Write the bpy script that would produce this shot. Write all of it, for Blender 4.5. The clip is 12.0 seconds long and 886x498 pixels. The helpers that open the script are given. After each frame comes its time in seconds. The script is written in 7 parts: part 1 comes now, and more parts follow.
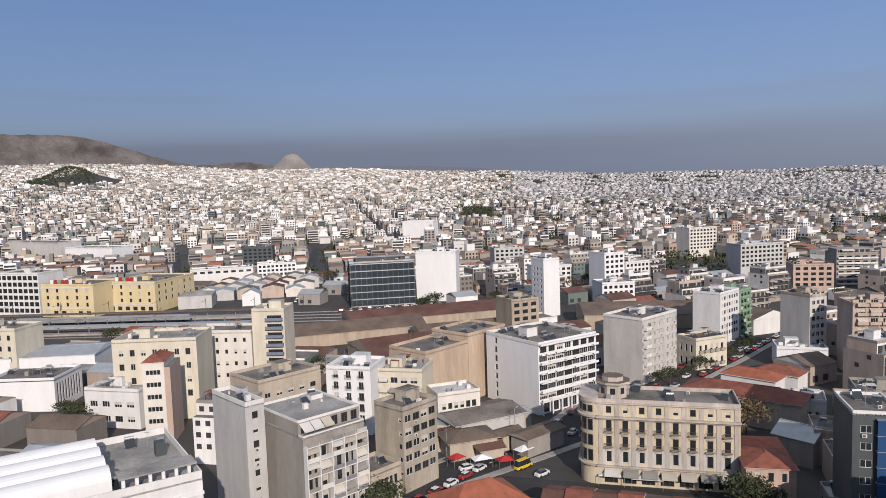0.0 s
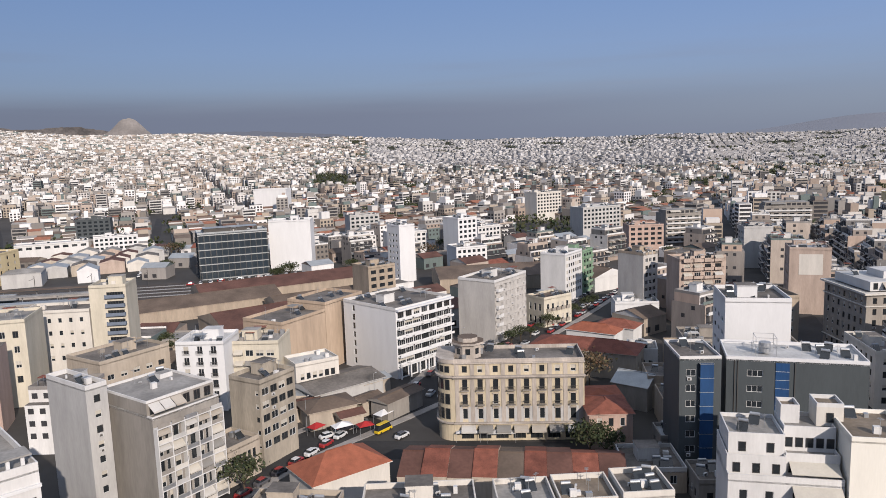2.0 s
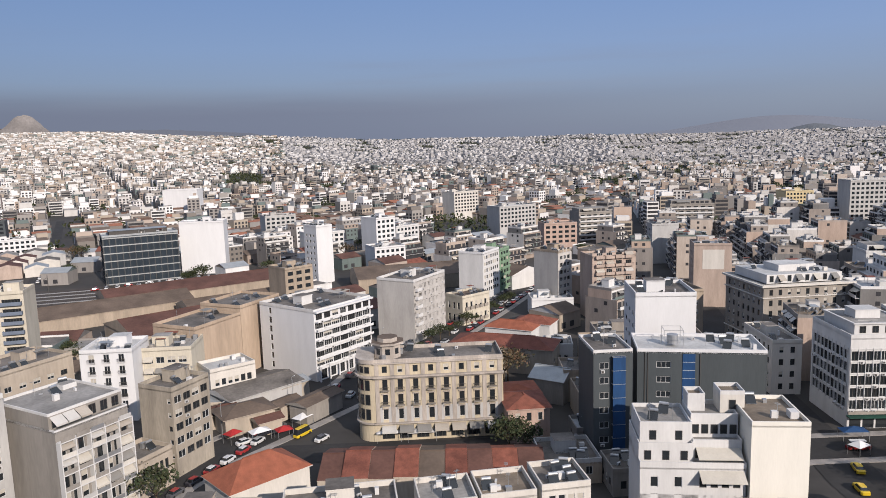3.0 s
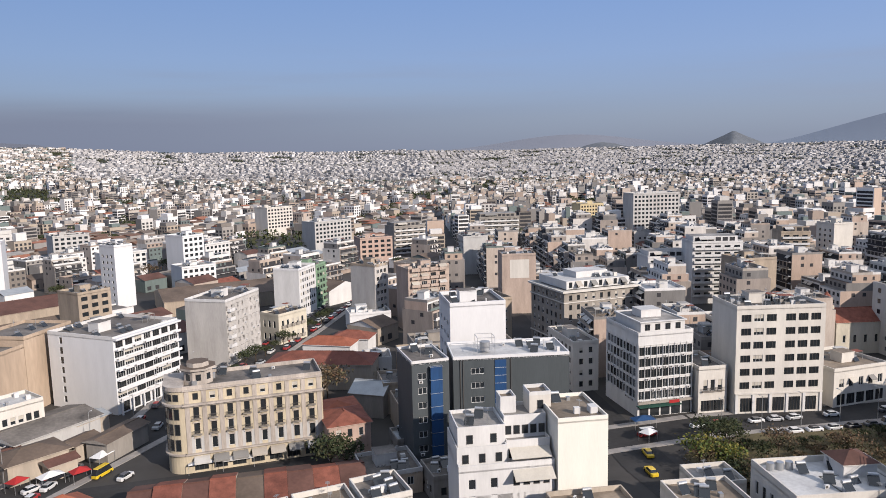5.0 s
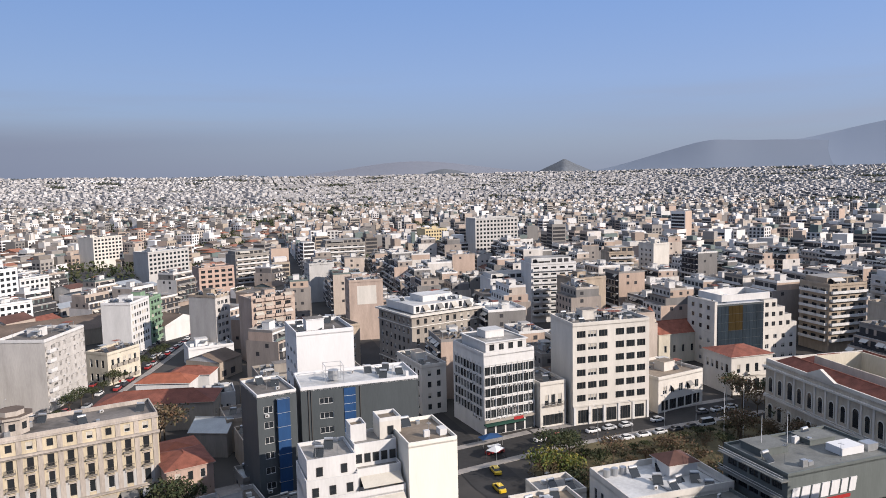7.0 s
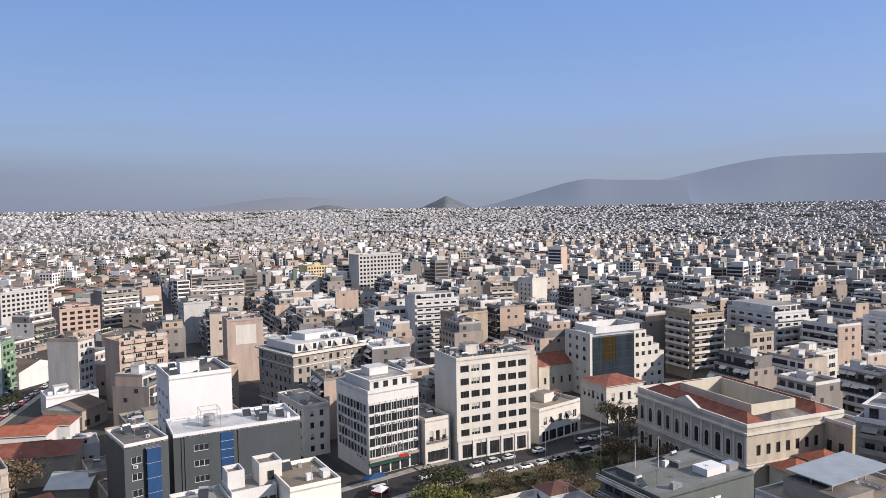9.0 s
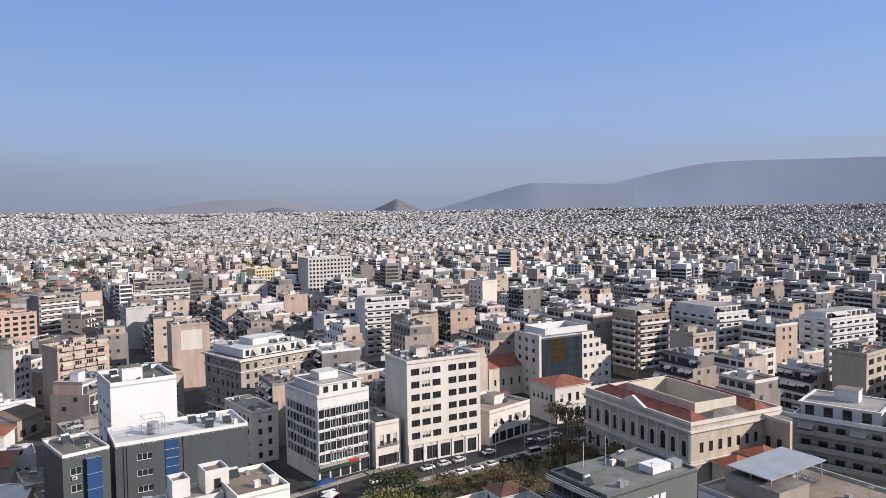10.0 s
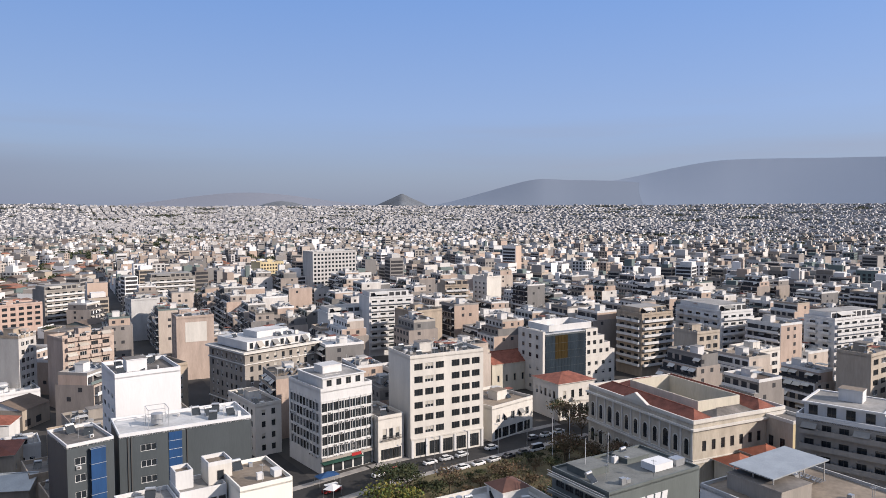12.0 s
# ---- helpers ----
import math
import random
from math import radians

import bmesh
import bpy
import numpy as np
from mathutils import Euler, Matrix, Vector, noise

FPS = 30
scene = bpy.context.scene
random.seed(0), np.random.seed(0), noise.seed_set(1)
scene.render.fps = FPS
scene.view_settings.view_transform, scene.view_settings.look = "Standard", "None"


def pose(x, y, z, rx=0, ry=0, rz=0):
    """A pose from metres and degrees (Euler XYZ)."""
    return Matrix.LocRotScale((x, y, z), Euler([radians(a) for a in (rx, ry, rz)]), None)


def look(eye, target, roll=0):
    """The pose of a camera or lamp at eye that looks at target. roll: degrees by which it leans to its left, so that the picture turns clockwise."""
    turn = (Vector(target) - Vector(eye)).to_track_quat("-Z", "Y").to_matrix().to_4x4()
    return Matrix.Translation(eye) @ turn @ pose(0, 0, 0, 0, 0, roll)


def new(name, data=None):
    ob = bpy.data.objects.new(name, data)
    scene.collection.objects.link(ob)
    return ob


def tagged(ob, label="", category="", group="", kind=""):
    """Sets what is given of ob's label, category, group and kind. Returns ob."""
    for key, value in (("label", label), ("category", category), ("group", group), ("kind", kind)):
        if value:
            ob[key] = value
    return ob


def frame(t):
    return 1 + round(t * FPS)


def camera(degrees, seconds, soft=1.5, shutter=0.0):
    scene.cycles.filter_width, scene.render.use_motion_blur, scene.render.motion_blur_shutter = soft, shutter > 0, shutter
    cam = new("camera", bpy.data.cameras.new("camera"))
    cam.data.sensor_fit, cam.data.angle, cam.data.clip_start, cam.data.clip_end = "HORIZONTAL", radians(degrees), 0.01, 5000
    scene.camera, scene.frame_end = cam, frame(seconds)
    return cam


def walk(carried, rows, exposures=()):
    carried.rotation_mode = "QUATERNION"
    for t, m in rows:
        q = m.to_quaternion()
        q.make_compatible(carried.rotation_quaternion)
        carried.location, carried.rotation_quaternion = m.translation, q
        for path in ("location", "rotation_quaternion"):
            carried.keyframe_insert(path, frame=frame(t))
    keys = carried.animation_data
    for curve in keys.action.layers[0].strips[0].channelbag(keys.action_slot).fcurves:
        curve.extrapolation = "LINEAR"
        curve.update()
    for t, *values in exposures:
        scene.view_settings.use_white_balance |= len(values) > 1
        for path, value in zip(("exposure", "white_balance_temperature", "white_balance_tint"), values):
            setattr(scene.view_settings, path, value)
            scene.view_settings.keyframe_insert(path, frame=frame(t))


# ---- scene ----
cam = camera(63.6, 12.0, soft=0.9)
EYE = 70.0
ROWS = [
    (0.0, -0.12, -4.97, 1.83), (0.5, -2.8, -5.98, 2.0), (1.0, -5.7, -6.88, 2.01), (1.5, -8.65, -7.56, 1.98),
    (2.0, -11.72, -7.99, 1.89), (2.5, -14.94, -8.2, 1.82), (3.0, -18.28, -8.22, 1.71), (5.0, -32.99, -7.41, 1.25),
    (5.5, -36.49, -7.11, 1.2), (6.0, -39.73, -6.72, 1.2), (6.5, -42.66, -6.21, 1.23), (7.0, -45.31, -5.59, 1.2),
    (9.0, -54.62, -2.86, 0.91), (9.5, -56.72, -2.64, 0.88), (10.0, -58.59, -2.68, 0.81), (10.5, -59.86, -2.92, 0.65),
    (11.0, -60.28, -3.11, 0.43), (11.5, -59.66, -3.18, 0.26), (12.0, -58.18, -3.06, 0.17),
]
REACH = 0.35  # the phone is held out at arm's length and swings with the turn
walk(cam, [(t, pose(-REACH * math.sin(radians(yaw)), REACH * math.cos(radians(yaw)), EYE, 90 + pitch, roll, yaw)) for t, yaw, pitch, roll in ROWS],
     exposures=[(0.0, -0.1, 5900, 12), (3.0, -0.06, 5900, 12), (6.0, 0.18, 5900, 12), (9.0, 0.22, 5900, 12), (12.0, 0.24, 5900, 12)])

# ---- light ----
SUN_AZ, SUN_EL = 166.0, 25.5
world = bpy.data.worlds.new("world")
scene.world = world
world.use_nodes = True
wn = world.node_tree
sky = wn.nodes.new("ShaderNodeTexSky")
sky.sky_type = "NISHITA"
sky.sun_disc = False
sky.sun_elevation, sky.sun_rotation = radians(SUN_EL), radians(SUN_AZ)
sky.altitude, sky.air_density, sky.dust_density, sky.ozone_density = 70, 1.0, 2.0, 2.5
wn.nodes["Background"].inputs["Strength"].default_value = 1.0
# a hazy winter sky: clear blue above, a paler smog layer towards the horizon
coords = wn.nodes.new("ShaderNodeTexCoord")
split = wn.nodes.new("ShaderNodeSeparateXYZ")
wn.links.new(coords.outputs["Generated"], split.inputs[0])
ramp = wn.nodes.new("ShaderNodeValToRGB")
for spot, colour in ((0.0, (0.23, 0.25, 0.305)), (0.05, (0.24, 0.27, 0.345)), (0.13, (0.23, 0.30, 0.46)), (0.32, (0.142, 0.25, 0.49)), (1.0, (0.04, 0.09, 0.25))):
    e = ramp.color_ramp.elements.new(spot)
    e.color = (*colour, 1)
ramp.color_ramp.elements.remove(ramp.color_ramp.elements[0])
wn.links.new(split.outputs["Z"], ramp.inputs[0])
thin = wn.nodes.new("ShaderNodeVectorMath")
thin.operation = "SCALE"
thin.inputs["Scale"].default_value = 0.057
wn.links.new(sky.outputs[0], thin.inputs[0])
blend = wn.nodes.new("ShaderNodeMix")
blend.data_type = "RGBA"
blend.inputs["Factor"].default_value = 0.66
wn.links.new(thin.outputs[0], blend.inputs["A"])
wn.links.new(ramp.outputs[0], blend.inputs["B"])
# thin streaks of grey smog low over the plain
wisps = wn.nodes.new("ShaderNodeTexNoise")
wisps.inputs["Scale"].default_value, wisps.inputs["Detail"].default_value = 1.0, 5.0
stretch = wn.nodes.new("ShaderNodeMapping")
stretch.inputs["Scale"].default_value = (2.2, 2.2, 34.0)
wn.links.new(coords.outputs["Generated"], stretch.inputs["Vector"])
wn.links.new(stretch.outputs[0], wisps.inputs["Vector"])
streak_fac = wn.nodes.new("ShaderNodeMapRange")
streak_fac.inputs["From Min"].default_value, streak_fac.inputs["From Max"].default_value, streak_fac.inputs["To Max"].default_value = 0.48, 0.72, 0.55
wn.links.new(wisps.outputs["Fac"], streak_fac.inputs["Value"])
low = wn.nodes.new("ShaderNodeMapRange")
low.inputs["From Min"].default_value, low.inputs["From Max"].default_value = 0.16, 0.06
wn.links.new(split.outputs["Z"], low.inputs["Value"])
both = wn.nodes.new("ShaderNodeMath")
both.operation = "MULTIPLY"
wn.links.new(streak_fac.outputs[0], both.inputs[0])
wn.links.new(low.outputs[0], both.inputs[1])
smog = wn.nodes.new("ShaderNodeMix")
smog.data_type = "RGBA"
smog.inputs["B"].default_value = (0.215, 0.225, 0.265, 1)
wn.links.new(both.outputs[0], smog.inputs["Factor"])
wn.links.new(blend.outputs["Result"], smog.inputs["A"])
# a bank of darker smog over the western hills, and a sky that grows brighter towards the sun's side
side = wn.nodes.new("ShaderNodeVectorMath")
side.operation = "DOT_PRODUCT"
side.inputs[1].default_value = (0.985, -0.17, 0.0)
wn.links.new(coords.outputs["Generated"], side.inputs[0])
west = wn.nodes.new("ShaderNodeMapRange")
west.interpolation_type = "SMOOTHSTEP"
west.inputs["From Min"].default_value, west.inputs["From Max"].default_value, west.inputs["To Min"].default_value, west.inputs["To Max"].default_value = -0.1, 0.75, 0.85, 0.0
wn.links.new(side.outputs["Value"], west.inputs["Value"])
ragged = wn.nodes.new("ShaderNodeMath")
ragged.operation = "MULTIPLY_ADD"
ragged.inputs[1].default_value = 0.05
wn.links.new(wisps.outputs["Fac"], ragged.inputs[0])
wn.links.new(split.outputs["Z"], ragged.inputs[2])
bank = wn.nodes.new("ShaderNodeMapRange")
bank.interpolation_type = "SMOOTHSTEP"
bank.inputs["From Min"].default_value, bank.inputs["From Max"].default_value = 0.115, 0.075
wn.links.new(ragged.outputs[0], bank.inputs["Value"])
bank_fac = wn.nodes.new("ShaderNodeMath")
bank_fac.operation = "MULTIPLY"
wn.links.new(west.outputs[0], bank_fac.inputs[0])
wn.links.new(bank.outputs[0], bank_fac.inputs[1])
smog_bank = wn.nodes.new("ShaderNodeMix")
smog_bank.data_type = "RGBA"
smog_bank.inputs["B"].default_value = (0.165, 0.178, 0.225, 1)
wn.links.new(bank_fac.outputs[0], smog_bank.inputs["Factor"])
wn.links.new(smog.outputs["Result"], smog_bank.inputs["A"])
glow = wn.nodes.new("ShaderNodeMapRange")
glow.inputs["From Min"].default_value, glow.inputs["From Max"].default_value, glow.inputs["To Min"].default_value, glow.inputs["To Max"].default_value = -0.5, 1.0, 1.13, 1.5
wn.links.new(side.outputs["Value"], glow.inputs["Value"])
brighter = wn.nodes.new("ShaderNodeVectorMath")
brighter.operation = "SCALE"
wn.links.new(smog_bank.outputs["Result"], brighter.inputs[0])
wn.links.new(glow.outputs[0], brighter.inputs["Scale"])
wn.links.new(brighter.outputs[0], wn.nodes["Background"].inputs["Color"])
sun = new("sun", bpy.data.lights.new("sun", "SUN"))
sun.data.energy, sun.data.angle, sun.data.color = 6.1, radians(0.53), (1.0, 0.845, 0.68)
_d = Vector((math.sin(radians(SUN_AZ)) * math.cos(radians(SUN_EL)), math.cos(radians(SUN_AZ)) * math.cos(radians(SUN_EL)), math.sin(radians(SUN_EL))))
sun.matrix_world = look(_d * 300, (0, 0, 0))

# ---- materials ----
def material(name, base, rough=0.85, stain=0.25, size=0.35, vary=None, metal=0.0, island=False, bump=0.3, spec=0.3, streak=True):
    """A surface of a base colour with stains at two sizes; vary: colours that the pieces draw from at random."""
    m = bpy.data.materials.new(name)
    m.use_nodes = True
    nt = m.node_tree
    bsdf = nt.nodes["Principled BSDF"]
    bsdf.inputs["Roughness"].default_value = rough
    bsdf.inputs["Metallic"].default_value = metal
    bsdf.inputs["Specular IOR Level"].default_value = spec
    geo = nt.nodes.new("ShaderNodeNewGeometry")
    big = nt.nodes.new("ShaderNodeTexNoise")
    big.inputs["Scale"].default_value, big.inputs["Detail"].default_value = size, 4
    small = nt.nodes.new("ShaderNodeTexNoise")
    small.inputs["Scale"].default_value, small.inputs["Detail"].default_value = size * 9, 3
    stretch = nt.nodes.new("ShaderNodeVectorMath")
    stretch.operation = "MULTIPLY"
    stretch.inputs[1].default_value = (1, 1, 0.22) if streak else (1, 1, 1)
    nt.links.new(geo.outputs["Position"], stretch.inputs[0])
    for n in (big, small):
        nt.links.new(stretch.outputs[0], n.inputs["Vector"])
    if vary:
        ramp = nt.nodes.new("ShaderNodeValToRGB")
        ramp.color_ramp.interpolation = "CONSTANT"
        els = ramp.color_ramp.elements
        while len(els) < len(vary):
            els.new(0.5)
        for i, c in enumerate(vary):
            els[i].position, els[i].color = i / len(vary), (*c, 1)
        if island:
            nt.links.new(geo.outputs["Random Per Island"], ramp.inputs[0])
        else:
            info = nt.nodes.new("ShaderNodeObjectInfo")
            nt.links.new(info.outputs["Random"], ramp.inputs[0])
        colour = ramp.outputs[0]
    else:
        rgb = nt.nodes.new("ShaderNodeRGB")
        rgb.outputs[0].default_value = (*base, 1)
        colour = rgb.outputs[0]
    if not metal and max(base) > 0.3:  # scales down all brighter base colours so shaded walls come out darker
        paint_scale = nt.nodes.new("ShaderNodeVectorMath")
        paint_scale.operation = "SCALE"
        paint_scale.inputs["Scale"].default_value = 0.70
        nt.links.new(colour, paint_scale.inputs[0])
        colour = paint_scale.outputs[0]
    lo = nt.nodes.new("ShaderNodeMapRange")
    lo.inputs["From Min"].default_value, lo.inputs["From Max"].default_value = 0.3, 0.7
    lo.inputs["To Min"].default_value, lo.inputs["To Max"].default_value = 1 - stain, 1.0
    nt.links.new(big.outputs["Fac"], lo.inputs["Value"])
    lo2 = nt.nodes.new("ShaderNodeMapRange")
    lo2.inputs["From Min"].default_value, lo2.inputs["From Max"].default_value = 0.3, 0.7
    lo2.inputs["To Min"].default_value, lo2.inputs["To Max"].default_value = 1 - stain * 0.5, 1.0
    nt.links.new(small.outputs["Fac"], lo2.inputs["Value"])
    mul = nt.nodes.new("ShaderNodeMath")
    mul.operation = "MULTIPLY"
    nt.links.new(lo.outputs[0], mul.inputs[0])
    nt.links.new(lo2.outputs[0], mul.inputs[1])
    mix = nt.nodes.new("ShaderNodeVectorMath")
    mix.operation = "SCALE"
    nt.links.new(colour, mix.inputs[0])
    nt.links.new(mul.outputs[0], mix.inputs["Scale"])
    nt.links.new(mix.outputs[0], bsdf.inputs["Base Color"])
    if bump:
        bp = nt.nodes.new("ShaderNodeBump")
        bp.inputs["Strength"].default_value, bp.inputs["Distance"].default_value = bump, 0.05
        nt.links.new(small.outputs["Fac"], bp.inputs["Height"])
        nt.links.new(bp.outputs[0], bsdf.inputs["Normal"])
    return m


PAINTS = [(0.68, 0.66, 0.63), (0.38, 0.355, 0.33), (0.94, 0.93, 0.91), (0.25, 0.225, 0.20), (0.54, 0.49, 0.43), (0.26, 0.245, 0.23), (0.84, 0.82, 0.79),
          (0.43, 0.35, 0.29), (0.48, 0.41, 0.33), (0.18, 0.225, 0.215), (0.33, 0.31, 0.29), (0.54, 0.45, 0.38), (0.92, 0.89, 0.88)]
PARTY = [(0.58, 0.45, 0.36), (0.64, 0.55, 0.47), (0.33, 0.30, 0.275), (0.60, 0.47, 0.385), (0.80, 0.76, 0.71), (0.26, 0.25, 0.24), (0.42, 0.365, 0.32)]
# low-contrast greys that paint distance haze into the farthest houses
HAZE_GREYS = [(0.54, 0.53, 0.53), (0.42, 0.41, 0.41), (0.74, 0.73, 0.73), (0.36, 0.36, 0.37), (0.50, 0.48, 0.47), (0.33, 0.33, 0.35), (0.62, 0.61, 0.60)]
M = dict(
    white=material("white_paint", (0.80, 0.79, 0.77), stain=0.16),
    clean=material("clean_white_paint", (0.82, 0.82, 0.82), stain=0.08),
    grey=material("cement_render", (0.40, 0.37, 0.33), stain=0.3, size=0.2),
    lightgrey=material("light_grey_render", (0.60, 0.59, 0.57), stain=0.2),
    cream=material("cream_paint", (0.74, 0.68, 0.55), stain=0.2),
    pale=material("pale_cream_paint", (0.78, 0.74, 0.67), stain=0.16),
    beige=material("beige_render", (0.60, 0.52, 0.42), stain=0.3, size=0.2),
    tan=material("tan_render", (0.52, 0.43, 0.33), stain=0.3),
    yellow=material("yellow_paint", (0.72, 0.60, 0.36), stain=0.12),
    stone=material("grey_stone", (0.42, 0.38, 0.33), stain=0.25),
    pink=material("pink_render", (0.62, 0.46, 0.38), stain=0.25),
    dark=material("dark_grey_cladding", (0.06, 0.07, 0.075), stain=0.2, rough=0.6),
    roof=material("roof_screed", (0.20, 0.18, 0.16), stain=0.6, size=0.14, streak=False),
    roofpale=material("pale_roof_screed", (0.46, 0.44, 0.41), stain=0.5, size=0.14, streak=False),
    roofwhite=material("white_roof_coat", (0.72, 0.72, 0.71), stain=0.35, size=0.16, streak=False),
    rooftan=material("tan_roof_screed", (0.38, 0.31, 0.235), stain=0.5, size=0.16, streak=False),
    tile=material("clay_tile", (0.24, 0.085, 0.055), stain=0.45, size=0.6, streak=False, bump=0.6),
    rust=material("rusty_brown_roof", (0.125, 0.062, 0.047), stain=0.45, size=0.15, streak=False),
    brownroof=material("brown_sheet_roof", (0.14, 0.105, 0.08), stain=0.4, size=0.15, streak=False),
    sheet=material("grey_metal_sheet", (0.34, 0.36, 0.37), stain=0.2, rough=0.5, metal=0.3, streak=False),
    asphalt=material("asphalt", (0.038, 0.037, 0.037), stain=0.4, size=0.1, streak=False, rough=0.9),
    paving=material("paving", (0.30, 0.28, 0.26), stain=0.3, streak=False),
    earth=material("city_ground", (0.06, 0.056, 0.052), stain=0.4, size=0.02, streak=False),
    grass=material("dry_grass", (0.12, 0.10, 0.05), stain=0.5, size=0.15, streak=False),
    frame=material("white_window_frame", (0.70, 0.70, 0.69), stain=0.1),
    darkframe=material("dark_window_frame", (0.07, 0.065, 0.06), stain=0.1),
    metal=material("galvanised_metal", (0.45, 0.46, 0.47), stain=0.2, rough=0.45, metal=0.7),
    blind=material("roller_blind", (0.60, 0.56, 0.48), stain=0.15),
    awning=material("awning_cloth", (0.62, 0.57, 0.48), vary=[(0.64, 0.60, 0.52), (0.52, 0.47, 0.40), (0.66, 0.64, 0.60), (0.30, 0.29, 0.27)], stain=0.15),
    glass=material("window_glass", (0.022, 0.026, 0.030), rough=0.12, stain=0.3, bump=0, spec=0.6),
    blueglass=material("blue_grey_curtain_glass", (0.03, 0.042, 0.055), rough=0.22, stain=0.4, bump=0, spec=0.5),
    goldreflect=material("gold_reflection_glass", (0.11, 0.08, 0.035), rough=0.2, stain=0.3, bump=0, metal=0.6),
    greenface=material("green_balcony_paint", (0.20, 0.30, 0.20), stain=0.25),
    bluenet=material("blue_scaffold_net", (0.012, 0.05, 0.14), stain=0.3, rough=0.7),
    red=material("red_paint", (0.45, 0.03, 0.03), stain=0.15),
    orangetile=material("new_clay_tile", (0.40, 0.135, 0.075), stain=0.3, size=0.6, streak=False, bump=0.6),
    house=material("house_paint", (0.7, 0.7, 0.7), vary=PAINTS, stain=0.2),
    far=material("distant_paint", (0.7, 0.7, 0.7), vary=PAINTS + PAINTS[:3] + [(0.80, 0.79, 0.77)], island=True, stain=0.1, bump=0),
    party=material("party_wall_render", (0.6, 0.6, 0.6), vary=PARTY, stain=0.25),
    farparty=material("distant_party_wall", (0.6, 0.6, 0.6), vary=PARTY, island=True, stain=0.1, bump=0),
    farhazed=material("haze_greyed_paint", (0.6, 0.6, 0.6), vary=HAZE_GREYS, island=True, stain=0.05, bump=0),
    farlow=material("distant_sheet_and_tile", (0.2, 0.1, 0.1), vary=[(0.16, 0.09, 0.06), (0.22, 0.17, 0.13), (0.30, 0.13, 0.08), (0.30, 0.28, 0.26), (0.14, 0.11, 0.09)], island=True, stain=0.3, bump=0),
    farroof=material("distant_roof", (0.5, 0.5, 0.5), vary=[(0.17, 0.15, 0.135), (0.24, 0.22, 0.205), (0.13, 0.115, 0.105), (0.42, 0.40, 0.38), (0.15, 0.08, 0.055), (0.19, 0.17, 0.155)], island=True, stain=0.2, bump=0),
    # one dark colour for windows and for the painted shade of recesses
    farwin=material("dark_glass_and_painted_shade", (0.042, 0.042, 0.046), stain=0.3, bump=0),
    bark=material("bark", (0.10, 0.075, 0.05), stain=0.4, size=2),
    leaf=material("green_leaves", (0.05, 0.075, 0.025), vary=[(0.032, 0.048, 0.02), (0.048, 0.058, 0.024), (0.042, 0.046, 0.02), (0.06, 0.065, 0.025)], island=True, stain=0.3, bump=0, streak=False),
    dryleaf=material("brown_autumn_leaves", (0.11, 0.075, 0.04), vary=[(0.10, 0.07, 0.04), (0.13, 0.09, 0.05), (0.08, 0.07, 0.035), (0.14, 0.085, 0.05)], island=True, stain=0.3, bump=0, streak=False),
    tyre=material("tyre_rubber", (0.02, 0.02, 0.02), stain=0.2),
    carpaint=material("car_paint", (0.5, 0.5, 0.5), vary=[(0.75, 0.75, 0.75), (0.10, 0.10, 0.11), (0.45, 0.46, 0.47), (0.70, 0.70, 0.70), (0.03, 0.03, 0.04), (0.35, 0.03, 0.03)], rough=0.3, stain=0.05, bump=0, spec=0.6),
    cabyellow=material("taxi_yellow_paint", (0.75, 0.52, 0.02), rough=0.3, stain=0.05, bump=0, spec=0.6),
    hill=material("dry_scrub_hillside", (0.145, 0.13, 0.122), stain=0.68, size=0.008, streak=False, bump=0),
    # the blue-grey base colour holds the distance haze of the eastern mountain
    hazehill=material("mountain_painted_haze_blue", (0.335, 0.39, 0.48), stain=0.015, size=0.002, streak=False, bump=0),
)


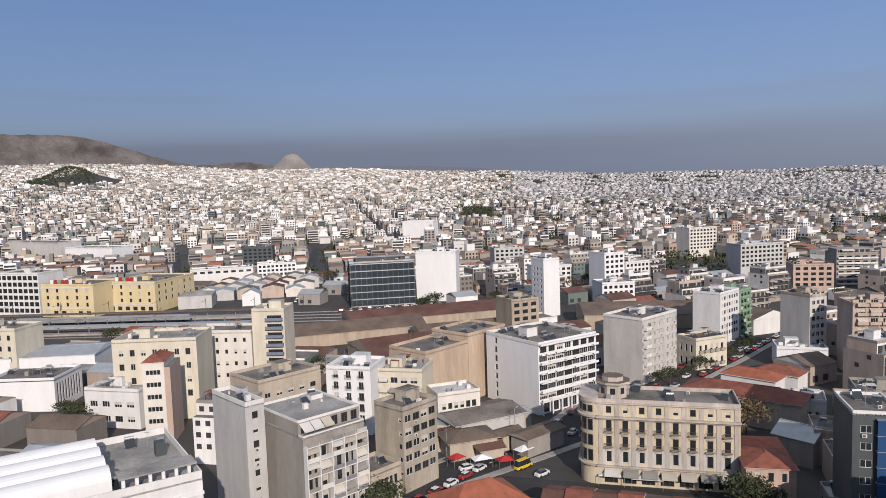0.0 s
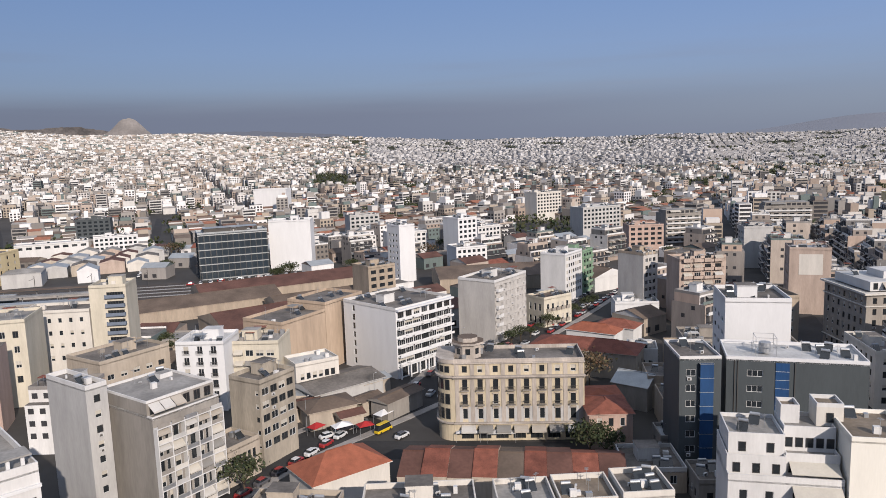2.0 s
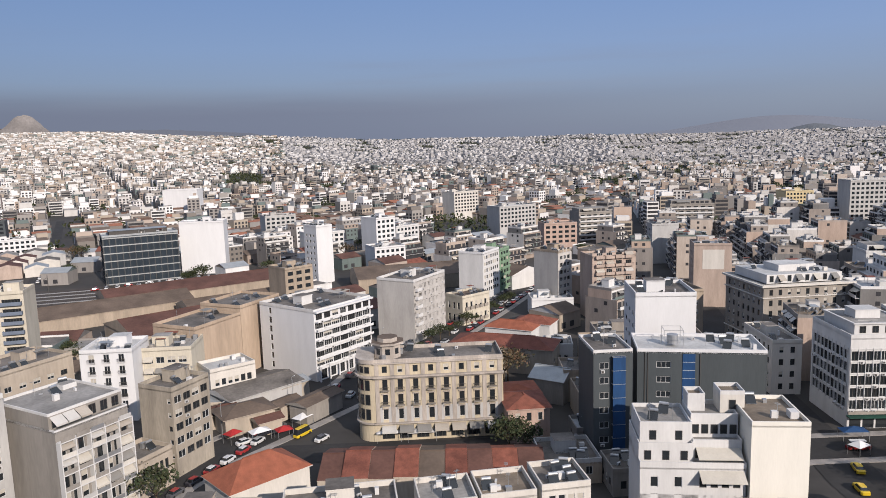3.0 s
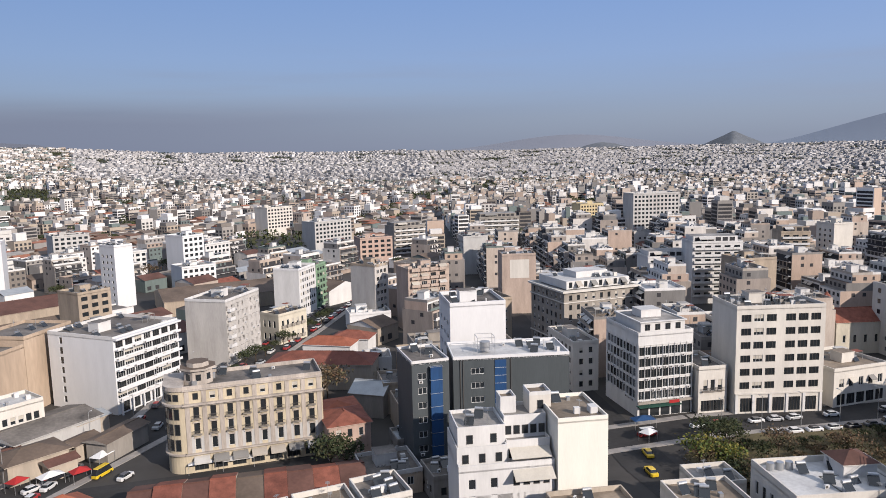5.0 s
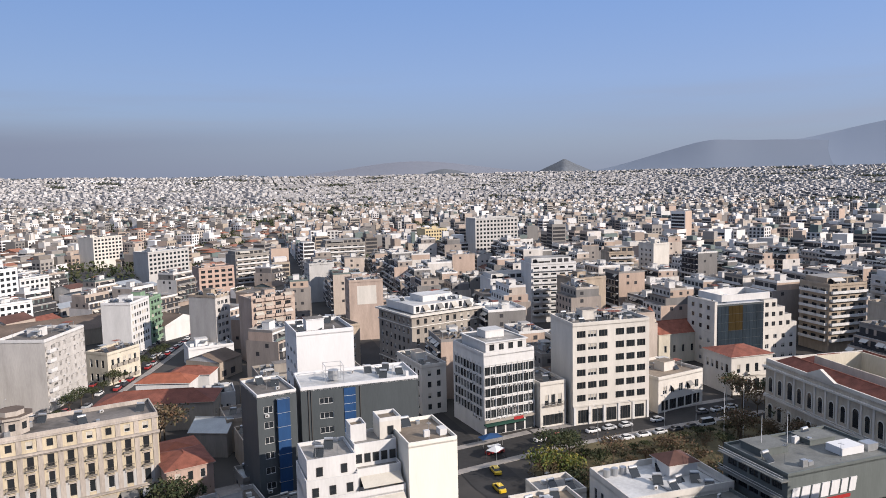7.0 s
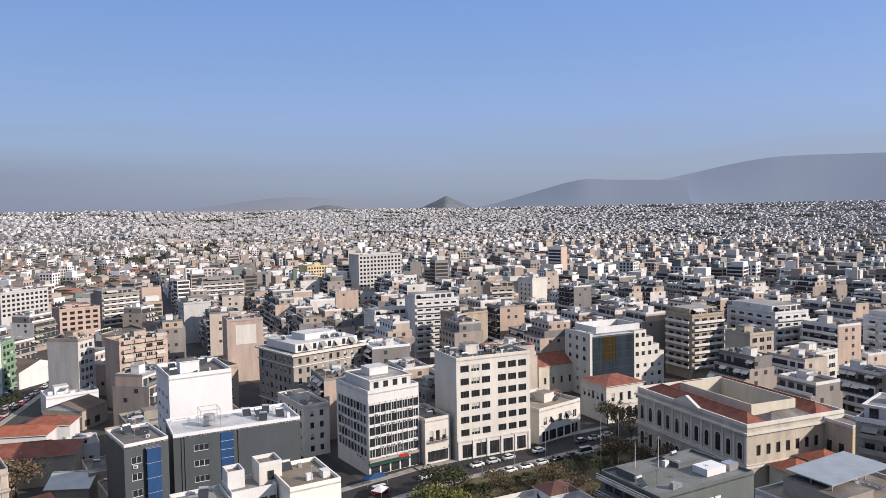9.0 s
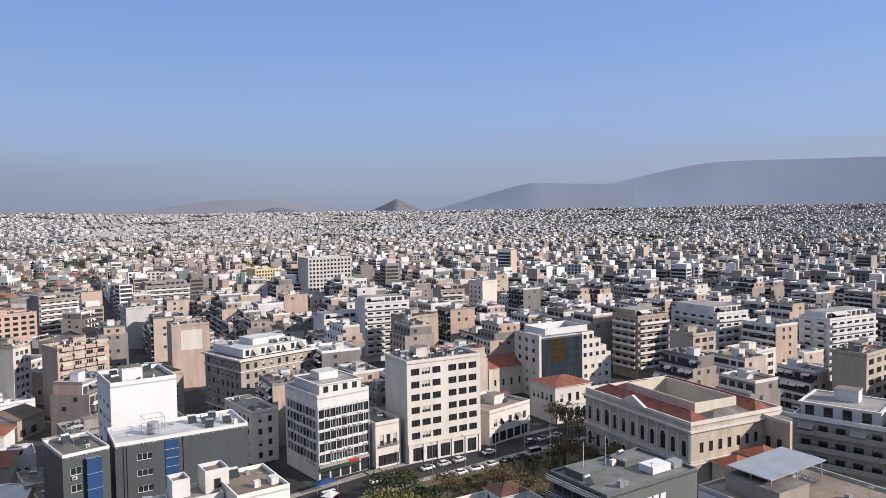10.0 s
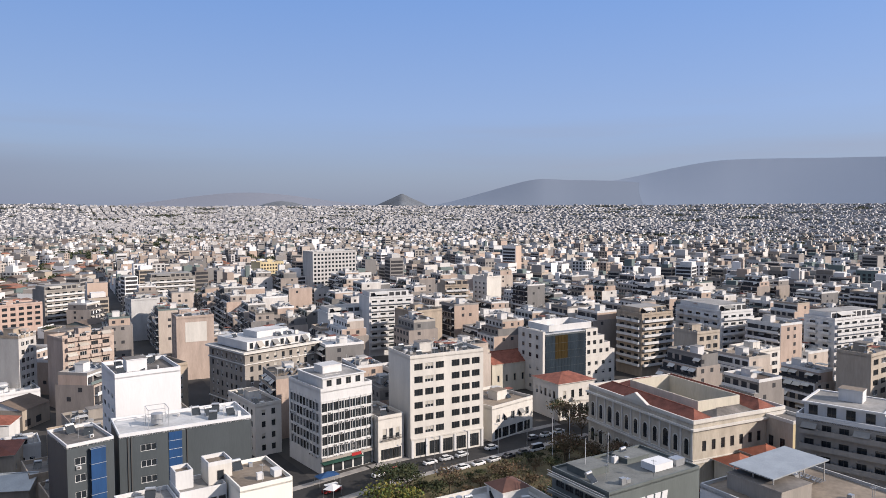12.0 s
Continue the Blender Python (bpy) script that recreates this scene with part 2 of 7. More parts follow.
# ---- mesh tools ----
class Soup:
    """Collects faces and turns them into one mesh."""
    def __init__(self):
        self.v, self.f, self.m, self.mats = [], [], [], []

    def slot(self, mat):
        if mat not in self.mats:
            self.mats.append(mat)
        return self.mats.index(mat)

    def poly(self, pts, mat):
        n = len(self.v)
        self.v.extend(pts)
        self.f.append(tuple(range(n, n + len(pts))))
        self.m.append(self.slot(mat))

    def box(self, x0, y0, z0, x1, y1, z1, mat, top=None, bottom=True):
        n = len(self.v)
        self.v.extend([(x0, y0, z0), (x1, y0, z0), (x1, y1, z0), (x0, y1, z0), (x0, y0, z1), (x1, y0, z1), (x1, y1, z1), (x0, y1, z1)])
        i = self.slot(mat)
        for q in ((0, 1, 5, 4), (1, 2, 6, 5), (2, 3, 7, 6), (3, 0, 4, 7)):
            self.f.append(tuple(n + k for k in q))
            self.m.append(i)
        self.f.append((n + 4, n + 5, n + 6, n + 7))
        self.m.append(self.slot(top) if top else i)
        if bottom:
            self.f.append((n + 3, n + 2, n + 1, n))
            self.m.append(i)

    def prism(self, ring, z0, z1, mat, top=None):
        n, k = len(self.v), len(ring)
        self.v.extend([(x, y, z0) for x, y in ring] + [(x, y, z1) for x, y in ring])
        i = self.slot(mat)
        for a in range(k):
            b = (a + 1) % k
            self.f.append((n + a, n + b, n + k + b, n + k + a))
            self.m.append(i)
        self.f.append(tuple(n + k + a for a in range(k)))
        self.m.append(self.slot(top) if top else i)

    def tube(self, x, y, z0, z1, r, mat, sides=8, r2=None):
        r2 = r if r2 is None else r2
        n = len(self.v)
        for z, q in ((z0, r), (z1, r2)):
            self.v.extend([(x + q * math.cos(2 * math.pi * a / sides), y + q * math.sin(2 * math.pi * a / sides), z) for a in range(sides)])
        i = self.slot(mat)
        for a in range(sides):
            b = (a + 1) % sides
            self.f.append((n + a, n + b, n + sides + b, n + sides + a))
            self.m.append(i)
        self.f.append(tuple(n + sides + a for a in range(sides)))
        self.m.append(i)

    def lattice(self, xs, zs, solid, y0, y1, mat):
        """A panel of cells between the lines xs and zs; solid(i, k) says which cells are filled. One piece."""
        n, i0 = len(self.v), self.slot(mat)
        nx, nz = len(xs), len(zs)
        for yy in (y0, y1):
            for z in zs:
                for x in xs:
                    self.v.append((x, yy, z))
        idx = lambda a, k, side: n + side * nx * nz + k * nx + a
        full = lambda a, k: 0 <= a < nx - 1 and 0 <= k < nz - 1 and solid(a, k)
        for a in range(nx - 1):
            for k in range(nz - 1):
                if not full(a, k):
                    continue
                self.f.append((idx(a, k, 0), idx(a + 1, k, 0), idx(a + 1, k + 1, 0), idx(a, k + 1, 0)))
                self.m.append(i0)
                for da, dk, p, q in ((-1, 0, (a, k + 1), (a, k)), (1, 0, (a + 1, k), (a + 1, k + 1)), (0, -1, (a, k), (a + 1, k)), (0, 1, (a + 1, k + 1), (a, k + 1))):
                    if not full(a + da, k + dk):
                        self.f.append((idx(*p, 0), idx(*p, 1), idx(*q, 1), idx(*q, 0)))
                        self.m.append(i0)

    def rim(self, x0, y0, x1, y1, t, z0, z1, mat):
        """A parapet that runs round a rectangle. One piece."""
        n, i0 = len(self.v), self.slot(mat)
        for z in (z0, z1):
            self.v.extend([(x0, y0, z), (x1, y0, z), (x1, y1, z), (x0, y1, z), (x0 + t, y0 + t, z), (x1 - t, y0 + t, z), (x1 - t, y1 - t, z), (x0 + t, y1 - t, z)])
        for a in range(4):
            c = (a + 1) % 4
            for q in ((a, c, 8 + c, 8 + a), (4 + c, 4 + a, 12 + a, 12 + c), (8 + a, 8 + c, 12 + c, 12 + a)):
                self.f.append(tuple(n + k for k in q))
                self.m.append(i0)

    def mesh(self, name):
        me = bpy.data.meshes.new(name)
        me.from_pydata(self.v, [], self.f)
        for mat in self.mats:
            me.materials.append(M[mat])
        me.polygons.foreach_set("material_index", self.m)
        me.update()
        return me


def part(name, soup, parent, label="", kind="", m=None):
    ob = new(name, soup.mesh(name) if isinstance(soup, Soup) else soup)
    ob.parent = parent
    if m is not None:
        ob.matrix_basis = m
    return tagged(ob, label=label, kind=kind)


def thing(name, m, label, category, group=""):
    ob = new(name)
    ob.matrix_basis = m
    return tagged(ob, label=label, category=category, group=group)


FOOT = []  # footprints that are taken: x, y, angle, x0, x1, y0, y1


def claim(x, y, ang, x0, x1, y0, y1):
    FOOT.append((x, y, math.cos(radians(ang)), math.sin(radians(ang)), x0, x1, y0, y1))


def is_free(px, py, pad):
    for x, y, c, s, x0, x1, y0, y1 in FOOT:
        u, w = (px - x) * c + (py - y) * s, -(px - x) * s + (py - y) * c
        if x0 - pad < u < x1 + pad and y0 - pad < w < y1 + pad:
            return False
    return True


def polar(az, r):
    return r * math.sin(radians(az)), r * math.cos(radians(az))


# ---- ground ----
def smooth(a, b, x):
    t = min(1, max(0, (x - a) / (b - a)))
    return t * t * (3 - 2 * t)


def edge_rise(az):
    """Degrees over the eye at which the built-up plain ends."""
    return 2.35 - 0.75 * smooth(-25, -13, az) - 0.45 * smooth(-10, 2, az) - 0.65 * smooth(2, 15, az) - 0.17 * smooth(15, 40, az)


def height(x, y):
    r, az = math.hypot(x, y), math.degrees(math.atan2(x, y))
    if r < 900:
        return 0.0
    q = min(1.0, (r - 900) / 3500)
    flat = smooth(-8, 24, az)  # the plain stays level longer towards the east
    z = (EYE + 4400 * math.tan(radians(edge_rise(az)))) * ((1 - flat) * (0.8 * q + 0.2 * q * q) + flat * q ** 2.8)
    z += 12 * (1 - 0.6 * flat) * noise.noise((x / 500, y / 500, 0)) * smooth(900, 1600, r)
    z += 58 * math.exp(-((az + 27.2) / 1.9) ** 2 - ((r - 2600) / 250) ** 2)
    return z


def build_ground():
    s = Soup()
    rings = [0, 60, 150, 300, 500, 700, 900] + [900 + 3900 * (i / 40) for i in range(1, 41)]
    n = 96
    for r in rings:
        for a in range(n):
            az = 360 * a / n
            x, y = polar(az if az <= 180 else az - 360, r)
            s.v.append((x, y, height(x, y) if -40 < (az if az <= 180 else az - 360) < 100 else (min(60, max(0, r - 900) * 0.02))))
    i = s.slot("earth")
    for k in range(len(rings) - 1):
        for a in range(n):
            b = (a + 1) % n
            s.f.append((k * n + a, (k + 1) * n + a, (k + 1) * n + b, k * n + b)[::-1])
            s.m.append(i)
    ob = new("ground", s.mesh("ground"))
    tagged(ob, "grey-brown city ground that rises towards far hills", "ground", kind="structure")


build_ground()

# ---- windows and house parts ----
MESHES = {}


def shared(key, build):
    if key not in MESHES:
        MESHES[key] = build()
    return MESHES[key]


def window_mesh(w, h, look_):
    """A frame that fills an opening, its outer face at y = 0.1; look_: plain, blind, dark."""
    def build():
        s, fm, t = Soup(), ("darkframe" if look_ == "dark" else "frame"), 0.09
        n = max(1, round(w / 0.9))
        xs = [0]
        for i in range(n):
            xs += [w * i / n + (t if i == 0 else 0.04), w * (i + 1) / n - (t if i == n - 1 else 0.04)]
        xs.append(w)
        s.lattice(xs, [0, t, h - t, h], lambda a, k: k != 1 or a % 2 == 0, 0.10, 0.18, fm)
        if look_ == "blind":
            s.box(t, 0.12, h * 0.45, w - t, 0.16, h - t, "blind")
        return s.mesh("window")
    return shared(("win", round(w, 2), round(h, 2), look_), build)


def pane_mesh(w, h, mat):
    def build():
        s = Soup()
        s.box(0.02, 0.185, 0.02, w - 0.02, 0.20, h - 0.02, mat)
        return s.mesh("pane")
    return shared(("pane", round(w, 2), round(h, 2), mat), build)


SIDES = {"front": lambda w, d: (pose(0, 0, 0), w), "right": lambda w, d: (pose(w, 0, 0, 0, 0, 90), d),
         "back": lambda w, d: (pose(w, d, 0, 0, 0, 180), w), "left": lambda w, d: (pose(0, d, 0, 0, 0, -90), d)}


def wall(s, m, width, z0, z1, rows, mat, reveal=0.22):
    """A wall face along +x of m, outward -y, with openings in rows of (za, zb, [(xa, xb), ...])."""
    def q(xa, za, xb, zb):
        if xb - xa > 1e-4 and zb - za > 1e-4:
            s.poly([tuple(m @ Vector(p)) for p in ((xa, 0, za), (xb, 0, za), (xb, 0, zb), (xa, 0, zb))], mat)
    z = z0
    merged = {}
    for za, zb, spans in rows:
        merged.setdefault((round(za, 2), round(zb, 2)), []).extend(spans)
    for (za, zb), spans in sorted(merged.items()):
        spans = sorted(spans)
        q(0, z, width, za)
        x = 0
        for xa, xb in spans:
            q(x, za, xa, zb)
            for a, b in (((xa, za), (xb, za)), ((xb, za), (xb, zb)), ((xb, zb), (xa, zb)), ((xa, zb), (xa, za))):
                s.poly([tuple(m @ Vector(p)) for p in ((a[0], 0, a[1]), (b[0], 0, b[1]), (b[0], reveal, b[1]), (a[0], reveal, a[1]))], mat)
            x = xb
        q(x, za, width, zb)
        z = zb
    q(0, z, width, z1)


RND = random.Random(5)


def grid_rows(width, z0, floors, fh, bays, ww, wh, sill, m0=1.0, m1=1.0):
    rows, pitch = [], (width - m0 - m1) / bays
    for k in range(floors):
        za = z0 + k * fh + sill
        rows.append((za, za + wh, [(m0 + pitch * (i + 0.5) - ww / 2, m0 + pitch * (i + 0.5) + ww / 2) for i in range(bays)]))
    return rows


def glazed_mesh(w, h, look_, glass):
    """A window with its pane in one, for houses further off."""
    def build():
        s = Soup()
        fm, t = ("darkframe" if look_ == "dark" else "frame"), 0.09
        n = max(1, round(w / 0.9))
        xs = [0]
        for i in range(n):
            xs += [w * i / n + (t if i == 0 else 0.04), w * (i + 1) / n - (t if i == n - 1 else 0.04)]
        xs.append(w)
        s.lattice(xs, [0, t, h - t, h], lambda a, k: k != 1 or a % 2 == 0, 0.10, 0.18, fm)
        s.poly([(0, 0.181, 0), (w, 0.181, 0), (w, 0.181, h), (0, 0.181, h)], glass)
        if look_ == "blind":
            s.poly([(t, 0.17, h * 0.45), (w - t, 0.17, h * 0.45), (w - t, 0.17, h - t), (t, 0.17, h - t)], "blind")
        return s.mesh("window")
    return shared(("glz", round(w, 2), round(h, 2), look_, glass), build)


def fill_windows(root, m, rows, looks=("plain", "plain", "blind", "dark"), glass="glass"):
    far = root.matrix_basis.translation.xy.length
    s = Soup()
    for za, zb, spans in rows:
        for xa, xb in spans:
            look_ = RND.choice(looks)
            if far > 300:
                s.poly([tuple(m @ Vector(p)) for p in ((xa, 0.2, za), (xb, 0.2, za), (xb, 0.2, zb), (xa, 0.2, zb))], glass if look_ != "blind" else "blind")
            elif far > 172:
                part("window", glazed_mesh(xb - xa, zb - za, look_, glass), root, m=m @ pose(xa, 0, za))
            else:
                w = part("window", window_mesh(xb - xa, zb - za, look_), root, m=m @ pose(xa, 0, za))
                part("pane", pane_mesh(xb - xa, zb - za, glass), w)
    if s.v:
        part("glazing", s, root, kind="stuff")


def slab_mesh(w, d, mat):
    def build():
        s = Soup()
        s.box(0, -d, -0.16, w, 0, 0, mat)
        return s.mesh("balcony")
    return shared(("slab", round(w, 2), round(d, 2), mat), build)


def rail_mesh(w, d, solid, mat):
    """The front and sides of a balcony that stands out along -y from a wall at y = 0."""
    def build():
        s = Soup()
        if solid:
            n, t, i0 = 0, 0.1, s.slot(mat)
            ring = [(0, 0), (0, -d), (w, -d), (w, 0), (w - t, 0), (w - t, -d + t), (t, -d + t), (t, 0)]
            s.v.extend([(x, y, z) for z in (0.001, 0.95) for x, y in ring])
            for a in range(8):
                b = (a + 1) % 8
                s.f.append((a, b, 8 + b, 8 + a))
                s.m.append(i0)
            for q in ((8, 9, 14, 15), (9, 10, 13, 14), (10, 11, 12, 13)):
                s.f.append(q)
                s.m.append(i0)
        else:
            n = max(2, int(w / 0.24))
            xs = []
            for i in range(n + 1):
                x = (w - 0.05) * i / n
                xs += [x, x + 0.05]
            s.lattice(xs, [0.001, 0.9, 0.98], lambda a, k: k == 1 or a % 2 == 0, -d, -d + 0.05, "darkframe")
        return s.mesh("railing")
    return shared(("rail", round(w, 2), round(d, 2), solid, mat), build)


def balcony(root, w, d, solid, mat, m):
    if (root.matrix_basis @ m).translation.xy.length > 225:  # further off: slab and front in one
        def build():
            s = Soup()
            i0 = s.slot(mat)
            s.v.extend([(x, y, z) for z in (-0.16, 0.95) for x, y in ((0, 0), (0, -d), (w, -d), (w, 0))])
            s.f += [(0, 1, 5, 4), (1, 2, 6, 5), (2, 3, 7, 6), (3, 2, 1, 0)]
            s.v.extend([(0.1, 0, 0.95), (0.1, -d + 0.1, 0.95), (w - 0.1, -d + 0.1, 0.95), (w - 0.1, 0, 0.95)])
            s.v.extend([(0.1, 0, 0), (0.1, -d + 0.1, 0), (w - 0.1, -d + 0.1, 0), (w - 0.1, 0, 0)])
            s.f += [(4, 5, 9, 8), (5, 6, 10, 9), (6, 7, 11, 10), (8, 9, 13, 12), (9, 10, 14, 13), (10, 11, 15, 14), (12, 13, 14, 15)]
            s.m += [i0] * 11
            return s.mesh("balcony")
        return part("balcony", shared(("balc", round(w, 2), round(d, 2), mat), build), root, m=m)
    b = part("balcony", slab_mesh(w, d, mat), root, m=m)
    part("railing", rail_mesh(w, d, solid, mat), b)
    return b


def awning_mesh(w, d, drop):
    def build():
        s = Soup()
        s.poly([(0, 0, 0), (0, -d, -drop), (w, -d, -drop), (w, 0, 0)], "awning")
        s.poly([(0, 0, -0.04), (w, 0, -0.04), (w, -d, -drop - 0.04), (0, -d, -drop - 0.04)], "awning")
        s.poly([(0, -d, -drop), (0, -d, -drop - 0.3), (w, -d, -drop - 0.3), (w, -d, -drop)], "awning")
        return s.mesh("awning")
    return shared(("awn", round(w, 1), round(d, 1), round(drop, 1)), build)


def roof_part(root, w, d, z, mat="roof", rim="white", rimh=0.9, x0=0.0, y0=0.0, name="roof"):
    """A flat roof with its parapet rim."""
    s, r = Soup(), Soup()
    t = 0.25
    s.box(x0 + t, y0 + t, z - 0.3, w - t, d - t, z, mat)
    r.rim(x0, y0, w, d, t, z - 0.3, z + rimh, rim)
    part("parapet", r, root)
    return part(name, s, root)


def hip(root, x0, y0, x1, y1, z, rise, mat, over=0.5, name="roof", gable=False, gmat="pale", along=""):
    """A pitched roof over a rectangle, its ridge along the longer side unless told."""
    s = Soup()
    a, b, c, d = (x0 - over, y0 - over, z), (x1 + over, y0 - over, z), (x1 + over, y1 + over, z), (x0 - over, y1 + over, z)
    wx, wy = x1 - x0 + 2 * over, y1 - y0 + 2 * over
    lengthwise = along == "x" or wx >= wy
    if lengthwise:
        k = 0 if gable else wy / 2
        e, f = (x0 - over + k, (y0 + y1) / 2, z + rise), (x1 + over - k, (y0 + y1) / 2, z + rise)
        quads, ends = ((a, b, f, e), (c, d, e, f)), ((d, a, e), (b, c, f))
    else:
        k = 0 if gable else wx / 2
        e, f = ((x0 + x1) / 2, y0 - over + k, z + rise), ((x0 + x1) / 2, y1 + over - k, z + rise)
        quads, ends = ((b, c, f, e), (d, a, e, f)), ((a, b, e), (c, d, f))
    pts = [a, b, c, d, e, f]
    n = len(s.v)
    s.v.extend(pts)
    s.v.extend([(p[0], p[1], p[2] - 0.18) for p in pts[:4]])
    for q in quads:
        s.f.append(tuple(n + pts.index(p) for p in q))
        s.m.append(s.slot(mat))
    for q in ends:
        s.f.append(tuple(n + pts.index(p) for p in q))
        s.m.append(s.slot(gmat if gable else mat))
    for i in range(4):
        j = (i + 1) % 4
        s.f.append((n + i, n + 6 + i, n + 6 + j, n + j))
        s.m.append(s.slot(gmat))
    s.f.append((n + 9, n + 8, n + 7, n + 6))
    s.m.append(s.slot(gmat))
    ob = part(name, s, root)
    # raised ridge tiles
    r = Soup()
    m = 0.16
    if lengthwise:
        r.box(e[0], e[1] - m, z + rise - 0.05, f[0], e[1] + m, z + rise + 0.12, mat)
    else:
        r.box(e[0] - m, e[1], z + rise - 0.05, e[0] + m, f[1], z + rise + 0.12, mat)
    part("ridge", r, root)
    return ob


def heater_mesh():
    def build():
        s = Soup()
        s.poly([(-0.9, -0.7, 0.15), (0.9, -0.7, 0.15), (0.9, 0.6, 1.3), (-0.9, 0.6, 1.3)], "glass")
        s.poly([(-0.9, 0.6, 1.24), (0.9, 0.6, 1.24), (0.9, -0.7, 0.09), (-0.9, -0.7, 0.09)], "metal")
        for x in (-0.85, 0.8):
            s.box(x, 0.5, 0, x + 0.06, 0.56, 1.2, "metal")
        n, r = len(s.v), 0.3
        for x in (-0.8, 0.8):
            s.v.extend([(x, 0.75 + r * math.cos(a * math.pi / 5), 1.55 + r * math.sin(a * math.pi / 5)) for a in range(10)])
        for a in range(10):
            b = (a + 1) % 10
            s.f.append((n + a, n + b, n + 10 + b, n + 10 + a))
            s.m.append(s.slot("metal"))
        for k in (0, 10):
            s.f.append(tuple(n + k + a for a in range(10)))
            s.m.append(s.slot("metal"))
        return s.mesh("water_heater")
    return shared("heater", build)


def antenna_mesh():
    def build():
        s = Soup()
        s.box(-0.03, -0.03, 0, 0.03, 0.03, 3.2, "metal")
        s.box(-0.5, -0.02, 2.9, 0.5, 0.02, 2.95, "metal")
        for i in range(6):
            x = -0.45 + 0.18 * i
            s.box(x, -0.35, 2.9, x + 0.02, 0.35, 2.94, "metal")
        return s.mesh("antenna")
    return shared("antenna", build)


def box_mesh(w, d, h, mat, top=None, lip=0.0):
    def build():
        s = Soup()
        s.box(0, 0, 0, w, d, h, mat, top)
        if lip:
            s.box(-lip, -lip, h, w + lip, d + lip, h + 0.18, mat, top)
        return s.mesh("box")
    return shared(("box", round(w, 1), round(d, 1), round(h, 1), mat, top, lip), build)


def ac_mesh():
    def build():
        s = Soup()
        s.box(0, -0.35, 0, 0.85, 0, 0.6, "frame")
        s.box(0.1, -0.365, 0.08, 0.6, -0.352, 0.52, "darkframe")
        return s.mesh("air_conditioner")
    return shared("ac", build)


def clutter(root, w, d, z, n, rnd, x0=0.5, y0=0.5):
    """Small roof fittings: stair house, water heaters, aerials, vents."""
    for _ in range(n):
        x, y, k = rnd.uniform(x0 + 1, max(x0 + 1.1, w - 2)), rnd.uniform(y0 + 1, max(y0 + 1.1, d - 2)), rnd.random()
        if k < 0.4:
            part("water_heater", heater_mesh(), root, m=pose(x, y, z, 0, 0, rnd.choice((-20, 10, 0))))
        elif k < 0.6:
            part("antenna", antenna_mesh(), root, m=pose(x, y, z, 0, 0, rnd.uniform(0, 180)))
        elif k < 0.85:
            part("vent_box", box_mesh(rnd.choice((0.7, 1.1)), 0.8, rnd.choice((0.7, 1.2)), rnd.choice(("white", "metal"))), root, m=pose(x, y, z))
        else:
            part("air_conditioner", ac_mesh(), root, m=pose(x, y, z + 0.05, 0, 0, rnd.uniform(0, 90)))


def fittings_soup(w, d, z, n, rnd, x0=0.5, y0=0.5):
    """Roof fittings of a house further off, joined: tanks, heaters, ducts, aerials, pergolas."""
    s = Soup()
    for _ in range(n):
        x, y, k = rnd.uniform(x0, max(x0 + 0.1, w - 2)), rnd.uniform(y0, max(y0 + 0.1, d - 2)), rnd.random()
        if k < 0.35:
            s.poly([(x, y, z + 0.15), (x + 1.7, y, z + 0.15), (x + 1.7, y + 1.1, z + 1.2), (x, y + 1.1, z + 1.2)], "glass")
            s.box(x, y + 1.1, z + 1.1, x + 1.7, y + 1.6, z + 1.6, "metal")
        elif k < 0.6:
            s.box(x, y, z, x + 0.06, y + 0.06, z + rnd.uniform(2, 4), "metal")
            s.box(x - 0.5, y, z + 1.9, x + 0.5, y + 0.05, z + 1.95, "metal")
        elif k < 0.85:
            s.box(x, y, z, x + rnd.uniform(0.6, 1.6), y + rnd.uniform(0.6, 1.4), z + rnd.uniform(0.5, 1.5), rnd.choice(("white", "metal", "grey", "pale")))
        else:
            a, b, h = rnd.uniform(2, 4), rnd.uniform(2, 3), 2.2
            s.box(x, y, z + h, min(w, x + a), min(d, y + b), z + h + 0.1, rnd.choice(("awning", "sheet", "tile")))
            for px, py in ((x, y), (min(w, x + a) - 0.1, y)):
                s.box(px, py, z, px + 0.1, py + 0.1, z + h, "metal")
    return s


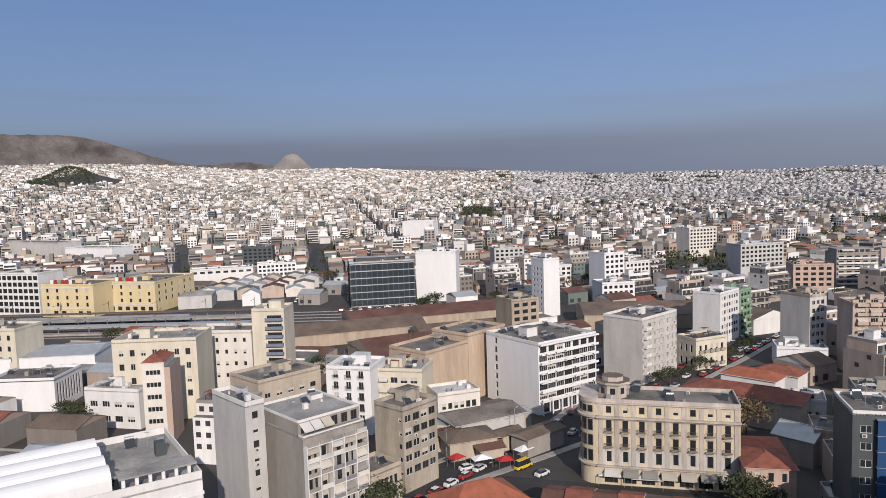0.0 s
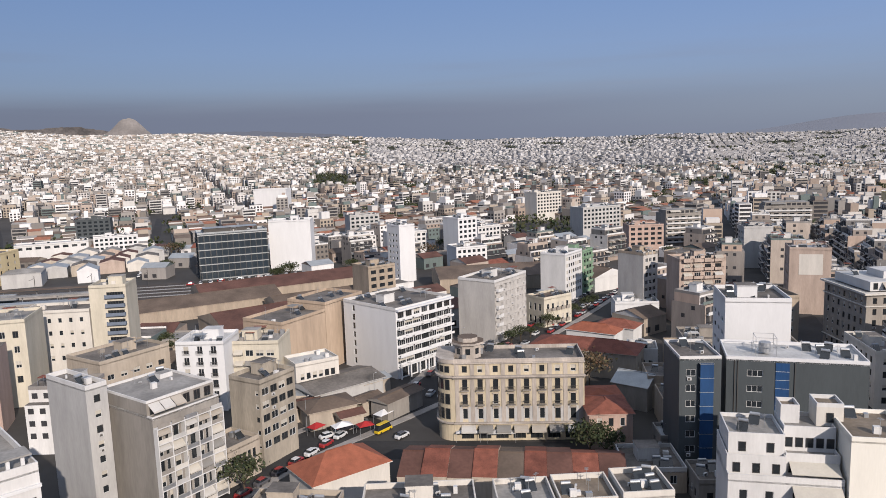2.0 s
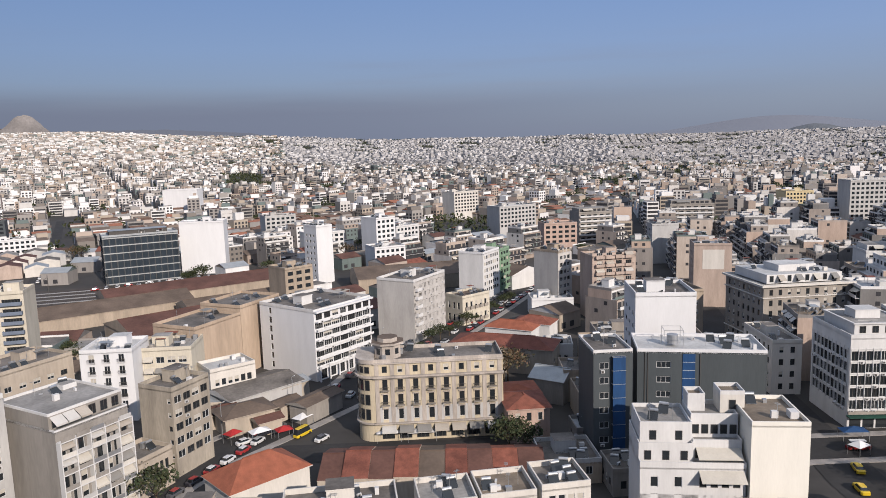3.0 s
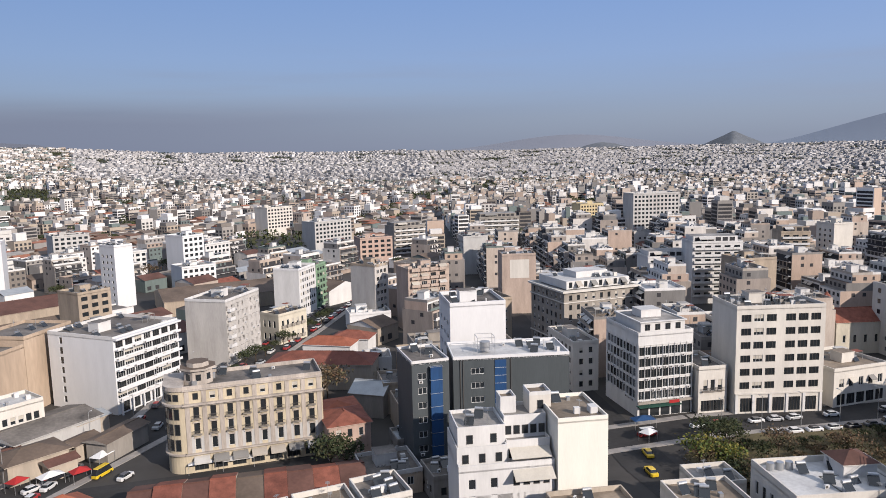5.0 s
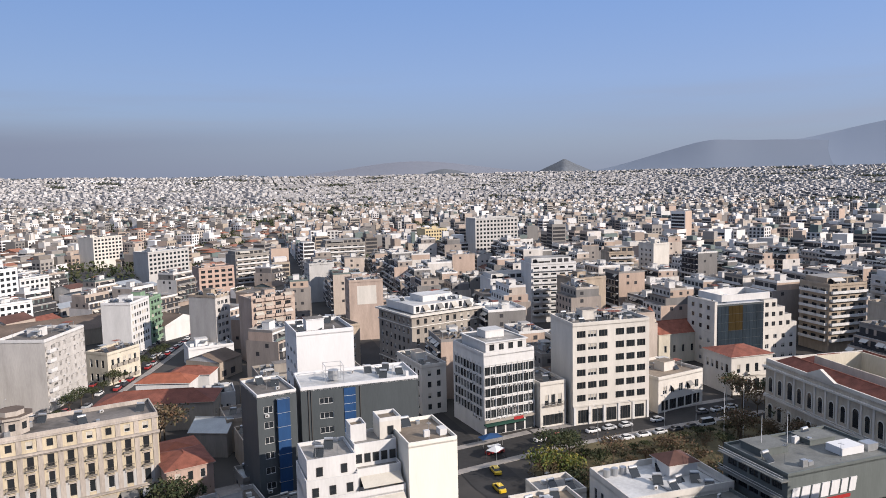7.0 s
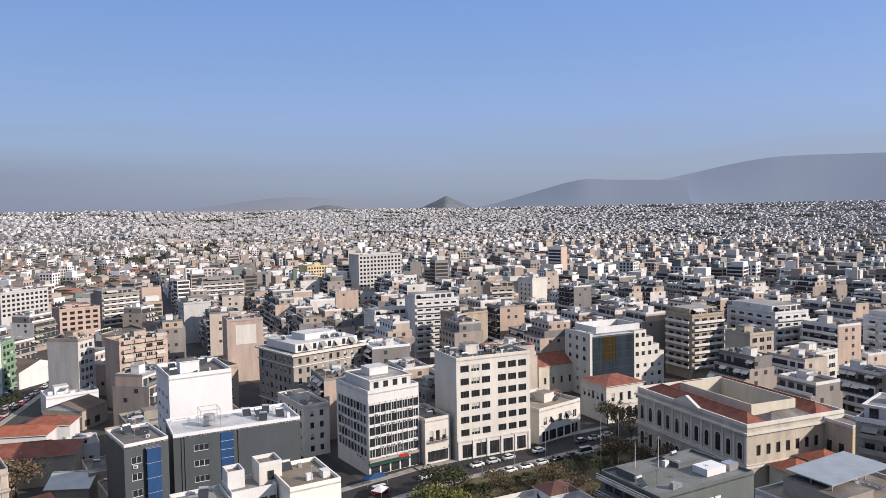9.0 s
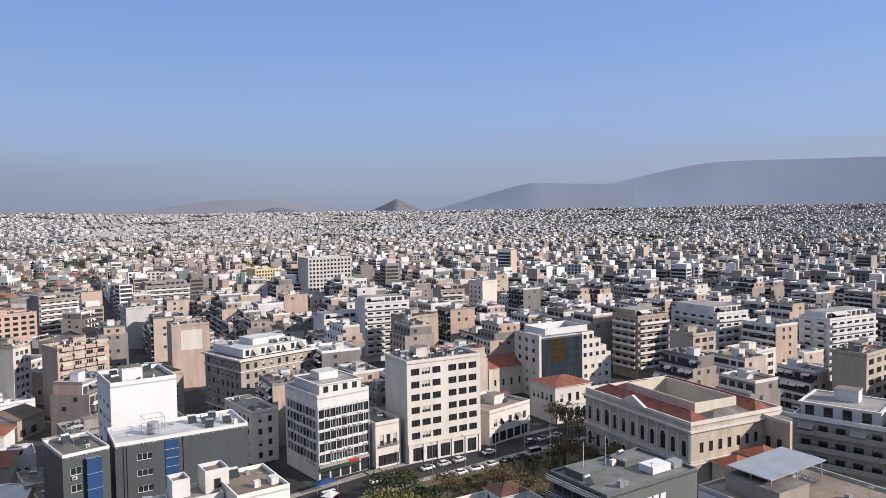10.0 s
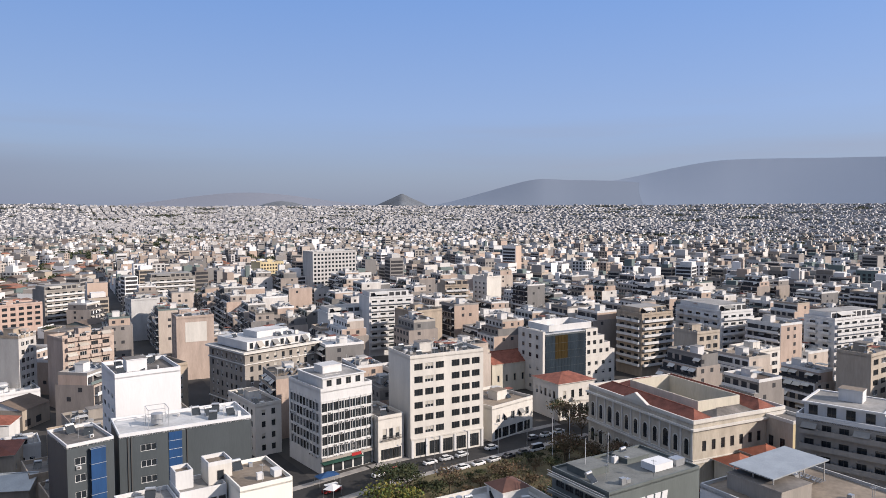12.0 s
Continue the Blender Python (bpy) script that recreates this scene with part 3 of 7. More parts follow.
def block(name, label, x, y, ang, w, d, h, mat="white", faces=None, roofmat="roof", rim=None, rimh=0.9, fittings=4, stair=True, category="building", seed=0, roof=True, base=0.0):
    """A flat-roofed building whose front left corner stands at x, y; faces: side -> (z0, floors, floor height, bays, window width, height, sill) with extras."""
    root = thing(name, pose(x, y, base, 0, 0, ang), label, category)
    claim(x, y, ang, 0, w, 0, d)
    s = Soup()
    for side, place in SIDES.items():
        m, width = place(w, d)
        spec = (faces or {}).get(side)
        rows = []
        if spec:
            for g in (spec if isinstance(spec, list) else [spec]):
                rr = grid_rows(width, *g["grid"], *g.get("margin", (1.0, 1.0)))
                rows += rr
                fill_windows(root, m, rr, g.get("looks", ("plain", "plain", "blind", "dark")), g.get("glass", "glass"))
                for j, (za, zb, spans) in enumerate(rr):
                    for i, (xa, xb) in enumerate(spans):
                        if g.get("balcony"):
                            bw, bd, solid, bm = g["balcony"]
                            b = balcony(root, bw, bd, solid, bm, m @ pose((xa + xb) / 2 - bw / 2, -0.003, za - 0.02))
                            if RND.random() < g.get("awnings", 0):
                                part("awning", awning_mesh(bw * 0.9, bd, 0.9), b, m=pose(bw * 0.05, 0.0, zb - za + 0.1))
                        elif RND.random() < g.get("awnings", 0):
                            part("awning", awning_mesh(xb - xa + 0.4, 1.3, 0.9), root, m=m @ pose(xa - 0.2, -0.003, zb + 0.1))
                        if RND.random() < g.get("ac", 0):
                            part("air_conditioner", ac_mesh(), root, m=m @ pose(xa + 0.2, -0.003, za - 0.75))
        wall(s, m, width, 0, h, rows, mat)
    part("wall", s, root)
    rnd = random.Random(seed + int(abs(x) * 7 + abs(y) * 3))
    if roof:
        roof_part(root, w, d, h, roofmat, rim or mat, rimh)
        if stair:
            a, b2 = min(4.5, w * 0.4), min(4.0, d * 0.4)
            part("stair_house", box_mesh(a, b2, 2.7, rim or mat, roofmat, 0.15), root, m=pose(w * rnd.uniform(0.15, 0.5), d * rnd.uniform(0.3, 0.5), h))
        if math.hypot(x, y) < 200:
            clutter(root, w, d, h, fittings + 3, rnd)
        elif fittings:
            part("roof_clutter", fittings_soup(w, d, h, fittings + 5, rnd), root, kind="stuff")
    return root


def F(z0, floors, fh, bays, ww, wh, sill, **k):
    return dict(grid=(z0, floors, fh, bays, ww, wh, sill), **k)

# ---- the tower that the camera looks out of ----
def lookout_tower():
    root = thing("office_tower", pose(0, 0, 0, 0, 0, -25), "tall concrete and glass office tower behind the viewpoint", "tower")
    s = Soup()
    s.box(-10, -24, 0, 10, -1.6, 74, "lightgrey", "roof")
    part("wall", s, root)
    p = Soup()
    p.box(-6, -20, 74, 6, -10, 77, "lightgrey", "roof")
    part("plant_room", p, root)
    for k in range(19):
        g = Soup()
        g.box(-9.5, -1.6, 3.2 + 3.7 * k, 9.5, -1.55, 5.2 + 3.7 * k, "blueglass")
        part("window_band", g, root)


lookout_tower()

# ---- buildings round the square and the streets ----
def band(root, name, x0, x1, y, out, z, h, mat):
    s = Soup()
    s.box(x0, y - out, z, x1, y - 0.002, z + h, mat)
    return part(name, s, root)


M["bluegrey"] = material("blue_grey_balcony_paint", (0.20, 0.24, 0.31), stain=0.2)
M["shopgreen"] = material("dark_green_shop_canopy", (0.02, 0.07, 0.05), stain=0.3)
M["pinkish"] = material("faded_pink_beige_render", (0.60, 0.48, 0.40), stain=0.28)
M["greige"] = material("pale_greige_render", (0.64, 0.61, 0.57), stain=0.22)
M["factory"] = material("warm_sand_render", (0.64, 0.50, 0.37), stain=0.3, size=0.15)
M["blindcream"] = material("fresh_cream_paint", (0.93, 0.895, 0.80), stain=0.07)
M["khaki"] = material("soot_stained_khaki_render", (0.54, 0.48, 0.39), stain=0.35)



def heroes():
    apt = block("apartment_block", "grey rendered apartment block with white balcony front and awnings", -29.1, 138.3, 43, 15.1, 18, 21.2, "grey",
                dict(front=F(0.6, 6, 3.1, 8, 1.3, 2.2, 0.25, margin=(0.3, 0.3), looks=("plain", "blind", "dark"))), "roofpale", "white", fittings=0, stair=False, rimh=0.3)
    for k in range(7):
        s = Soup()
        s.box(0.05, -1.25, 0.55 + 3.1 * k, 15.05, -0.003, 0.75 + 3.1 * k, "white")
        slab = part("balcony_slab", s, apt)
        for q in range(5):
            s = Soup()
            s.box(0.3 + 2.98 * q, -1.22, 0.754 + 3.1 * k, 2.95 + 2.98 * q, -1.17, 1.55 + 3.1 * k, RND.choice(("lightgrey", "pale", "metal", "grey")))
            part("balcony_front", s, slab)
            if k < 6 and RND.random() < 0.35:
                part("awning", awning_mesh(2.6, 1.25, RND.choice((0.7, 1.3))), slab, m=pose(0.3 + 2.98 * q, -0.02, 3.35 + 3.1 * k))
    for q in range(6):
        s = Soup()
        s.box(2.98 * q, -1.28, 0.1, 2.98 * q + 0.2, -0.004, 19.3, "white")
        part("divider", s, apt)
    s = Soup()
    s.box(0, 1.6, 21.25, 15.1, 18, 23.9, "grey", "roofpale")
    top = part("upper_storey", s, apt)
    s = Soup()
    s.rim(0, 1.6, 15.1, 18, 0.2, 23.9, 24.4, "white")
    part("parapet", s, top)
    for q in range(6):
        part("window", window_mesh(1.5, 2.0, "dark"), top, m=pose(0.6 + 2.45 * q, 1.44, 21.5))
        part("pane", pane_mesh(1.5, 2.0, "glass"), top, m=pose(0.6 + 2.45 * q, 1.37, 21.5))
        if q in (0, 1, 2):
            part("awning", awning_mesh(2.3, 1.9, 1.2), top, m=pose(0.3 + 2.45 * q, 1.59, 23.7))
    part("roof_room", box_mesh(3, 2.4, 1.0, "white", "roofpale"), top, m=pose(10.5, 13, 23.9))
    clutter(apt, 14.5, 17.5, 23.9, 6, random.Random(2), 1, 6)
    block("apartment_block", "grey rendered apartment block with a blind side wall", -41.6, 143.1, 43, 4.3, 15, 26.5, "lightgrey",
          dict(front=F(1, 8, 3.1, 1, 1.3, 1.5, 0.9, ac=0.3)), "roof", "white", stair=False, fittings=1)
    block("office_block", "narrow beige office block with ribbed front and dish aerials", -10.5, 158.9, 48, 11.4, 9.5, 19.5, "khaki",
          dict(front=F(3.2, 5, 3.1, 4, 2.1, 1.7, 0.9, margin=(0.4, 0.4), ac=0.2), left=F(3.2, 5, 3.1, 1, 1.0, 1.2, 1.0, margin=(8, 0.5))), "roof", "khaki")
    block("shop_house", "low beige two-storey shop house with arched upper windows", -17.3, 150.3, 46, 8.9, 9, 8, "beige",
          dict(front=F(3.6, 1, 4, 5, 0.9, 2.0, 0.8)), "roof", "beige", fittings=1, stair=False)
    block("apartment_house", "bright white apartment house with french windows", -35, 202.5, -14, 13.5, 13, 19, "clean",
          dict(front=F(3, 5, 3.2, 3, 1.5, 2.2, 0.5, balcony=(2.0, 0.4, False, "white"))), "roofwhite", "clean", fittings=6)
    block("apartment_house", "cream terraced apartment house with striped awnings", -21, 206, -14, 14, 13, 17, "cream",
          dict(front=F(3, 4, 3.2, 4, 2.2, 1.8, 0.8, awnings=0.5)), "roofpale", "cream")
    block("depot", "low beige flat-roofed depot", -54.8, 203, 46, 22, 16, 15, "beige", dict(front=F(9, 1, 4, 5, 2, 1.5, 1)), "roof", "beige", fittings=8)
    block("hotel_tower", "yellow residential tower with blue-grey balcony front", -67.6, 246.5, -4, 11.5, 12, 29, "cream",
          dict(front=[F(1, 9, 3.0, 1, 5.2, 1.7, 0.7, margin=(5.0, 0.6), balcony=(6.0, 1.2, True, "bluegrey"), looks=("dark",)) ]), "roofpale", "cream", fittings=2)
    block("school_wing", "pale cream wing with small square windows", -90, 249, -6, 22, 13, 21.5, "pale", dict(front=F(4, 4, 4.2, 6, 1.2, 1.6, 1.5)), "roof", "pale", stair=False)
    block("school_block", "large cream block with rows of square windows", -104, 219, 2, 26, 17, 25, "cream", dict(front=F(6, 4, 4.4, 7, 1.5, 2, 1.3)), "roofpale", "cream")
    block("corner_house", "pale yellow neoclassical block", -192, 277, -10, 26, 15, 20, "cream", dict(front=F(2, 4, 4.3, 6, 1.4, 2, 1.2)), "roof", "cream")
    block("shop_block", "white two-storey shop block", -111.5, 215, -13, 19, 14, 11.5, "white", dict(front=F(0.5, 2, 4.5, 4, 2.6, 1.8, 1.5)), "roofpale", "white")
    block("warehouse", "white blank-walled warehouse with a dark louvred end", -152, 232, 0, 22, 18, 10.5, "clean", dict(right=F(1, 1, 9, 9, 0.9, 7, 1, looks=("dark",))), "roof", "clean", stair=False)
    yb = block("ministry_block", "yellow four-storey public building with rooftop lettering", -242, 425.5, -13, 36, 25, 18.8, "yellow", dict(front=[F(5, 3, 4.2, 5, 1.6, 2.2, 1.2), F(0.3, 1, 4, 6, 3, 2.4, 0.8)]), "roof", "yellow")
    yc = block("ministry_block", "yellow four-storey public building with rooftop lettering", -207.4, 434.8, -13, 33.8, 42, 18, "yellow",
          dict(front=[F(5, 3, 4.1, 5, 1.6, 2.2, 1.2), F(0.3, 1, 4, 6, 3, 2.4, 0.8)], right=F(5, 3, 4.1, 6, 1.6, 2.2, 1.2)), "roof", "yellow")
    for root_, n_ in ((yb, 6), (yc, 6)):
        for i in range(n_):
            s = Soup()
            s.box(6 + 2.6 * i, 1.0, 19.6 if root_ is yb else 18.9, 8 + 2.6 * i, 1.3, 22.0 if root_ is yb else 21.3, ("clean", "red", "greenface", "red", "red", "clean")[i])
            part("sign_shape", s, root_, "plain coloured rooftop sign shape")
        band(root_, "moulding", 0, 33.5, 0, 0.3, 4.7, 0.4, "pale")
        band(root_, "cornice", 0, 33.5, 0, 0.5, 17.0, 0.5, "pale")
    block("glass_link", "dark glazed link between two yellow wings", -212, 440, -13, 8, 20, 17, "dark", dict(front=F(0.5, 5, 3.2, 3, 2.2, 2.6, 0.3, glass="blueglass", looks=("dark",))), "roof", "dark", stair=False, fittings=0)
    block("grid_block", "white concrete-grid office block with a dark clock panel", -275, 436, -14, 31, 20, 25.5, "white", dict(front=F(1, 6, 4, 8, 3.0, 2.6, 0.7, margin=(0.3, 0.3), looks=("dark",))), "roof", "white")
    go = block("glass_office", "dark blue-grey glass office block by the railway", -56, 420.6, 11, 39, 18, 26.5, "dark",
          dict(front=F(0.5, 6, 4.2, 12, 2.8, 3.5, 0.4, glass="blueglass", looks=("dark",), margin=(0.5, 0.5)), left=F(0.5, 6, 4.2, 5, 2.8, 3.5, 0.4, glass="blueglass", looks=("dark",))), "sheet", "sheet")
    for k in range(7):
        band(go, "floor_band", 0, 39, 0, 0.25, 0.3 + 4.2 * k, 0.45, "metal")
    for k in range(13):
        band(go, "mullion", 0.02 + 3.22 * k, 0.2 + 3.22 * k, 0, 0.2, 0.8, 25.2, "darkframe")
    part("plant_room", box_mesh(30, 10, 2.5, "darkframe", "sheet", 0.3), go, m=pose(4, 4, 26.5))
    block("apartment_house", "tall white house with a blank bright side wall", -17.4, 438, -10, 25, 14, 30, "clean", dict(left=F(3, 7, 3.3, 4, 1.6, 1.6, 1)), "roofwhite", "clean")
    block("warehouse", "blank white box building", -50, 889, -18, 40, 20, 28, "clean", None, "roofwhite", "clean", stair=False, fittings=0)
    block("factory_block", "beige blank-walled factory block", -6.5, 213.7, 48, 20, 16, 19.5, "factory", None, "roof", "factory", stair=False, fittings=1)
    block("factory_block", "taller beige blank-walled factory block", 7, 228.7, 48, 20, 16, 21.5, "factory", None, "roof", "factory", stair=False, fittings=2)
    slabby = block("office_tower", "white seven-storey office slab with ribbon windows and a blank side", 27.5, 211.9, 35, 25, 25, 21.5, "clean",
          dict(front=[F(4.0, 5, 2.9, 7, 3.3, 1.9, 0.6, margin=(0.3, 0.3), ac=0.35, looks=("plain", "plain", "blind", "dark")), F(18.6, 1, 2.6, 7, 2.6, 1.8, 0.4, margin=(0.4, 0.4)), F(0.2, 1, 3.6, 6, 2.9, 2.9, 0.2, looks=("dark",))],
               left=F(1, 7, 2.9, 1, 1.2, 2.0, 0.5, margin=(4, 19))), "roof", "white", fittings=8)
    for k in range(6):
        z = 3.9 + 2.9 * k
        s = Soup()
        s.box(0.3, -1.35, z, 24.8, -0.003, z + 0.18, "clean")
        deck = part("balcony_slab", s, slabby)
        s = Soup()
        s.box(0.3, -1.35, z + 0.182, 24.8, -1.28, z + 0.75, "clean" if k % 2 else "white")
        part("railing", s, deck)
        for q in range(6):
            if RND.random() < 0.45:
                part("air_conditioner", ac_mesh(), deck, m=pose(1.5 + 4.0 * q, -1.36, z - 0.02))
    band(slabby, "roof_beam", 0, 25, 0, 1.4, 21.4, 0.5, "clean")
    for q in range(7):
        s = Soup()
        s.box(0.4 + 4.0 * q, -1.3, 0, 0.8 + 4.0 * q, -0.9, 3.88, "clean")
        part("column", s, slabby)
    block("office_block", "grey and white office block with a blind side wall", 66.9, 240.5, 43, 23, 15.7, 22.4, "greige",
          dict(front=[F(3.0, 6, 3.1, 1, 2.2, 1.8, 0.6, margin=(0.5, 19), balcony=(3.4, 1.3, True, "white")), F(3.0, 6, 3.1, 6, 1.7, 1.7, 0.8, margin=(5.0, 0.4), ac=0.2)]), "roof", "white", fittings=8)
    block("apartment_house", "white eight-storey apartment house", 114.6, 295, 43, 17.8, 12.2, 21.5, "white", dict(front=F(3, 6, 3.0, 7, 1.5, 1.6, 0.8)), "roofpale", "clean")
    block("apartment_house", "green-faced balcony apartment house", 127.9, 307.3, 43, 11.4, 12, 20.5, "greenface", dict(front=F(2.5, 6, 2.95, 3, 2.4, 2.0, 0.4, balcony=(3.0, 1.0, True, "greenface"))), "roof", "greenface")
    block("old_house", "old yellow two-storey corner house with balconies", 91, 257, 24, 15, 10, 11, "cream", dict(front=F(0.5, 2, 5, 5, 1.2, 2.8, 0.8, balcony=(2.0, 0.7, False, "stone")), left=F(0.5, 2, 5, 3, 1.2, 2.8, 0.8)), "brownroof", "cream", stair=False)
    block("apartment_house", "pale grey-beige apartment house with a blind side wall", 135, 262, 24, 9, 13, 25, "greige", dict(front=F(3, 8, 3, 3, 1.6, 1.6, 0.9)), "roof", "tan")
    block("apartment_house", "bright white blank-walled building with a roof terrace", 96.4, 146.9, -23, 14.4, 16, 32.6, "clean", dict(left=F(3, 8, 3.3, 3, 2.2, 1.2, 1)), "roof", "clean", fittings=6)
    block("apartment_house", "pinkish apartment house with deep balconies", 140, 243, -8, 18, 13, 25, "pinkish", dict(front=F(2, 8, 3.2, 4, 2.4, 2.1, 0.4, balcony=(3.6, 1.3, True, "pinkish"), awnings=0.25)), "roof", "pinkish")
    mb = block("mansion_block", "grey stone mansion block with heavy cornice and white attic", 166, 181, -12, 30, 24, 22.6, "stone",
               dict(front=F(1.5, 6, 3.4, 9, 1.2, 1.9, 0.9, ac=0.4, looks=("dark", "blind", "dark")), left=F(1.5, 6, 3.4, 7, 1.2, 1.9, 0.9, looks=("dark", "blind"))), "roofpale", "pale", fittings=2, stair=False, rimh=0.4)
    for z, o, t in ((4.6, 0.3, 0.3), (18.6, 0.4, 0.3), (22.3, 1.0, 0.6)):
        s = Soup()
        s.rim(-o, -o, 30 + o, 24 + o, o - 0.01, z, z + t, "pale")
        part("cornice", s, mb)
    for nm, a in (("attic", (2.2, 2.2, 22.92, 28, 22, 25.8)), ("roof_room", (9, 7, 25.82, 22, 16, 28.0))):
        s = Soup()
        s.box(*a, "white", "roofwhite")
        at = part(nm, s, mb)
        for q in range(8):
            if nm == "attic":
                part("window", glazed_mesh(1.3, 2.0, "dark", "glass"), at, m=pose(3.2 + 3.05 * q, 2.0, 23.4))
                if q % 2:
                    part("awning", awning_mesh(2.2, 1.8, 1.3), at, m=pose(2.7 + 3.05 * q, 2.19, 25.6))
    part("roof_clutter", fittings_soup(27, 21, 25.8, 14, random.Random(1), 3, 3), mb, kind="stuff")
    gl = block("office_block", "glazed office block with a white concrete grid and air conditioners", 141.4, 125.9, -20, 16, 18.8, 22.2, "white",
          dict(front=F(4.4, 5, 3.0, 9, 1.58, 2.3, 0.35, margin=(0.2, 0.2), ac=0.5, looks=("plain", "dark")), left=F(4.4, 5, 3.0, 9, 1.75, 2.3, 0.35, ac=0.3, looks=("plain", "dark"))), "roofpale", "white", fittings=6)
    s = Soup()
    s.box(2.0, 2.5, 22.25, 15, 17, 25.0, "white", "roofpale")
    pent = part("penthouse", s, gl)
    s = Soup()
    s.rim(1.6, 2.1, 15.4, 17.4, 0.5, 25.0, 25.3, "white")
    part("eave", s, pent)
    for q in range(4):
        part("window", window_mesh(1.5, 1.7, "dark"), pent, m=pose(3.2 + 3.0 * q, 2.34, 22.8))
        part("pane", pane_mesh(1.5, 1.7, "glass"), pent, m=pose(3.2 + 3.0 * q, 2.27, 22.8))
    part("roof_room", box_mesh(6, 5, 2.0, "white", "roofwhite", 0.1), pent, m=pose(5, 8, 25.0))
    for q in range(10):
        band(gl, "fin", 0.14 + 1.733 * q, 0.26 + 1.733 * q, 0, 0.14, 4.4, 15.4, "white")
    lm, lw = SIDES["left"](16, 18.8)
    for q in range(10):
        s = Soup()
        s.box(1.0 + 1.867 * q - 0.1, -0.14, 4.4, 1.0 + 1.867 * q + 0.1, -0.002, 19.8, "white")
        part("fin", s, gl, m=lm)
    for k in range(6):
        band(gl, "sill", 0, 16, 0, 0.16, 4.52 + 3.0 * k, 0.16, "white")
    band(gl, "shop_canopy", -0.3, 12, 0, 1.8, 3.1, 0.25, "shopgreen")
    band(gl, "shop_fascia", 0, 16, 0, 0.5, 3.6, 0.7, "stone")
    band(gl, "shop_sign", 9, 12, -0.5, 0.08, 3.3, 0.9, "red")
    for q in range(5):
        s = Soup()
        s.box(0.6 + 3.1 * q, -0.06, 0.1, 3.2 + 3.1 * q, -0.003, 3.4, "glass")
        part("shop_window", s, gl)
    block("old_house", "old two-storey neoclassical house with shop front", 156.3, 118.3, -24, 8.2, 15, 12.2, "pale", dict(front=[F(5.5, 1, 5, 3, 1.3, 3, 0.8, balcony=(2.2, 0.7, False, "stone")), F(0.3, 1, 4.5, 3, 2.4, 3, 0.3, looks=("dark",))]), "roof", "pale", stair=False)
    co = block("office_block", "cream office block with six rows of dark square windows", 163.9, 112.7, -30, 24, 15, 28.5, "pale",
          dict(front=[F(5.8, 6, 3.65, 3, 2.65, 1.9, 1.0, margin=(0.9, 12.9), looks=("dark", "dark", "blind")), F(5.8, 6, 3.65, 3, 2.65, 1.9, 1.0, margin=(12.9, 0.9), looks=("dark",)), F(0.3, 1, 5, 5, 3.2, 3.8, 0.2, looks=("dark",))]), "roof", "pale", fittings=14)
    part("roof_clutter", fittings_soup(23, 14, 28.5, 34, random.Random(6), 0.6, 0.6), co, kind="stuff")
    for q in range(6):
        band(co, "pilaster", 0.2 + 4.6 * q, 0.9 + 4.6 * q, 0, 0.25, 0.1, 5.2, "white")
    band(co, "string_course", 0, 24, 0, 0.3, 5.3, 0.4, "pale")
    block("shop_house", "white stepped shop house with curved balcony", 189, 100, -15, 19, 18, 10, "pale", dict(front=[F(4.8, 1, 4, 5, 1.6, 2.4, 0.6, awnings=0.3), F(0.3, 1, 4, 5, 2.8, 3, 0.2, looks=("dark",))]), "rooftan", "pale")
    lg = block("apartment_house", "long grey balcony apartment house", 163.6, 15.2, -100, 34, 16, 27, "grey", dict(front=[F(1, 5, 3.2, 13, 1.5, 1.7, 0.9, looks=("dark", "blind", "dark", "plain")), F(17.2, 3, 3.2, 10, 1.8, 1.8, 0.8, balcony=(3.2, 1.2, True, "grey"), awnings=0.2, looks=("dark",))], left=F(1, 8, 3.2, 4, 1.3, 1.6, 0.9)), "roof", "white", fittings=6, stair=False)
    for xa, xb, ya in ((0.8, 15.5, 2.8), (17.5, 33.2, 3.6)):
        s = Soup()
        s.box(xa, ya, 27.02, xb, 14.5, 29.9, "white", "roofpale")
        tf = part("top_floor", s, lg)
        r = Soup()
        r.rim(xa - 0.3, ya - 0.9, xb + 0.3, 14.8, 0.5, 29.9, 30.15, "white")
        part("eave", r, tf)
        for q in range(4):
            part("window", window_mesh(1.7, 2.0, "dark"), tf, m=pose(xa + 0.9 + 3.5 * q, ya - 0.16, 27.4))
            part("pane", pane_mesh(1.7, 2.0, "glass"), tf, m=pose(xa + 0.9 + 3.5 * q, ya - 0.23, 27.4))
    part("roof_room", box_mesh(4.5, 3.5, 2.4, "white", "rooftan", 0.12), lg, m=pose(6, 8, 29.92))
    part("roof_room", box_mesh(3.6, 3.2, 2.2, "grey", "roof", 0.12), lg, m=pose(24, 8, 29.92))


heroes()


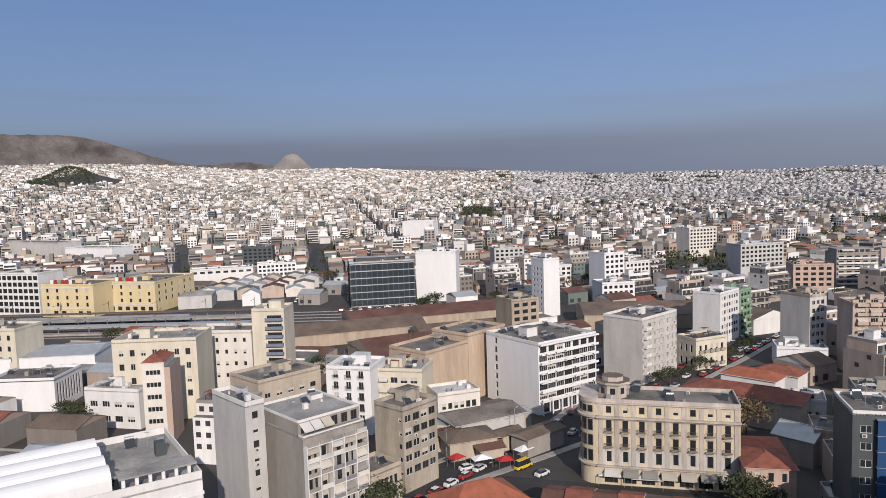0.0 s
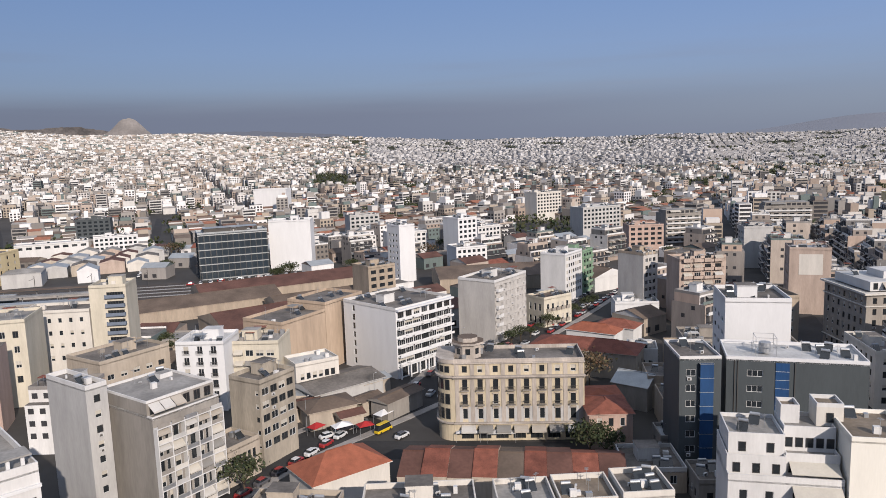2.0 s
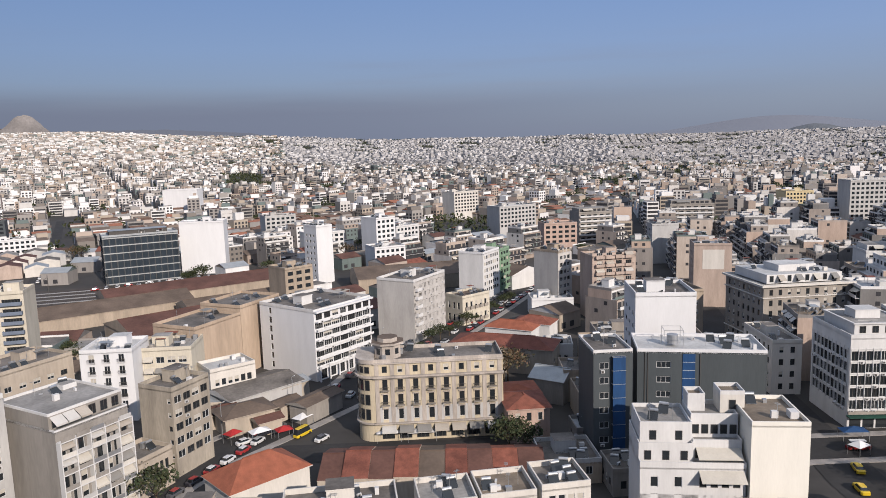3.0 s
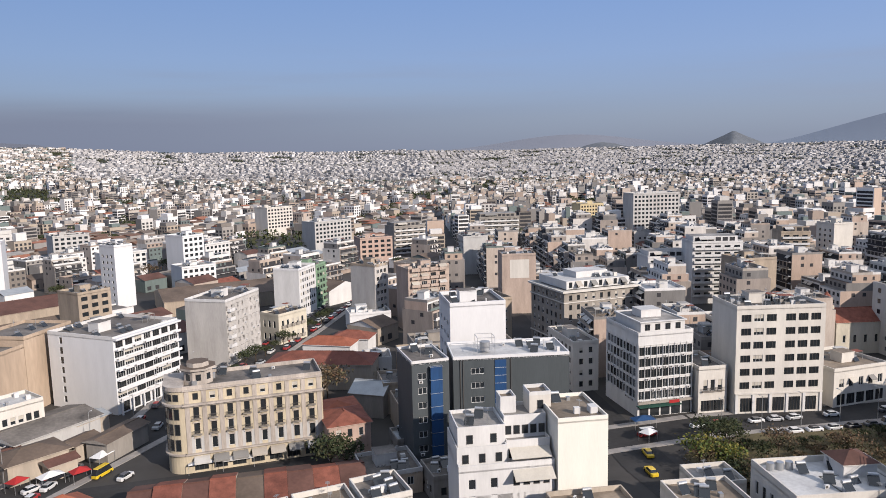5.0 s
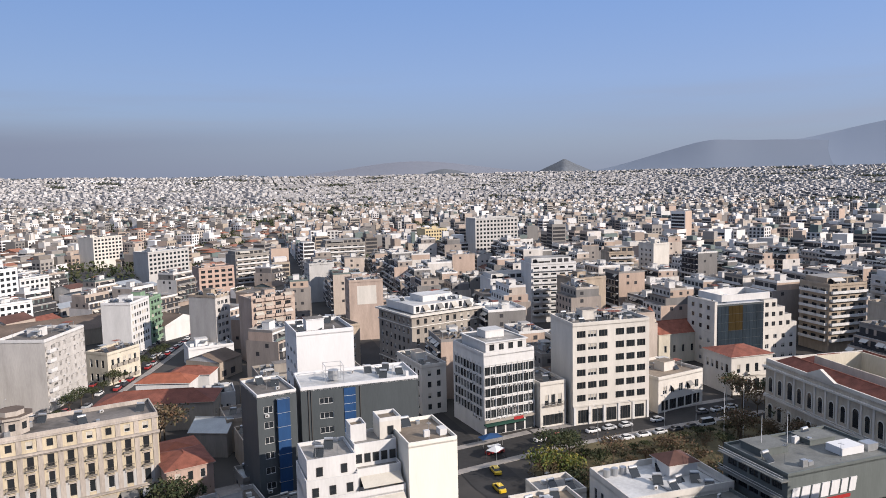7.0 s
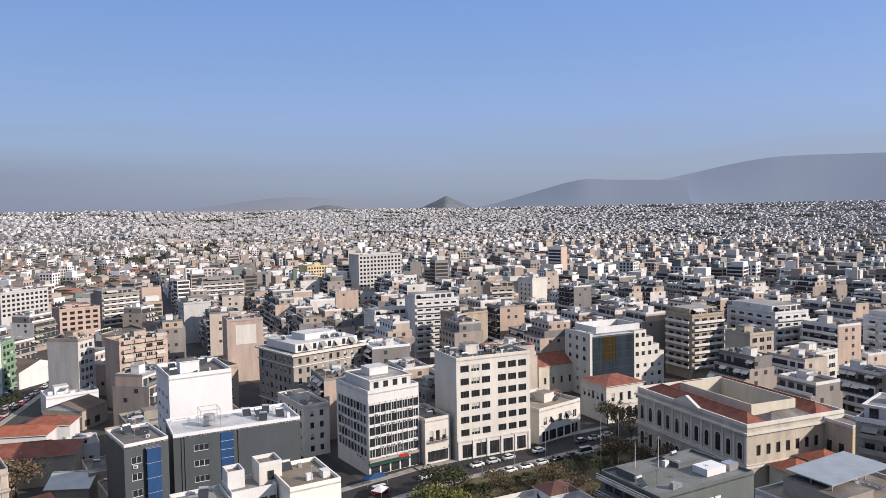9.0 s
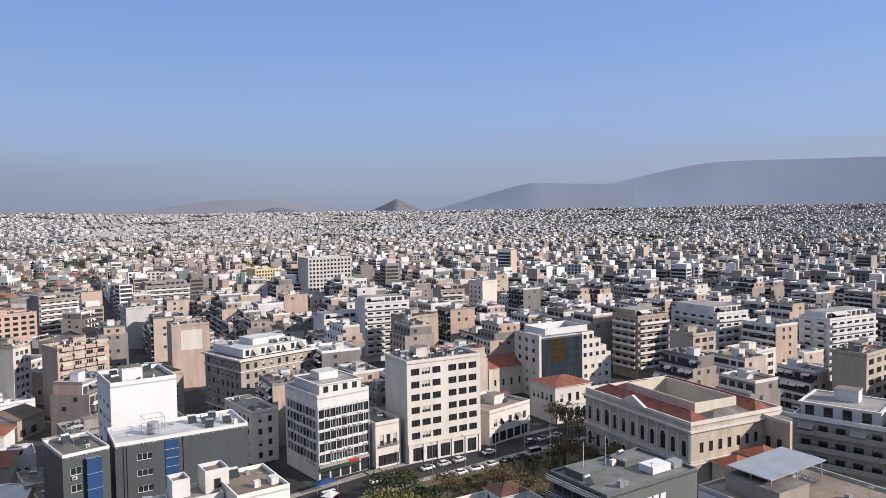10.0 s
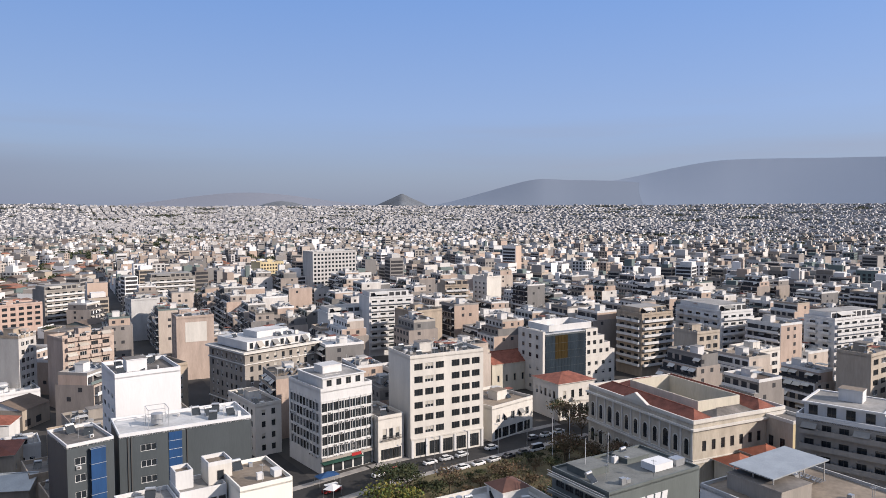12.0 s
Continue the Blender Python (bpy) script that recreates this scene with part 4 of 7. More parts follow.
def grand_hotel():
    w, d, h = 31.0, 12, 19.4
    g = [F(5.0, 1, 4, 8, 1.25, 2.7, 0.4, margin=(0.8, 0.8), looks=("dark", "plain")),
         F(8.7, 2, 3.6, 8, 1.25, 2.6, 0.4, margin=(0.8, 0.8), balcony=(2.0, 0.8, False, "stone"), looks=("dark", "plain", "dark")),
         F(16.3, 1, 3, 8, 1.2, 1.6, 0.7, margin=(0.8, 0.8), looks=("dark", "blind")), F(0.3, 1, 4, 7, 3, 2.8, 0.2, looks=("dark",))]
    root = block("grand_hotel", "cream and yellow neoclassical corner hotel with cornices and balconies", 34.2, 161.4, -14.5, w, d, h, "hotelwall",
                 dict(front=g, right=F(5, 4, 3.6, 3, 1.2, 2, 0.8)), "roof", "hotelstone", fittings=7, stair=False)
    band(root, "cornice", -0.2, w + 0.2, 0, 0.75, 4.4, 0.3, "hotelstone")
    band(root, "cornice", -0.2, w + 0.2, 0, 0.85, 15.9, 0.4, "hotelstone")
    band(root, "moulding", -0.1, w + 0.1, 0, 0.4, 15.5, 0.36, "stone")
    band(root, "cornice", -0.1, w + 0.1, 0, 0.45, 19.2, 0.3, "hotelstone")
    pitch = (w - 1.6) / 8
    for i in range(9):
        x = 0.8 + pitch * i
        for z0, z1 in ((4.75, 15.45), (16.35, 19.15)):
            s = Soup()
            s.box(max(0.02, x - 0.5), -0.14, z0, min(w - 0.02, x + 0.5), -0.002, z1, "hotelstone")
            part("pilaster", s, root)
    for i in range(8):  # grey panels paint the shadow cast over the first storey
        x = 0.8 + pitch * (i + 0.5)
        for sgn in (-1, 1):
            xa, xb = sorted((x + sgn * 0.66, x + sgn * (pitch / 2 - 0.5)))
            s = Soup()
            s.box(xa, -0.05, 4.75, xb, -0.002, 8.5, "lightgrey")
            part("stucco_panel", s, root, "pale grey panel that paints cast shade")
        for z in (8.35, 11.95):
            s = Soup()
            s.box(x - 0.8, -0.28, z - 0.25, x + 0.8, -0.002, z, "hotelstone")
            part("lintel", s, root)
    for i in range(7):
        a = part("awning", awning_mesh(3.4, 2.2, 0.9), root, m=pose(1.6 + 4.2 * i, -0.01, 3.9))
    # the rounded corner bay
    ring = [(0.02, 0)] + [(-4.0 * math.sin(a), 4.0 - 4.0 * math.cos(a)) for a in [k * math.pi / 16 for k in range(1, 9)]] + [(-4.0, d), (0.02, d)]
    s = Soup()
    s.prism(ring, 0, h - 0.02, "hotelwall", "roof")
    bay = part("corner_bay", s, root)
    for z, o, t in ((4.4, 0.6, 0.3), (15.9, 0.7, 0.4), (h - 0.1, 0.3, 1.0)):
        c = Soup()
        c.prism([(x * (1 + o / 4.0), y - o * (1 - y / 4.0) if y < 4.0 else y) for x, y in ring], z, z + t, "hotelstone")
        part("cornice", c, bay)
    for z, hh in ((5.4, 2.7), (9.1, 2.6), (12.7, 2.6), (17.0, 1.6)):
        for a in (math.pi / 8, math.pi / 4, 3 * math.pi / 8, math.pi / 2):
            part("window", window_mesh(1.2, hh, "dark"), bay, m=pose(-4.0 * math.sin(a), 4.0 - 4.0 * math.cos(a), z, 0, 0, -math.degrees(a)) @ pose(-0.6, -0.16, 0))
            part("pane", pane_mesh(1.2, hh, "glass"), bay, m=pose(-4.0 * math.sin(a), 4.0 - 4.0 * math.cos(a), z, 0, 0, -math.degrees(a)) @ pose(-0.6, -0.22, 0))
        for q in range(3):
            part("window", window_mesh(1.2, hh, "dark"), bay, m=pose(-4.0, 5.3 + 2.6 * q, z, 0, 0, -90) @ pose(-0.6, -0.16, 0))
            part("pane", pane_mesh(1.2, hh, "glass"), bay, m=pose(-4.0, 5.3 + 2.6 * q, z, 0, 0, -90) @ pose(-0.6, -0.22, 0))
    oct_ = lambda r: [(3.5 + r * math.cos(k * math.pi / 4 + 0.4), 6.2 + r * math.sin(k * math.pi / 4 + 0.4)) for k in range(8)]
    for name, r, z0, z1 in (("drum", 3.4, h + 0.01, h + 3.4), ("drum_cornice", 4.2, h + 3.4, h + 3.9), ("drum_cap", 2.6, h + 3.9, h + 4.9)):
        c = Soup()
        c.prism(oct_(r), z0, z1, "hotelstone", "brownroof")
        part(name, c, root)
    for k in range(8):
        a = k * math.pi / 4 + 0.4 + math.pi / 8
        part("drum_window", pane_mesh(1.2, 1.5, "glass"), root, m=pose(3.5 + 3.14 * math.cos(a), 6.2 + 3.14 * math.sin(a), h + 1.0, 0, 0, math.degrees(a) + 90) @ pose(-0.6, -0.23, 0))


M["hotelstone"] = material("weathered_hotel_stone", (0.64, 0.57, 0.50), stain=0.4)
M["hotelwall"] = material("faded_yellow_stucco", (0.74, 0.64, 0.46), stain=0.3)
grand_hotel()


def dark_house():
    root = block("apartment_house", "dark grey clad house with a blue net hanging on its front", 75.3, 130.3, -15, 8.5, 13, 25.5, "dark",
                 dict(front=F(1, 7, 3.3, 1, 2.0, 1.5, 1, margin=(0.9, 4.7), looks=("plain",), ac=0.3)), "roof", "white", stair=False, fittings=4, rimh=0.6)
    s = Soup()
    s.box(4.0, -0.9, 3.5, 6.7, -0.84, 24.8, "bluenet")
    net = part("scaffold_net", s, root, "translucent blue scaffold net")
    for k in range(8):
        c = Soup()
        c.box(3.9, -0.95, 3.6 + 3.0 * k, 6.8, -0.02, 3.68 + 3.0 * k, "metal")
        part("scaffold_deck", c, net)
    root = block("apartment_house", "dark grey clad building with a white roof terrace and water tank", 85.2, 129, -27, 26.5, 13, 25, "dark",
                 dict(front=F(4, 6, 3.3, 1, 3.0, 1.4, 1, margin=(3.0, 18.5), looks=("plain",), ac=0.3)), "roofwhite", "clean", fittings=9, stair=False, rimh=0.7)
    s = Soup()
    s.box(9.4, -0.12, 2, 12.0, -0.004, 24.6, "bluenet")
    part("blue_panel", s, root, "blue glazed strip with white bars")
    for k in range(12):
        c = Soup()
        c.box(9.4, -0.15, 3 + 1.8 * k, 12.0, -0.125, 3.06 + 1.8 * k, "frame")
        part("panel_bar", c, root)
    for x in (1.6, 2.2, 13.0):
        c = Soup()
        c.tube(x, -0.12, 1, 24.8, 0.09, "darkframe", 6)
        part("drain_pipe", c, root)
    c = Soup()
    c.tube(8, 5, 25.6, 27.6, 1.2, "metal", 14)
    part("water_tank", c, root, "round metal water tank")
    c = Soup()
    for x, y in ((6, 3), (10, 3), (6, 7), (10, 7)):
        c.box(x - 0.05, y - 0.05, 25, x + 0.05, y + 0.05, 29, "metal")
    for z in (27.0, 28.9):
        c.box(6, 2.96, z, 10, 3.04, z + 0.08, "metal")
        c.box(6, 6.96, z, 10, 7.04, z + 0.08, "metal")
        c.box(5.96, 3, z, 6.04, 7, z + 0.08, "metal")
        c.box(9.96, 3, z, 10.04, 7, z + 0.08, "metal")
    part("tank_frame", c, root)


dark_house()


def white_stepped():
    """Stepped white house with roof terraces, and its blind cream neighbour."""
    x0, y0, a = 66.9, 100.2, -24
    at = lambda u, v: (x0 + u * math.cos(radians(a)) - v * math.sin(radians(a)), y0 + u * math.sin(radians(a)) + v * math.cos(radians(a)))
    root = block("apartment_house", "white stepped apartment house with terraces and beige awnings", *at(0, 0), a, 17.6, 12, 14.5, "white",
                 dict(front=[F(1, 2, 3.1, 5, 1.55, 1.7, 0.8, margin=(0.4, 9.2), looks=("plain",), ac=0.3), F(7.3, 2, 3.1, 2, 1.3, 1.9, 0.6, margin=(0.4, 9.2), looks=("plain",)),
                             F(1, 3, 3.1, 6, 0.85, 1.9, 0.6, margin=(9.6, 0.6), looks=("dark", "plain")), F(10.4, 1, 3.1, 4, 1.2, 1.9, 0.6, margin=(9.6, 0.6), looks=("dark",))]), "roofpale", "white", fittings=0, stair=False, rimh=1.0)
    tiers = [("upper_storey", 0.0, 1.5, 9.2, 12, 14.55, 17.6, 3), ("upper_storey", 0.4, 2.8, 9.2, 12, 17.65, 20.9, 2), ("upper_storey", 9.3, 2.4, 17.5, 12, 14.55, 17.9, 4), ("upper_storey", 9.5, 5.0, 17.5, 12, 17.95, 21.6, 5),
             ("stair_house", 9.6, 8.0, 12.6, 11.8, 21.65, 24.2, 0), ("stair_house", 15.0, 7.2, 19.2, 11.8, 21.65, 25.0, 1)]
    for name, xa, ya, xb, yb, za, zb, nw in tiers:
        s = Soup()
        s.box(xa, ya, za, xb, yb, zb, "white" if name != "stair_house" or xa < 12 else "pale", "roofpale" if name == "upper_storey" else "rooftan")
        t = part(name, s, root)
        r = Soup()
        r.rim(xa, ya, xb, yb, 0.2, zb, zb + 0.7, "white")
        part("parapet", r, t)
        for q in range(nw):
            wx = xa + (xb - xa) * (q + 0.5) / nw - 0.6
            part("window", window_mesh(1.2, 1.7, "dark"), t, m=pose(wx, ya - 0.16, za + 0.7))
            part("pane", pane_mesh(1.2, 1.7, "glass"), t, m=pose(wx, ya - 0.23, za + 0.7))
    for z, y in ((16.9, 2.4), (13.8, 0.0)):
        s = Soup()
        s.poly([(9.8, y, z + 0.3), (9.8, y - 2.4, z - 0.9), (17.2, y - 2.4, z - 0.9), (17.2, y, z + 0.3)], "awning")
        s.poly([(17.2, y, z + 0.22), (17.2, y - 2.4, z - 0.98), (9.8, y - 2.4, z - 0.98), (9.8, y, z + 0.22)], "awning")
        part("terrace_awning", s, root, "stretched beige terrace awning")
    clutter(root, 8.5, 11.5, 20.95, 4, random.Random(4), 1, 4)
    b2 = block("apartment_house", "cream blind-walled house with a brown terrace roof", *at(17.9, -1.0), a, 9.4, 13, 22.6, "blindcream", None, "rooftan", "blindcream", fittings=1, stair=False, rimh=0.7)
    c = Soup()
    c.box(7.2, 3, 22.6, 8.6, 5, 23.8, "white")
    part("chimney", c, b2)
    block("house", "low flat house beside the blind wall", *at(15, -11), a, 14, 8, 10, "beige", None, "rooftan", "beige", fittings=2, stair=False)


white_stepped()


def arch_mesh(w, h, mat="glass"):
    """A round-headed window with a raised stone surround."""
    def build():
        s = Soup()
        k = 8
        ring = [(0, 0), (w, 0)] + [(w / 2 + w / 2 * math.cos(math.pi * i / k), h - w / 2 + w / 2 * math.sin(math.pi * i / k)) for i in range(k + 1)]
        s.poly([(x, -0.02, z) for x, z in ring], mat)
        o = 0.28
        outer = [(-o, 0), (w + o, 0)] + [(w / 2 + (w / 2 + o) * math.cos(math.pi * i / k), h - w / 2 + (w / 2 + o) * math.sin(math.pi * i / k)) for i in range(k + 1)]
        n, i0 = len(s.v), s.slot("pale")
        for y in (-0.14, 0.0):
            s.v.extend([(x, y, z) for x, z in ring] + [(x, y, z) for x, z in outer])
        c = len(ring)
        for i in range(1, c):
            j = (i + 1) % c
            if j == 0:
                continue
            s.f.append((n + i, n + j, n + c + j, n + c + i))
            s.m.append(i0)
            s.f.append((n + c + i, n + c + j, n + 3 * c + j, n + 3 * c + i))
            s.m.append(i0)
            s.f.append((n + j, n + i, n + 2 * c + i, n + 2 * c + j))
            s.m.append(i0)
        return s.mesh("arched_window")
    return shared(("arch", w, h, mat), build)


M["hallstone"] = material("warm_grey_ashlar", (0.66, 0.59, 0.48), stain=0.3)


def town_hall():
    w, d, h = 32, 42, 17.6
    root = block("town_hall", "cream-grey stone neoclassical hall round a courtyard with red tile roofs", 178.7, 39, -33, w, d, h, "hallstone",
                 dict(front=F(9.5, 1, 7, 7, 1.3, 2.6, 1.0, margin=(2, 8), looks=("dark",))), roof=False)
    claim(178.7, 39, -33, 8, 24, 8, 34)
    m, _ = SIDES["left"](w, d)
    for i in range(11):
        u = 2.2 + 3.76 * i
        part("arched_window", arch_mesh(1.6, 3.8), root, m=m @ pose(u - 0.8, -0.01, 2.2))
        part("arched_window", arch_mesh(1.5 if i not in (2, 8) else 1.9, 4.0 if i not in (2, 8) else 4.6), root, m=m @ pose(u - 0.75, -0.01, 9.6))
        s = Soup()
        s.box(u + 1.5, -0.2, 8.6, u + 2.1, -0.002, 15.8, "pale")
        part("pilaster", s, root, m=m)
    for z, o, t in ((7.8, 0.4, 0.5), (16.0, 0.7, 0.5), (8.5, 0.2, 0.2)):
        s = Soup()
        s.rim(-o, -o, w + o, d + o, o - 0.01, z, z + t, "pale")
        part("cornice", s, root)
    s = Soup()
    s.rim(0, 0, w, d, 0.4, h - 0.3, h + 0.9, "pale")
    part("parapet", s, root)
    f = Soup()
    f.poly([(-0.5, 16, h + 0.9), (-0.5, 26, h + 0.9), (-0.5, 21, h + 3.2)][::-1], "pale")
    f.poly([(0.4, 16, h + 0.9), (0.4, 26, h + 0.9), (0.4, 21, h + 3.2)], "pale")
    f.poly([(-0.5, 16, h + 0.9), (-0.5, 21, h + 3.2), (0.4, 21, h + 3.2), (0.4, 16, h + 0.9)][::-1], "pale")
    f.poly([(-0.5, 26, h + 0.9), (-0.5, 21, h + 3.2), (0.4, 21, h + 3.2), (0.4, 26, h + 0.9)], "pale")
    part("pediment", f, root)
    # wings round the courtyard
    hip(root, 0.9, 0.9, 8.5, d - 0.9, h, 2.2, "tile", 0.0, gmat="pale")
    hip(root, w - 8.5, 0.9, w - 0.9, d - 0.9, h, 2.2, "tile", 0.0, gmat="pale")
    hip(root, 8.6, d - 8.5, w - 8.6, d - 0.9, h, 2.0, "tile", 0.0, gmat="pale")
    hip(root, 8.6, 0.9, w - 8.6, 7.5, h, 1.6, "roof", 0.0, gmat="pale")
    for a in ((8.6, 7.6, 8.9, d - 8.6), (w - 8.9, 7.6, w - 8.6, d - 8.6), (8.6, d - 8.6, w - 8.6, d - 8.3), (8.6, 7.3, w - 8.6, 7.6)):
        s = Soup()
        s.box(a[0], a[1], 0, a[2], a[3], h + 3.0, "cream")
        part("courtyard_wall", s, root)
    s = Soup()
    s.box(w - 7, -8, 0, w, -0.02, 16.6, "yellow", "roof")
    s.m[3] = s.slot("hallstone")
    wing = part("end_wing", s, root, "end wing with a plain yellow gable wall")
    for z, hh in ((9.5, 2.6), (3.0, 2.8)):
        for q in range(2):
            m2 = pose(w - 7, -1.6 - 3.4 * q, z, 0, 0, -90)
            part("window", window_mesh(1.4, hh, "dark"), wing, m=m2 @ pose(-0.7, -0.16, 0))
            part("pane", pane_mesh(1.4, hh, "glass"), wing, m=m2 @ pose(-0.7, -0.23, 0))
    s = Soup()
    s.rim(w - 7.2, -8.2, w + 0.2, -0.05, 0.35, 16.6, 17.4, "pale")
    part("parapet", s, wing)
    for i, (u, k) in enumerate(((4, 8.5), (13, 9.5))):
        a = block("annexe", "low annexe with a red tiled roof beside the hall", 178.7 + (u + 2) * 0.839 - 9 * 0.545, 39 - (u + 2) * 0.545 - 9 * 0.839, -33, 8.5, 8, k, "cream", None, roof=False)
        hip(a, 0, 0, 8.5, 8, k, 2.0, "orangetile")


town_hall()


def villa(x, y, ang, w, d, h, wallm, tile, rise, label, faces, name="villa", over=0.5, gable=False, along=""):
    root = block(name, label, x, y, ang, w, d, h, wallm, faces, roof=False, category="house")
    hip(root, 0, 0, w, d, h, rise, tile, over, gable=gable, gmat=wallm, along=along)
    return root


v = villa(219.6, 91.4, -29, 15.6, 14, 12.4, "pale", "tile", 2.0, "cream neoclassical villa with a red tiled roof",
          dict(front=[F(6.2, 1, 5, 4, 1.3, 2.8, 0.8, looks=("dark", "blind")), F(0.4, 1, 5, 4, 2.2, 4, 0.3)], left=F(6.2, 1, 5, 5, 1.2, 2.6, 0.8, looks=("dark", "blind"))))
balcony(v, 5, 1.0, True, "pale", pose(5.5, -0.003, 6.4))
band(v, "moulding", -0.1, 15.7, 0, 0.3, 5.6, 0.35, "pale")


def glass_step():
    root = block("office_block", "stepped cream office block with dark glass and painted gold reflection", 248, 109.6, -29, 36, 16, 12.5, "pale",
                 dict(front=F(0.5, 3, 3.6, 4, 1.5, 1.6, 1, margin=(21, 0.5)), left=F(0.5, 3, 3.6, 3, 1.4, 1.5, 1)), roof=False)
    for name, xa, xb, zb, n in (("side_block", 0, 1.2, 24, 0), ("stepped_block", 21, 27, 23.5, 2), ("stepped_block", 27.02, 30.5, 20.5, 1), ("stepped_block", 30.52, 33.5, 17.5, 1), ("stepped_block", 33.52, 36, 14.5, 1)):
        s = Soup()
        s.box(xa, 0, 12.52, xb, 16, zb, "pale", "roofpale")
        t = part(name, s, root)
        for k in range(int((zb - 12.5) / 3.3)):
            for q in range(n):
                xx = xa + (xb - xa) * (q + 0.5) / n - 0.75
                part("window", window_mesh(1.5, 1.6, "dark"), t, m=pose(xx, -0.16, 13.5 + 3.6 * k))
                part("pane", pane_mesh(1.5, 1.6, "glass"), t, m=pose(xx, -0.23, 13.5 + 3.6 * k))
            if name == "side_block":
                for q in range(3):
                    part("window", window_mesh(1.4, 1.5, "dark"), t, m=pose(0, 3.5 + 4.5 * q, 13.5 + 3.6 * k, 0, 0, -90) @ pose(-0.7, -0.16, 0))
                    part("pane", pane_mesh(1.4, 1.5, "glass"), t, m=pose(0, 3.5 + 4.5 * q, 13.5 + 3.6 * k, 0, 0, -90) @ pose(-0.7, -0.23, 0))
    for k in range(7):
        for q in range(13):
            # gold colour on some upper panels stands for a reflection in the glass
            mat = "goldreflect" if (3 <= q <= 6 and k > 3) else "blueglass"
            s = Soup()
            s.box(1.25 + 1.515 * q, -0.25, 1 + 3.05 * k, 2.7 + 1.515 * q, -0.15, 3.95 + 3.05 * k, mat)
            part("glass_panel", s, root)
    s = Soup()
    s.box(1.22, -0.14, 0.5, 20.98, 15.9, 22.9, "dark", "roofwhite")
    part("glass_core", s, root)
    s = Soup()
    s.rim(4, 1.5, 25, 15, 0.4, 23.55, 26.0, "white")
    part("roof_screen", s, root)
    clutter(root, 20, 14, 22.9, 5, random.Random(9), 3, 2)


glass_step()
claim(248, 109.6, -29, -14, 40, -34, 0)


def sign_office():
    root = block("sign_office", "dark green-grey office block with white sign shapes and flagpoles", 119, 40, -26, 24, 15, 20.5, "slate",
                 dict(left=F(14, 2, 3, 5, 2.2, 1.7, 0.6, looks=("dark",)), front=F(8, 2, 3.2, 7, 2.4, 1.7, 0.5, looks=("dark",), margin=(1, 1))), "slateroof", "slate", fittings=5, stair=False, rimh=0.5)
    x = 0.6
    for i, wd in enumerate((2.0, 2.2, 2.1, 2.1, 2.2, 1.9, 1.9)):
        s = Soup()
        s.v.extend([(x + a + b, y_, z_) for y_ in (-0.16, -0.004) for a, b, z_ in ((0, 0, 15.9), (wd - 0.45, 0, 15.9), (wd - 0.45, 0.4, 18.3), (0, 0.4, 18.3))])
        for q in ((0, 1, 2, 3), (0, 4, 5, 1), (1, 5, 6, 2), (2, 6, 7, 3), (3, 7, 4, 0)):
            s.f.append(q)
            s.m.append(s.slot("clean"))
        part("sign_bar", s, root, "plain white sign shape")
        x += wd
    s = Soup()
    s.box(6.5, -0.1, 14.9, 13.6, -0.004, 15.5, "red")
    part("sign_bar", s, root, "plain red sign shape")
    for a in ((2, 8, 8, 13, 1.3), (14, 9, 20, 13, 0.9)):
        part("plant_room", box_mesh(a[2] - a[0], a[3] - a[1], a[4], "slate", "slateroof", 0.2), root, m=pose(a[0], a[1], 20.5))
    s = Soup()
    s.box(15, 3, 20.55, 20, 6.5, 21.9, "clean")
    part("roof_unit", s, root)
    part("roof_unit", box_mesh(2.4, 2, 1.3, "metal"), root, m=pose(21, 3, 20.5))
    low = block("office_wing", "dark glazed terrace wing with white rails", 109.5, 50.5, -26, 11, 14, 14, "slate",
                dict(front=F(9, 1, 4, 4, 2, 2.2, 0.6, looks=("dark",)), left=F(4, 3, 3.2, 5, 2, 1.7, 0.8, looks=("dark",))), "slateroof", "slate", fittings=3, stair=False, rimh=0.6)
    for z in (17.2, 20.4):  # terrace rails along the glazed corner
        for k in range(2):
            s = Soup()
            s.box(-1.6, -0.5, z + 0.45 * k, -1.52, 14.5, z + 0.06 + 0.45 * k, "frame")
            part("terrace_rail", s, root)
        s = Soup()
        s.box(-1.7, -0.4, z - 0.6, -0.02, 14.6, z - 0.4, "slateroof")
        part("terrace", s, root)


M["slateroof"] = material("grey_green_roof_felt", (0.17, 0.175, 0.165), stain=0.4, size=0.3, streak=False)
M["slate"] = material("green_grey_cladding", (0.115, 0.13, 0.125), stain=0.2, rough=0.6)


def terrace_house():
    root = block("old_house", "old cream house with a white terrace roof and dark tiled hip", 104, 60, -28, 21, 14, 14.6, "pale",
                 dict(front=F(1, 3, 4.2, 6, 1.3, 2.2, 0.9), left=F(1, 3, 4.2, 5, 1.0, 2.4, 0.8)), "roofwhite", "pale", fittings=5, stair=False, rimh=1.1)
    s = Soup()
    s.box(12.5, 7, 14.6, 18.5, 12.5, 17.0, "white")
    part("roof_room", s, root)
    hip(root, 12.5, 7, 18.5, 12.5, 17.0, 1.4, "rust", 0.4)
    for i in range(3):
        c = Soup()
        c.tube(2.2 + 1.7 * i, 11.6, 14.6, 16.0, 0.65, "metal", 12)
        part("water_tank", c, root)


